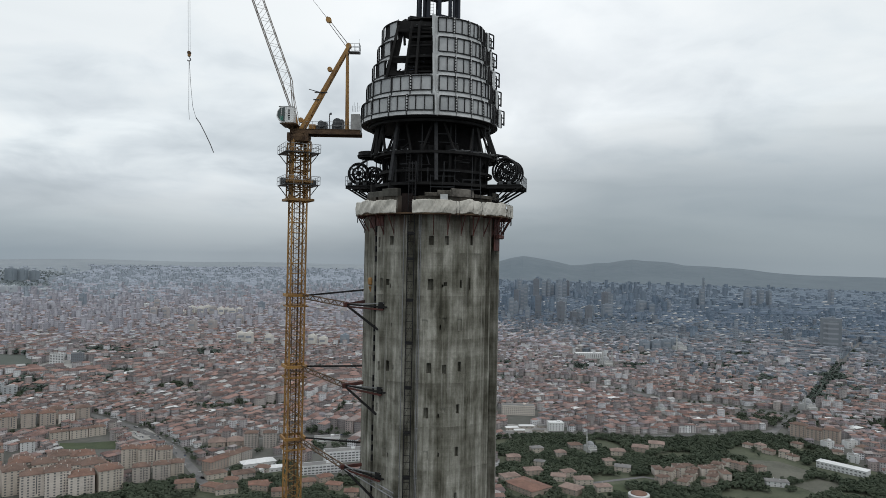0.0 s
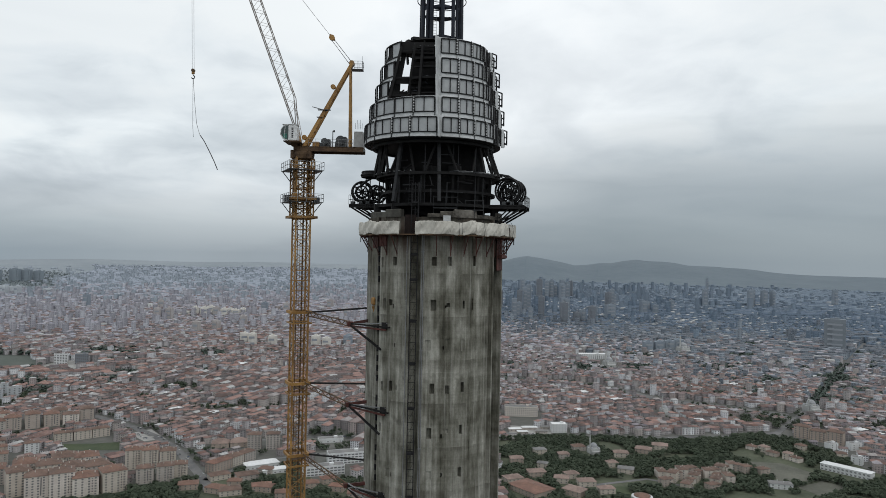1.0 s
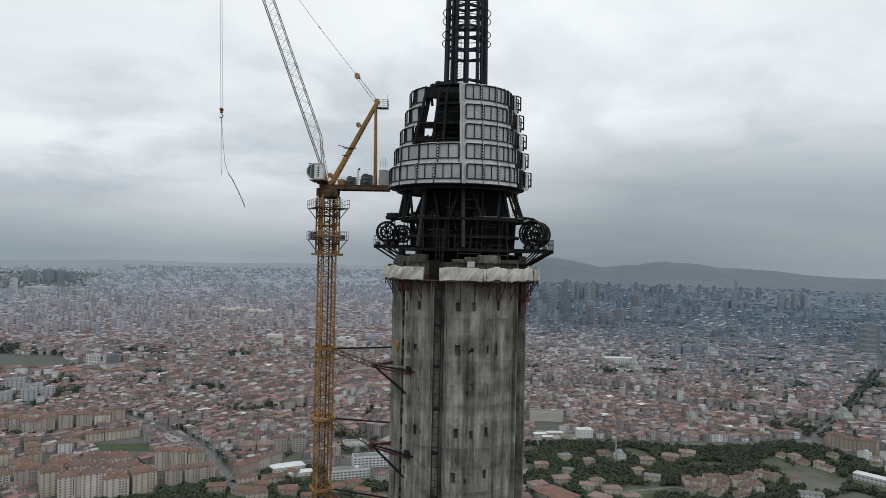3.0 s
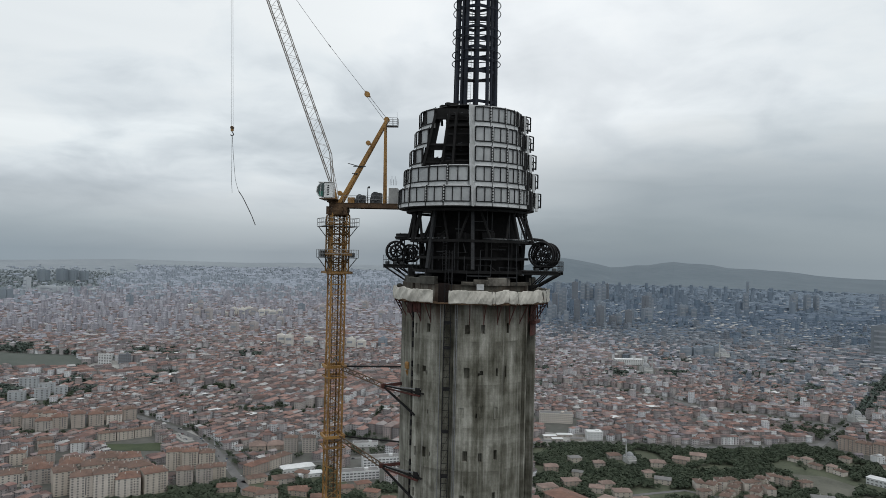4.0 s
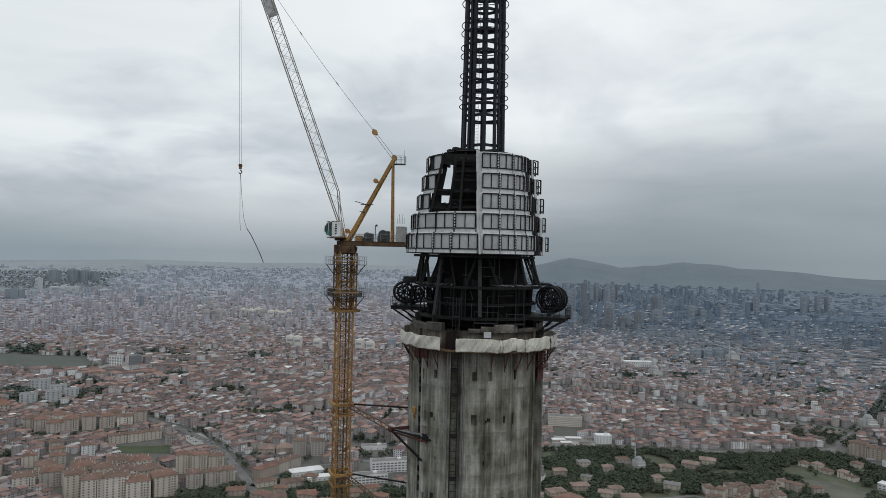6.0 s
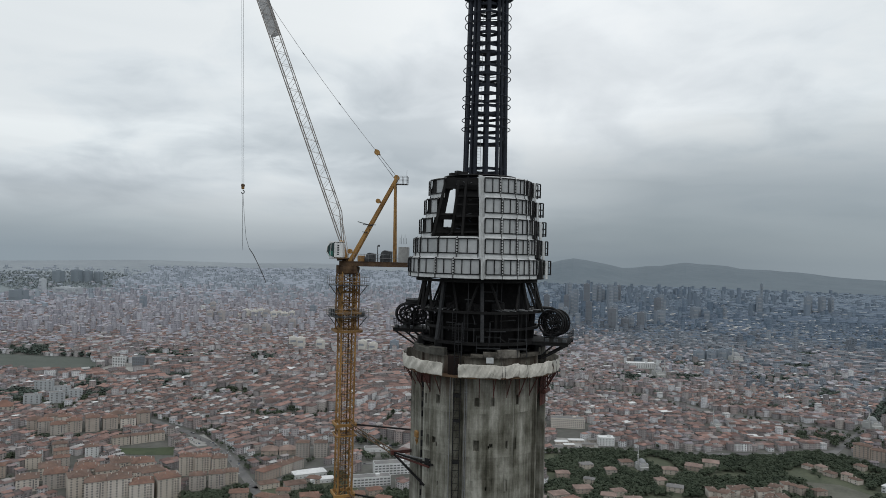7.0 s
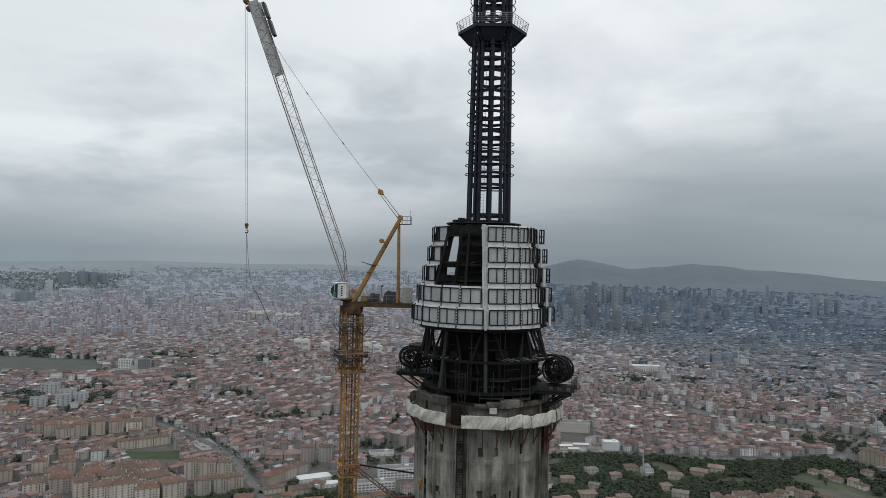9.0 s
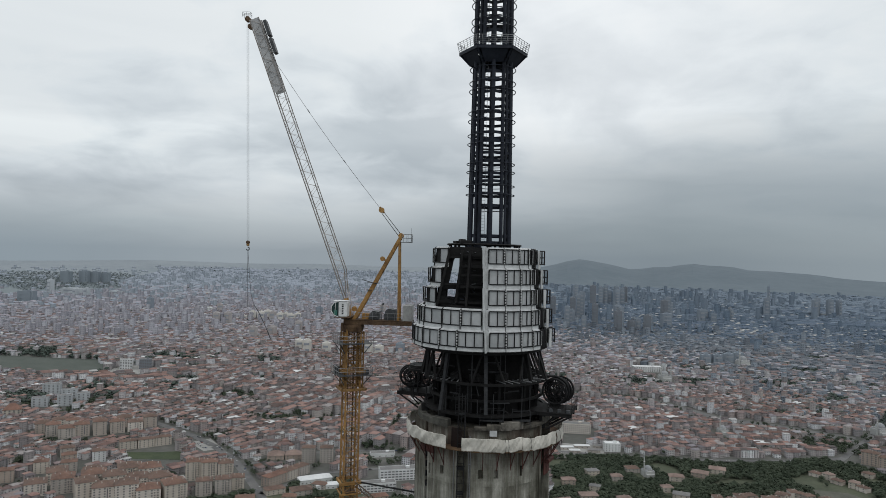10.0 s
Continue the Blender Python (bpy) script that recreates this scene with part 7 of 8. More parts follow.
for k, (dx, dy, w, t, m) in enumerate(((0, 0, 14, -48, pale_render), (3, 2, 13, -60, cream), (-2, -1, 15, -52, plain_estate), (3, -2, 12, -40, cream), (0, 1, 14, -64, pale_render))):
    building("row_house", "low pinkish row house with a clay roof", "row house", 454 + 9.3 * k + dx, 905 - 13.5 * k + dy, w, 10.5, 2 + k % 2, radians(t), m, faded_clay if k % 2 else brown_tile, 2.4, "row houses at the field")
building("office_block", "white office building with a dark glass front", "office", -828, 1392, 26, 20, 6, radians(28), white_render, flat_roof, 0, "", (3.2, 1.8), 4.2, (0, 1, 3), 3.4)
building("office_block", "white office building with a dark glass front", "office", -790, 1406, 26, 18, 6, radians(28), hazed_dark_front, flat_roof, 0, "", (2.6, 1.8), 3.2, (0, 1), 3.4)
building("white_shed", "long white flat shed among roofs", "shed", 374, 1612, 70, 22, 4, radians(4), white_render, white_sheet, 0, "", (2, 1.4), 5)
building("white_shed", "long white flat shed among roofs", "shed", -1222, 2430, 44, 20, 3, radians(12), white_render, white_sheet, 0, "", (2, 1.4), 9)
building("white_shed", "long white flat shed among roofs", "shed", -1060, 2353, 40, 18, 5, radians(4), white_render, white_sheet, 0, "", (2, 1.4), 8)
for x, y, w, s, t in ((-800, 1062, 26, 5, 24), (-765, 1078, 24, 6, 30), (-838, 1150, 30, 6, 18), (-752, 1112, 22, 5, 34), (-790, 1130, 26, 5, 22)):
    building("apartment_block", "bluish grey mid-rise block with a flat roof", "apartment block", x, y, w, 15, s, radians(t), cool_render, flat_roof, 0, "grey mid-rise blocks", win=(2.6, 1.5), gap=6.5, sides=(0,))
building("orange_hall", "cream hall with a tall orange tiled roof", "hall", -806, 1000, 26, 20, 3, radians(30), cream, bright_clay, 9.0, "", (2.4, 2.4), 6, (0,), 3.4, chimneys=0)
for x, y, w, t in ((118, 990, 20, 8), (142, 1000, 24, 4), (168, 1004, 14, 10), (128, 974, 16, 6), (158, 980, 18, 2)):
    building("yard_shed", "low sheet-roofed shed on the paved yard", "shed", x, y, w, 9, 1, radians(t), grey_render, flat_roof if w % 4 else white_sheet, 1.6, "yard sheds", (2.0, 1.2), 6, (0,), 3.6, chimneys=0)
for x, y, w, t, flat_top in ((571, 908, 15, 20, 1), (565, 872, 13, -20, 0), (604, 908, 18, 10, 1), (590, 949, 16, -30, 1), (612, 893, 15, 30, 0), (571, 845, 14, -40, 1), (527, 909, 14, -50, 0)):
    building("villa", "pale rendered villa beside the avenue", "villa", x, y, w, 11, 2 + flat_top, radians(t), white_render if flat_top else cream, flat_roof if flat_top else brown_tile, 0 if flat_top else 2.4, "villas beside the avenue", gap=6.0, sides=(0,), chimneys=1)
# villas under the trees
for x, y, w, t, m, r in ((103, 826, 18, 0.1, pink_render, faded_clay), (135, 805, 14, -0.3, cream, flat_roof), (122, 771, 22, 0.2, pink_render, faded_clay), (150, 748, 18, -0.2, cream, faded_clay), (165, 765, 17, 0.3, cream, faded_clay), (178, 738, 21, 0.1, cream, faded_clay), (108, 712, 46, -0.9, pink_render, bright_clay), (158, 706, 24, -0.7, pink_render, faded_clay), (90, 745, 22, 0.4, cream, faded_clay), (196, 712, 19, 0.2, cream, faded_clay), (252, 862, 20, -0.1, cream, faded_clay), (290, 884, 22, -0.4, pink_render, faded_clay), (140, 870, 17, 0.3, cream, flat_roof), (170, 850, 15, 0.1, grey_render, faded_clay), (240, 790, 20, -0.3, cream, flat_roof), (228, 815, 14, 0.2, cream, faded_clay), (320, 905, 22, -0.3, cream, faded_clay), (198, 890, 18, 0.2, grey_render, brown_tile),
                        (-150, 712, 17, 0.3, pink_render, clay), (-118, 702, 18, -0.2, pink_render, bright_clay), (-205, 700, 22, 0.3, pink_render, bright_clay), (-240, 712, 16, 0.1, pink_render, clay), (-255, 690, 20, -0.3, pink_render, clay), (-175, 678, 18, 0.2, pink_render, clay), (-215, 760, 18, -0.2, grey_render, brown_tile), (-95, 680, 16, 0.1, pink_render, clay), (-237, 684, 24, 0.4, cream, brown_tile), (-201, 697, 22, -0.2, pink_render, clay), (-233, 738, 26, 0.5, grey_render, brown_tile), (-266, 735, 24, 0.6, cream, brown_tile), (-290, 700, 22, 0.3, pink_render, clay), (-133, 729, 18, 0.5, pink_render, bright_clay)):
    building("villa", "two-storey villa with a clay roof among trees", "villa", x, y, w, w * rnd.uniform(0.6, 0.8), 2, t, m, r, 2.8 if r is not flat_roof else 2.0, "villas among trees", chimneys=1)
for k, (x, y, s) in enumerate(((275, 742, 3), (290, 760, 4), (306, 775, 4), (322, 790, 3), (318, 762, 3), (338, 772, 4), (350, 785, 3), (340, 750, 3), (360, 762, 3), (330, 735, 2), (365, 800, 3), (385, 812, 3), (398, 800, 3), (300, 738, 2), (280, 775, 3), (420, 800, 2))):
    building("garden_house", "pinkish stepped garden house with a small clay roof", "house", x, y, 13 + (k * 5) % 6, 11, s, radians(20 + 35 * (k % 3)), (plain_estate, cream, pale_render)[k % 3], brown_tile, 2.0, "garden estate houses", chimneys=2, balcony=True)
for x, y, s, t in ((284, 752, 2, 50), (299, 768, 3, 20), (314, 783, 3, 60), (328, 775, 3, 30), (345, 763, 3, 65), (352, 773, 2, 20), (374, 806, 2, 40), (391, 806, 3, 70), (310, 752, 2, 25), (357, 793, 2, 10)):
    building("garden_house", "pinkish stepped garden house with a small clay roof", "house", x, y, 9, 8, s, radians(t), plain_estate if s > 2 else pale_render, brown_tile, 1.8, "garden estate houses", gap=5.6, chimneys=1)
g = Geo().lathe([(0.2, 0), (12, 0), (12, 4.6), (10.5, 5.2), (10.5, 4.9), (0.2, 5.6)], 0, 360, 24)
ob = thing("round_house", "round white house with a low red roof", "house", (232, 690, float(ground_z(232, 690))))
part("wall", g, white_render, ob)
part("roof", Geo().lathe([(0.1, 8.2), (9.5, 5.8), (9.5, 5.3)], 0, 360, 12), clay, ob)
keep_free(232, 690, 16)


mosque_stone = surface("grey_mosque_stone", (0.34, 0.345, 0.34), (0.46, 0.465, 0.455), 0.8, 0.05, 0.85)


def build_mosque(x, y, span, minaret, count, turn=0.3):
    z = float(ground_z(x, y))
    ms = thing("mosque", "pale stone mosque with lead dome and slim minaret", "mosque", (x, y, z), "mosques")
    ms.rotation_euler.z = turn
    keep_free(x, y, span * 1.1)
    s = span
    part("hall", Geo().box((0, 0, s * 0.25), (s, s, s * 0.6), 0, 0.3), mosque_stone, ms)
    part("drum", Geo().lathe([(s * 0.42, s * 0.5), (s * 0.42, s * 0.68), (s * 0.36, s * 0.72)], 0, 360, 20), mosque_stone, ms)
    dome = [(s * 0.40 * math.cos(radians(8 + 8.2 * i)), s * 0.70 + s * 0.36 * math.sin(radians(8.2 * i))) for i in range(11)]
    part("dome", Geo().lathe(dome, 0, 360, 24), lead, ms, smooth=True)
    for sx in (-1, 1):
        for sy in (-1, 1):
            cap = [(s * 0.14 * math.cos(radians(15 * i)), s * 0.14 * math.sin(radians(15 * i))) for i in range(7)]
            o = part("small_dome", Geo().lathe(cap, 0, 360, 12), lead, ms, smooth=True)
            o.location = (sx * s * 0.36, sy * s * 0.36, s * 0.54)
    part("porch", Geo().box((0, -s * 0.62, s * 0.15), (s * 0.9, s * 0.26, s * 0.36), 0, 0.2), mosque_stone, ms)
    for k in range(count):
        px = s * 0.56 * (1 if k else -1)
        m = part("minaret", Geo().lathe([(s * 0.07, -1), (s * 0.06, minaret * 0.62), (s * 0.095, minaret * 0.64), (s * 0.095, minaret * 0.67), (s * 0.05, minaret * 0.68), (s * 0.045, minaret * 0.86)], 0, 360, 10), mosque_stone, ms)
        m.location = (px, -s * 0.3, 0)
        part("cap", Geo().lathe([(s * 0.055, minaret * 0.86), (0.05, minaret)], 0, 360, 10), lead, m)
    return ms


build_mosque(217, 876, 14, 32, 1)
build_mosque(391, 1104, 14, 36, 1)
build_mosque(632, 1702, 26, 52, 1)
build_mosque(392, 1512, 22, 46, 2)
build_mosque(655, 1120, 20, 34, 1)


def far_tower(x, y, w, d, h, turn, material):
    z = float(ground_z(x, y))
    ob = thing("tower_block", "distant tower block, mostly in haze-tinted colours", "tower block", (x, y, z), "distant tower blocks")
    ob.rotation_euler.z = turn
    part("wall", Geo().box((0, 0, h / 2 - 1), (w, d, h + 2)).box((w * 0.12, -d * 0.1, h * 0.46), (w * 0.5, d, h * 0.92)), material, ob)
    part("roof", Geo().box((0, 0, h + 1.2), (w * 0.45, d * 0.5, 2.6)).box((w * 0.1, 0, h + 3.2), (w * 0.2, d * 0.25, 2.6)), material, ob)
    n = max(2, int(h / 13))
    for k in range(n):
        part("window_band", Geo().box((0, -d * 0.6 - 0.05, (k + 0.5) * h * 0.92 / n), (w * 0.7, 0.3, h / n * 0.34)), hazed_dark_band if material is hazed_dark_front else mist_glass if material is mist_glass else haze_glass, ob)
    keep_free(x, y, 0.5 * max(w, d))
    return ob


# tower fronts and bands: haze painted as pale blue-grey of low contrast
hazed_dark_band = surface("hazed_dark_tower_bands", (0.165, 0.187, 0.212), (0.18, 0.202, 0.226), 0.2, 0.02, 0.6, 0, 0)
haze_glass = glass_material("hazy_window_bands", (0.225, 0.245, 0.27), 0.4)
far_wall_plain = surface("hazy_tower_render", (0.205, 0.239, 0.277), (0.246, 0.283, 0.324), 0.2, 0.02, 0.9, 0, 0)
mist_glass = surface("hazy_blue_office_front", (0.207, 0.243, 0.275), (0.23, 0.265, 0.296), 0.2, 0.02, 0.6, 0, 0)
pale_block = surface("pale_and_sunlit_render", (0.50, 0.48, 0.45), (0.62, 0.60, 0.56), 0.2, 0.02, 0.9, 0, 0)
plain_block = surface("greyish_pink_render", (0.33, 0.305, 0.30), (0.43, 0.405, 0.40), 0.2, 0.02, 0.9, 0, 0)
rnd = random.Random(21)
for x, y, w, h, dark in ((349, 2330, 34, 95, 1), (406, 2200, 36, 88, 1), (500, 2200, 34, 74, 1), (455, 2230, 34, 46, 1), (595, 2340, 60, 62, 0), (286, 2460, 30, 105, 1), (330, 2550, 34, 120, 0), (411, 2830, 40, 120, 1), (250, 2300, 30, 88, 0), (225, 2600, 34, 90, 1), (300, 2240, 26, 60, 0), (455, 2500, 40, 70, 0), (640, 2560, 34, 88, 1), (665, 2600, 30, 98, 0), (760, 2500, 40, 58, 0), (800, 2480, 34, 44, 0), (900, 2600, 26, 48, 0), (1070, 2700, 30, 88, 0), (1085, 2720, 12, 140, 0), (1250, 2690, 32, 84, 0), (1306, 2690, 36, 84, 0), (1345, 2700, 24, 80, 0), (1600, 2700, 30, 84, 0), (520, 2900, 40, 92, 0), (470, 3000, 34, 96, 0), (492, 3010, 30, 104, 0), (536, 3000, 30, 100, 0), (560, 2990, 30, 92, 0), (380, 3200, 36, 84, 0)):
    far_tower(x, y, w * 0.6, 18, h * 0.86, radians(rnd.uniform(-20, 20)), hazed_dark_front if dark else far_wall_plain)
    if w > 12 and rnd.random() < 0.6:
        far_tower(x + w * rnd.uniform(0.7, 1.0), y + rnd.uniform(30, 120), w * 0.5, 18, h * rnd.uniform(0.55, 0.95), radians(rnd.uniform(-20, 20)), far_wall_plain if dark else hazed_dark_front if rnd.random() < 0.3 else far_wall_plain)
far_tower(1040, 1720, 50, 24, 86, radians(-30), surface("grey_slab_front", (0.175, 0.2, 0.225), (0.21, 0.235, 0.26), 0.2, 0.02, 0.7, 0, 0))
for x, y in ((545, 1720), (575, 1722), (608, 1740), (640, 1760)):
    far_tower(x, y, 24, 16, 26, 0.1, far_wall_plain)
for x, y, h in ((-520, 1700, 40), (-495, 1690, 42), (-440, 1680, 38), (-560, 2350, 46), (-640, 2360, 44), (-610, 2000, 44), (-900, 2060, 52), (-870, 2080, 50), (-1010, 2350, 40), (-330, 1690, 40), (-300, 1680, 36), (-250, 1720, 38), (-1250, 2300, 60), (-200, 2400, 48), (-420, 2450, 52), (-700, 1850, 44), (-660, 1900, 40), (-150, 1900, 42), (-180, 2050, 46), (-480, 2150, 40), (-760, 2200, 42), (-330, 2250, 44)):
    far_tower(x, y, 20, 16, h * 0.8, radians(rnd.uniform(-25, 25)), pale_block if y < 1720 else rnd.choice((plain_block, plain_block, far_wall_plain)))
# cream blocks added so their pale colour stands in for a sunlit patch
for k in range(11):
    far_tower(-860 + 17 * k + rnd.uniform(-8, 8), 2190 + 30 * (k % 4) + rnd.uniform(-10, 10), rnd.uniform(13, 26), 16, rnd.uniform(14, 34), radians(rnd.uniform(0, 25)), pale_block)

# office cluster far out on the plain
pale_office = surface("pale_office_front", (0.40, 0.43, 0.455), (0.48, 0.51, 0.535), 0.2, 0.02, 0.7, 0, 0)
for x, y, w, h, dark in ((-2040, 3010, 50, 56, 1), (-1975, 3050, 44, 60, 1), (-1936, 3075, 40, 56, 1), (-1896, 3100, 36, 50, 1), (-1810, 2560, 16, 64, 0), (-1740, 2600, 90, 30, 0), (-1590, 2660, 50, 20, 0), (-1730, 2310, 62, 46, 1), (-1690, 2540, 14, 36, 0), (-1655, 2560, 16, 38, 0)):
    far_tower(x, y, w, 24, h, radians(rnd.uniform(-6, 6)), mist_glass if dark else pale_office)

# ---------------------------------------------------------------- houses in their thousands
P = street_grid()
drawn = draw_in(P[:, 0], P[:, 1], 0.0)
px, py = drawn[:, 0], drawn[:, 1]
pr, pa = np.hypot(px, py), np.degrees(np.arctan2(px, py))
free = (pr > 610) & (pr < 4250 + 250 * rng.random(len(P)))
for poly in (WOOD_A, WOOD_B):
    free &= ~inside(px, py, poly)
# houses are left out before streets and fields so that the camera sees these
for back_off in (0, 12, 24, 36, 46):
    qx, qy = px * (1 + back_off / pr), py * (1 + back_off / pr)
    for _, _, poly in FIELDS:
        free &= ~inside(qx, qy, poly)
    if back_off < 20:
        for line, width in zip(ROADS, ROAD_W):
            free &= ~near_line(qx, qy, line, width / 2 + 8)
for sx, sy, sr in SPECIAL:
    free &= np.hypot(px - sx, py - sy) > sr + 8
    free &= (np.hypot(px - sx * (1 - 24 / math.hypot(sx, sy)), py - sy * (1 - 24 / math.hypot(sx, sy))) > sr + 2) | (math.hypot(sx, sy) > 1700)
ridge_side = (pr > 3700 + 250 * rng.random(len(P))) & (pa > 1.5 + 2 * rng.random(len(P)))
free &= ~ridge_side
# a wooded rise with a few offices at the far edge of the plain
far_wood = (pa < -29 - 1.5 * np.sin(pr * 0.004)) & (pr > 3150 + 16 * (pa + 38))
free &= ~far_wood | (rng.random(len(P)) < 0.03)
GREENS = np.array([(-818, 1062, 30), (-728, 1030, 26), (-860, 1110, 30), (-720, 1130, 36), (-640, 1250, 40), (-330, 1090, 50), (-390, 1060, 34), (-300, 1180, 30), (-165, 1100, 30), (-1100, 1480, 90), (-740, 1500, 50), (-560, 1560, 44), (520, 1060, 40), (560, 1040, 40), (720, 1010, 60), (330, 1480, 44), (-120, 1230, 34), (860, 1800, 50), (150, 1500, 40), (700, 1350, 30), (-860, 1100, 40), (-180, 960, 26), (60, 1200, 30), (-430, 960, 25), (-980, 1430, 60), (-820, 1470, 40), (-700, 1420, 35), (-480, 1350, 40), (640, 1480, 40), (500, 1640, 40), (760, 1640, 40), (1100, 1650, 40), (-950, 1000, 40), (-479, 1211, 38), (-520, 1216, 30), (-648, 1308, 34), (-316, 1181, 26), (-806, 1536, 46), (-778, 1205, 40), (-747, 1070, 34), (-240, 1010, 24), (453, 1486, 34), (844, 1362, 44), (612, 1028, 26), (810, 1262, 34), (727, 1174, 30), (-168, 874, 17), (-138, 880, 17), (-141, 928, 15), (-190, 868, 12), (-350, 745, 15), (-385, 738, 11), (-330, 765, 13), (-320, 848, 11), (-290, 832, 11), (-240, 845, 10), (-220, 742, 14), (-255, 758, 10), (-520, 770, 14), (-420, 770, 15), (-480, 780, 13), (-620, 880, 18), (-650, 880, 16), (-560, 940, 14), (-640, 790, 16), (-670, 840, 18), (-740, 1420, 26), (-900, 1330, 18), (-860, 1350, 14)])
for gx, gy, gr in GREENS:
    free &= np.hypot((px - gx) * 0.8, py - gy) > gr * rng.uniform(0.25, 0.95, len(px))
free &= rng.random(len(P)) > 0.05
P, px, py, pr, pa = P[free], px[free], py[free], pr[free], pa[free]
n = len(P)
flat_x, flat_y = P[:, 0], P[:, 1]
hw = P[:, 3] * rng.uniform(0.97, 1.02, n)
hd = P[:, 4] * rng.uniform(0.86, 1.0, n)
storeys = np.choose((P[:, 5] * 5).astype(int), (2, 3, 3, 3, 4)) + rng.choice([-1, 0, 0, 0, 0, 0, 0, 0, 1], n) + np.where(pr > 1800, 1, 0) + (P[:, 6] > 1.2) + (P[:, 6] > 1.5)
hh = 3.0 * np.maximum(storeys, 2) + rng.uniform(-0.2, 0.5, n)
tall = rng.random(n) < np.where(pr > 1300, np.where(pr > 2000, np.where(pa < 2.5, 0.06, 0.025), 0.045), 0.012 * (pr > 900))
hh = np.where(tall, rng.uniform(17, 24, n) + np.where(pr > 2000, rng.uniform(0, 22, n), 0), hh)
hw = np.where(tall, np.minimum(hw, 22), hw)
hall = (rng.random(n) < 0.006) & (pr < 2600)
hw, hd, hh = np.where(hall, hw * 2.2, hw), np.where(hall, hd * 1.5, hd), np.where(hall, 10.0, hh)
quarter_far = (pa > 2.5) & (pa < 25) & (pr > 2300 + 20 * (pa - 2.5)) & (pr < 3700)
high = quarter_far & (rng.random(n) < 0.010)
hh = np.where(high, rng.uniform(40, 90, n), hh)
hw = np.where(high, rng.uniform(18, 30, n), hw)
tall |= high
quarter = np.sin(px * 0.0041 + 1.3) * np.cos(py * 0.0036 - 0.7) + 0.35 * np.sin(px * 0.013 + py * 0.011)
flat = rng.random(n) < np.clip(0.12 + 0.16 * quarter + np.clip(pr - 1500, 0, 2500) / 7000, 0.03, 0.6)
pitch = np.where(flat | tall | hall, 0.0, rng.uniform(0.36, 0.55, n))
swap = (rng.random(n) < 0.06) & (pr < 1500)
rot = P[:, 2] + rng.normal(0, 0.012, n) + np.where(swap, math.pi / 2, 0)
hw, hd = np.where(swap, hd, hw), np.where(swap, hw, hd)
kind_b = (0.45 * rng.random(n) + 0.55 * P[:, 7] < np.clip(np.where(pa > 2, (pr - 900) / 1500 + 0.1 + 0.15 * np.clip((pr - 1050) / 200, 0, 1), (pr - 1080) / 1250), 0.08, 1))
white_top = (hall & (rng.random(n) < 0.6)) | (flat & (rng.random(n) < 0.03) & (pr < 2200))
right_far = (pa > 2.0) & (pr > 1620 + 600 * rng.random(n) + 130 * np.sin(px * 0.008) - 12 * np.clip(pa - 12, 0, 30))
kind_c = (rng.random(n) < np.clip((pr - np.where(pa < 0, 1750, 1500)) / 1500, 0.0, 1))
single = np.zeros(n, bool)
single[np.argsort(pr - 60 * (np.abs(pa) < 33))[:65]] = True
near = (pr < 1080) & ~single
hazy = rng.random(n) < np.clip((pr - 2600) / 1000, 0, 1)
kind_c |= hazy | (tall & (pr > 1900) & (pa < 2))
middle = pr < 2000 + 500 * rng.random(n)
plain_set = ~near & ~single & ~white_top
# far sets carry haze and cloud shadow in their wall and roof colours
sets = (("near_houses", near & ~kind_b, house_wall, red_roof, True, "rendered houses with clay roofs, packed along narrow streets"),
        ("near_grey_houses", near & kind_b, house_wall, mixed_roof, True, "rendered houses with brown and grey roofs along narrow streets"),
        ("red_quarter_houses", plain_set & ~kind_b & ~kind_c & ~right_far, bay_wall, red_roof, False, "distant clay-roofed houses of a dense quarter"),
        ("mixed_quarter_houses", plain_set & kind_b & ~kind_c & ~right_far, bay_wall, mixed_roof, False, "distant houses with brown and grey roofs"),
        ("far_quarter_houses", plain_set & kind_c & ~right_far & ~hazy, hazed_far_wall, hazed_grey_roof, False, "far houses coloured grey for haze towards the horizon"),
        ("horizon_houses", plain_set & hazy & ~right_far, haze_wall, haze_roof, False, "horizon houses coloured pale for haze"),
        ("dim_horizon_houses", plain_set & hazy & right_far, haze_slate_wall, haze_slate_roof, False, "houses below the ridge coloured slate-grey for haze and cloud shadow"),
        ("dull_quarter_houses", plain_set & right_far & ~hazy & middle, hazed_dull_wall, hazed_dull_roof, False, "distant houses below the business quarter, coloured brown-grey for haze"),
        ("slate_quarter_houses", plain_set & right_far & ~hazy & ~middle, hazed_blue_wall, hazed_blue_roof, False, "far houses of the business quarter, coloured slate for haze and cloud shadow"))
sets += (("white_roofed_halls", white_top & ~near & ~single, bay_wall, white_sheet, False, "larger flat halls with pale sheet roofs among the houses"),)
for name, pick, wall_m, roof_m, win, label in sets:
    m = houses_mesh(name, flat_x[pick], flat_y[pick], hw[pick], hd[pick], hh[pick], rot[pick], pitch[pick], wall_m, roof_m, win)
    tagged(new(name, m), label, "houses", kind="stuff")




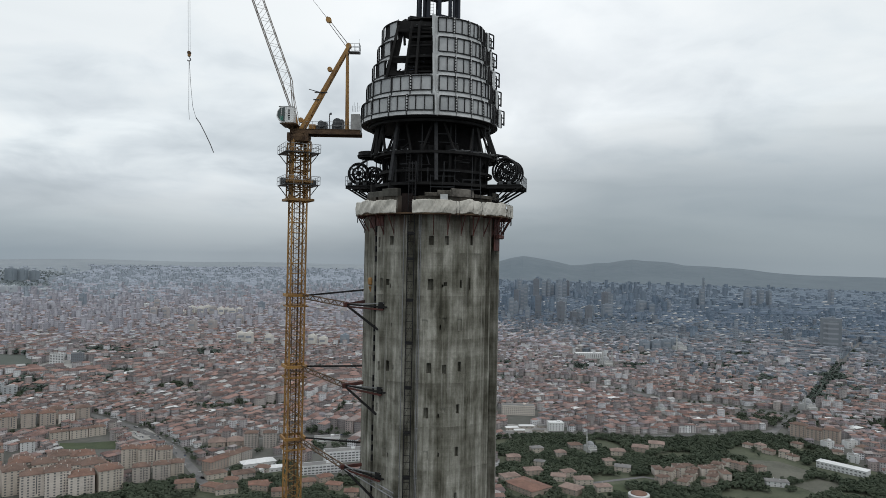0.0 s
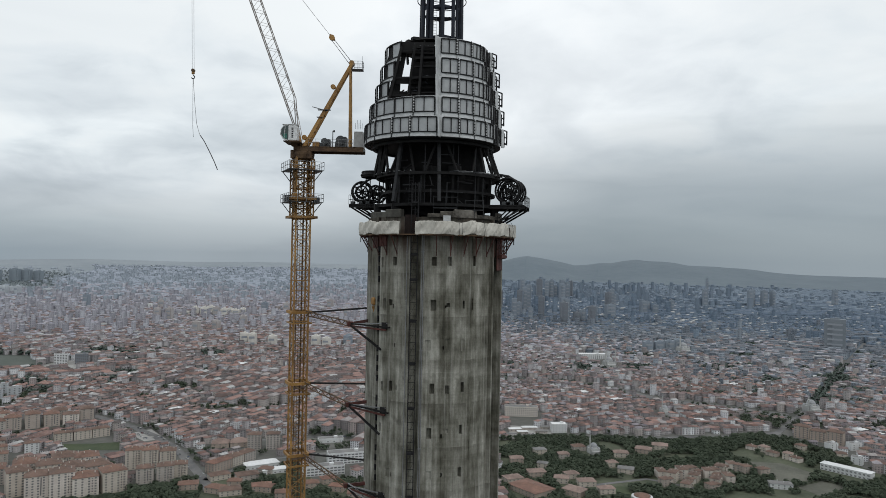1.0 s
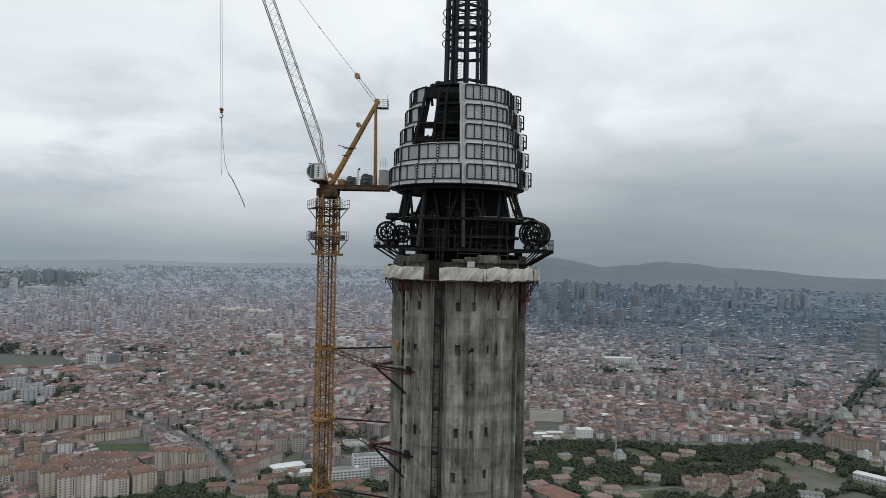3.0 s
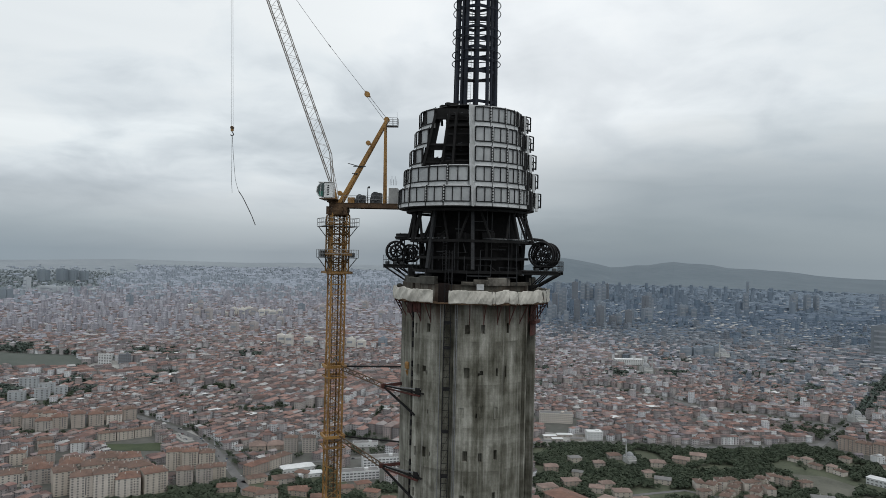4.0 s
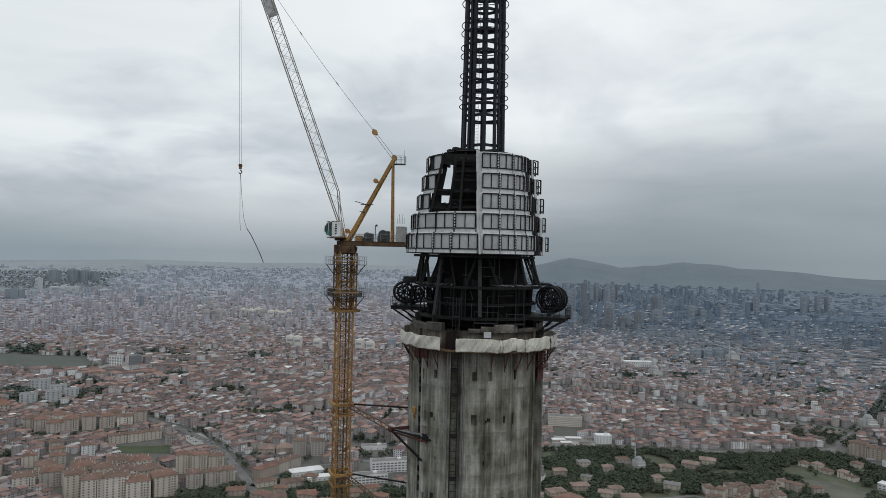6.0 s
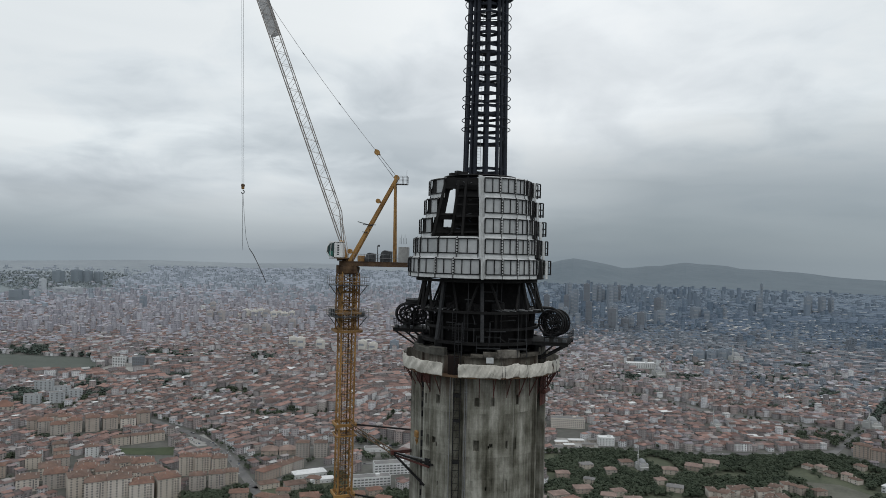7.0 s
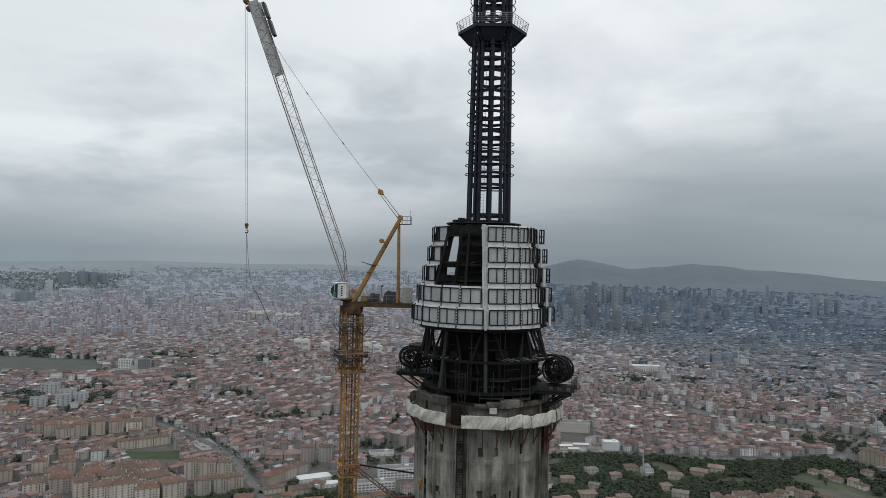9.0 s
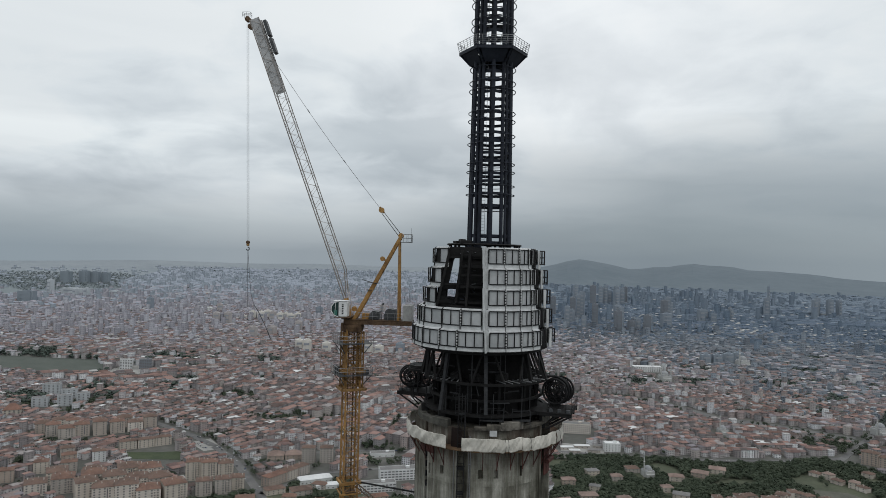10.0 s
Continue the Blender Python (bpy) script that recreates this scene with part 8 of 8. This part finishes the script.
def single_house_parts(w, d, h, pitch):
    """The meshes of one house: walls, hipped or flat roof, window panes set on two fronts."""
    walls = Geo().box((0, 0, h / 2 - 0.75), (w, d, h + 1.5)).mesh("wall", one_wall)
    roof = (hip_roof(w, d, h, pitch * min(w, d) / 2, 0.5) if pitch else Geo().box((0, 0, h + 0.2), (w + 0.3, d + 0.3, 0.4))).mesh("roof", one_roof)
    g = Geo()
    for s in range(max(1, int(h / 3))):
        for side, along, off in ((0, w, d / 2), (1, d, w / 2), (3, d, w / 2)):
            k = max(1, int(along / 3.2))
            for c in range(k):
                u = (c + 0.5 - k / 2) * along / k
                z = s * 3 + 1.65
                if side == 0:
                    g.box((u, -off - 0.03, z), (1.3, 0.12, 1.4))
                else:
                    g.box(((off + 0.03) * (1 if side == 1 else -1), u, z), (0.12, 1.3, 1.4))
    return walls, roof, g.mesh("windows", window_soft)


HOUSE_KINDS = [(w, d, h, p) for w, d in ((12, 10), (14, 11.5), (16.5, 11.5)) for h, p in ((6.2, 0.5), (9.2, 0.5), (12.2, 0.45), (12.2, 0.0), (15.2, 0.4))]
HOUSE_MESHES = [single_house_parts(*k) for k in HOUSE_KINDS]
for i in np.nonzero(single)[0]:
    best = min(range(len(HOUSE_KINDS)), key=lambda k: abs(HOUSE_KINDS[k][0] - hw[i]) + 0.5 * abs(HOUSE_KINDS[k][1] - hd[i]) + 1.2 * abs(HOUSE_KINDS[k][2] - hh[i]) + (9 if (HOUSE_KINDS[k][3] > 0) != (pitch[i] > 0) else 0))
    x, y = float(px[i]), float(py[i])
    ob = thing("house", "rendered town house with a clay-tiled roof" if HOUSE_KINDS[best][3] else "rendered town house with a flat roof", "house", (x, y, float(ground_z(x, y))), "town houses near the wood")
    turned = float(rot[i]) % math.pi
    ob.rotation_euler.z = turned - math.pi if turned > math.pi / 2 else turned
    walls, roof, panes = HOUSE_MESHES[best]
    part("wall", walls, None, ob)
    part("roof", roof, None, ob)
    tagged(part("windows", panes, None, ob), kind="stuff")


# ---------------------------------------------------------------- cars on the streets
car_paint = palette("car_paint", ((0.62, 0.62, 0.62), (0.55, 0.55, 0.56), (0.08, 0.08, 0.085), (0.3, 0.31, 0.32), (0.25, 0.03, 0.03), (0.7, 0.7, 0.7), (0.05, 0.08, 0.16)), 0.35, pick="object")
rubber = surface("tyre_rubber", (0.012, 0.012, 0.012), (0.03, 0.03, 0.03), 5, 0.5, 0.9)


def car_meshes():
    body = Geo()
    prof = [(-2.15, 0.35), (-2.2, 0.75), (-1.9, 0.92), (-1.0, 0.98), (0.95, 0.98), (2.0, 0.85), (2.2, 0.6), (2.15, 0.35)]
    for y in (-0.86, 0.86):
        body.v += [(x, y, z) for x, z in prof]
    m = len(prof)
    body.f = [tuple(range(m)), tuple(range(m, 2 * m))[::-1]] + [(i, m + i, m + (i + 1) % m, (i + 1) % m) for i in range(m)]
    cabin = Geo()
    for y, k in ((-0.8, 1), (0.8, 1)):
        cabin.v += [(-1.6, y, 0.97), (1.15, y, 0.97), (0.5, y * 0.85, 1.45), (-1.2, y * 0.85, 1.45)]
    cabin.f = [(3, 2, 1, 0), (4, 5, 6, 7), (0, 1, 5, 4), (1, 2, 6, 5), (2, 3, 7, 6), (3, 0, 4, 7)]
    wheel = Geo().bar((0, -0.1, 0), (0, 0.1, 0), 0.33, 12)
    return body.mesh("body", car_paint), cabin.mesh("cabin", window_dark), wheel.mesh("wheel", rubber)


CAR = car_meshes()
cars = random.Random(17)
for line, width, count in ((ROADS[0][1:6], ROAD_W[0], 24), (ROADS[1], ROAD_W[1], 6), (ROADS[6], ROAD_W[6], 10), (ROADS[4], ROAD_W[4], 6), (((-455, 930), (-425, 905)), 12, 8)):
    for k in range(count):
        q = cars.randrange(len(line) - 1)
        (x0, y0), (x1, y1) = line[q], line[q + 1]
        u, side = cars.random(), cars.choice((-1, 1))
        L = math.hypot(x1 - x0, y1 - y0)
        off = side * width * cars.choice((0.2, 0.4))
        x, y = x0 + (x1 - x0) * u + off * (y1 - y0) / L, y0 + (y1 - y0) * u - off * (x1 - x0) / L
        ob = thing("car", "small car on the asphalt street", "car", (x, y, float(ground_z(x, y)) + 0.36), "cars on the streets")
        ob.rotation_euler.z = math.atan2(y1 - y0, x1 - x0)
        part("body", CAR[0], None, ob)
        part("cabin", CAR[1], None, ob)
        for wx_, wy_ in ((-1.35, -0.78), (-1.35, 0.78), (1.35, -0.78), (1.35, 0.78)):
            part("wheel", CAR[2], None, ob).location = (wx_, wy_, 0.33)


# ---------------------------------------------------------------- trees
def crown_template(seed, leaves, height, spread, leaf):
    """Leaf clumps round a few limbs, with gaps and an uneven outline."""
    r = np.random.default_rng(seed)
    lumps = r.normal(0, 1, (9, 3))
    lumps = lumps / np.linalg.norm(lumps, axis=1)[:, None] * r.uniform(0.35, 0.72, (9, 1)) * np.array([spread, spread, height * 0.36])
    lumps[:, 2] += height * 0.62
    own = r.integers(0, 9, leaves)
    p = r.normal(0, 1, (leaves, 3))
    p = p / np.linalg.norm(p, axis=1)[:, None] * r.uniform(0.78, 1.0, (leaves, 1)) * np.array([spread * 0.5, spread * 0.5, height * 0.2]) + lumps[own]
    out = p - lumps[own] * 0.6 - np.array([0, 0, height * 0.2])
    out /= np.linalg.norm(out, axis=1)[:, None]
    out += r.normal(0, 0.16, (leaves, 3)) + np.array([0, 0, 0.75])
    a = np.cross(out, r.normal(0, 1, (leaves, 3)))
    a /= np.linalg.norm(a, axis=1)[:, None]
    b = np.cross(out, a)
    b /= np.linalg.norm(b, axis=1)[:, None]
    s = leaf * r.uniform(0.6, 1.3, (leaves, 1))
    c = np.cross(a, b)
    return np.stack([p + a * s, p + b * s * 0.8 + c * s * 0.18, p - a * s, p - b * s * 0.8 + c * s * 0.18], 1).reshape(-1, 3)


def tree_stuff(name, x, y, size, label, leaves=78, leaf=1.42, material=None):
    templates = [crown_template(50 + k, leaves, 8.0, 4.9 if k < 4 else 3.4, leaf) for k in range(6)]
    which = rng.integers(0, 6, len(x))
    turn = rng.uniform(0, 6.28, len(x))
    z = ground_z(x, y)
    out = []
    for k, t in enumerate(templates):
        s = which == k
        if not s.any():
            continue
        c, q = np.cos(turn[s])[:, None], np.sin(turn[s])[:, None]
        u, v, w = t[None, :, 0] * size[s][:, None], t[None, :, 1] * size[s][:, None], t[None, :, 2] * size[s][:, None]
        out.append(np.stack([x[s][:, None] + u * c - v * q, y[s][:, None] + u * q + v * c, z[s][:, None] + w], -1).reshape(-1, 3))
    V = np.concatenate(out)
    Q = np.arange(len(V)).reshape(-1, 4)
    return tagged(new(name, raw_mesh(name, V, Q, np.zeros((0, 3), int), None, (material or leaf_mat,))), label, "trees", kind="stuff")


def scatter(poly, spacing, seed):
    r = np.random.default_rng(seed)
    q = np.array(poly)
    lo, hi = q.min(0), q.max(0)
    gx, gy = np.meshgrid(np.arange(lo[0], hi[0], spacing), np.arange(lo[1], hi[1], spacing))
    x, y = gx.ravel() + r.normal(0, spacing * 0.3, gx.size), gy.ravel() + r.normal(0, spacing * 0.3, gx.size)
    return x[(k := inside(x, y, poly))], y[k]


def clear_of(x, y, verge=2.0):
    ok = np.ones(len(x), bool)
    r = np.hypot(x, y)
    for back_off in (0, 8, 14):
        for _, _, poly in FIELDS:
            ok &= ~inside(x * (1 + back_off / r), y * (1 + back_off / r), poly)
    for sx, sy, sr in SPECIAL:
        ok &= np.hypot(x - sx, y - sy) > sr * 0.95 + 2
        for back_off in (11, 18):
            k = 1 - back_off / math.hypot(sx, sy)
            ok &= np.hypot(x - sx * k, y - sy * k) > sr * 0.85
    for line, width in zip(ROADS, ROAD_W):
        ok &= ~near_line(x, y, line, width / 2 + verge)
    return ok


wx, wy = [], []
for poly, seed in ((WOOD_A, 1), (WOOD_B, 2)):
    x, y = scatter(poly, 5.3, seed)
    glade = np.array([noise.noise(Vector((a * 0.018, b * 0.018, seed))) for a, b in zip(x, y)])
    ok = clear_of(x, y) & (glade > -0.34 + 0.2 * np.clip((x - 330) / 120, 0, 1) * (y < 860))
    wx.append(x[ok])
    wy.append(y[ok])
wx, wy = np.concatenate(wx), np.concatenate(wy)
order = np.argsort(np.hypot(wx, wy) + 40 * rng.random(len(wx)))
singles, rest = order[:180], order[180:]
tree_stuff("wood_trees", wx[rest], wy[rest], rng.uniform(0.6, 1.15, len(rest)), "dense dark green wood between villas")
gx, gy = [], []
for cx, cy, cr in GREENS:
    k = int(cr * cr * 3.14 / 60)
    rr, aa = cr * np.sqrt(rng.random(k)), rng.uniform(0, 6.28, k)
    gx.append(cx + rr * np.cos(aa))
    gy.append(cy + rr * np.sin(aa))
for line, off in ((ROADS[3][1:6], 5), (ROADS[3][1:6], -5), (ROADS[0], 11), (ROADS[2], 13)):
    for (x0, y0), (x1, y1) in zip(line[:-1], line[1:]):
        L = math.hypot(x1 - x0, y1 - y0)
        t = np.arange(0, 1, 9 / L)
        t = t[rng.random(len(t)) > (0.15 if line is not ROADS[0] else 0.55)]
        gx.append(x0 + (x1 - x0) * t + off * (y1 - y0) / L + rng.normal(0, 1.5, len(t)))
        gy.append(y0 + (y1 - y0) * t - off * (x1 - x0) / L + rng.normal(0, 1.5, len(t)))
pick = rng.choice(n, 7500, replace=False, p=(w := np.where(pr < 1400, 1.0, np.where(pr < 2600, 0.35, 0.04))) / w.sum())
gx.append(px[pick] + 9.5 * np.cos(rot[pick] + 0.8))
gy.append(py[pick] + 9.5 * np.sin(rot[pick] + 0.8))
gx, gy = np.concatenate(gx), np.concatenate(gy)
ok = clear_of(gx, gy, -2.0)
gx, gy = gx[ok], gy[ok]
fx, fy = scatter(((-1990, 2640), (-2440, 3010), (-2560, 3330), (-2080, 3560), (-1700, 3300), (-1720, 2960)), 19, 9)
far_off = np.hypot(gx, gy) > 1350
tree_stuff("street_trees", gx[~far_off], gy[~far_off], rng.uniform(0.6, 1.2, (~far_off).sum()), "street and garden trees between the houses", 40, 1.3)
tree_stuff("distant_trees", gx[far_off], gy[far_off], rng.uniform(0.8, 1.5, far_off.sum()), "distant trees between the roofs, greyed for haze", 16, 2.0, hazed_far_leaf)
tree_stuff("far_wood_trees", fx, fy, rng.uniform(0.8, 1.5, len(fx)), "woodland on the far rise, coloured bluish for haze", 16, 2.0, hazy_leaf)

crowns, trunks = [], []
for k in range(5):
    V = crown_template(90 + k, 190, 10.5, 4.4 if k < 3 else 2.9, 1.05)
    crowns.append(raw_mesh("crown", V, np.arange(len(V)).reshape(-1, 4), np.zeros((0, 3), int), None, (crown_mat,)))
    t = Geo().bar((0, 0, -0.5), (0.1, 0.1, 4.5), 0.32, 7, 0.2).bar((0.1, 0.1, 4.5), (0.2, 0, 8.5), 0.2, 6, 0.06)
    for q in range(5):
        a = q * 1.3 + k
        t.bar((0.1, 0.1, 3.4 + 0.6 * q), (2.0 * math.cos(a), 2.0 * math.sin(a), 5.6 + 0.7 * q), 0.12, 5, 0.04)
    trunks.append(t.mesh("trunk", bark))
for i, k in enumerate(singles):
    x, y = float(wx[k]), float(wy[k])
    tree = thing("tree", "dark green broadleaf tree at the edge of the wood", "tree", (x, y, float(ground_z(x, y))), "trees of the wood")
    s = 0.75 + 0.5 * ((i * 37) % 100) / 100
    tree.scale = (s, s, s)
    tree.rotation_euler.z = i * 2.4
    part("trunk", trunks[i % 5], None, tree)
    part("crown", crowns[i % 5], None, tree)
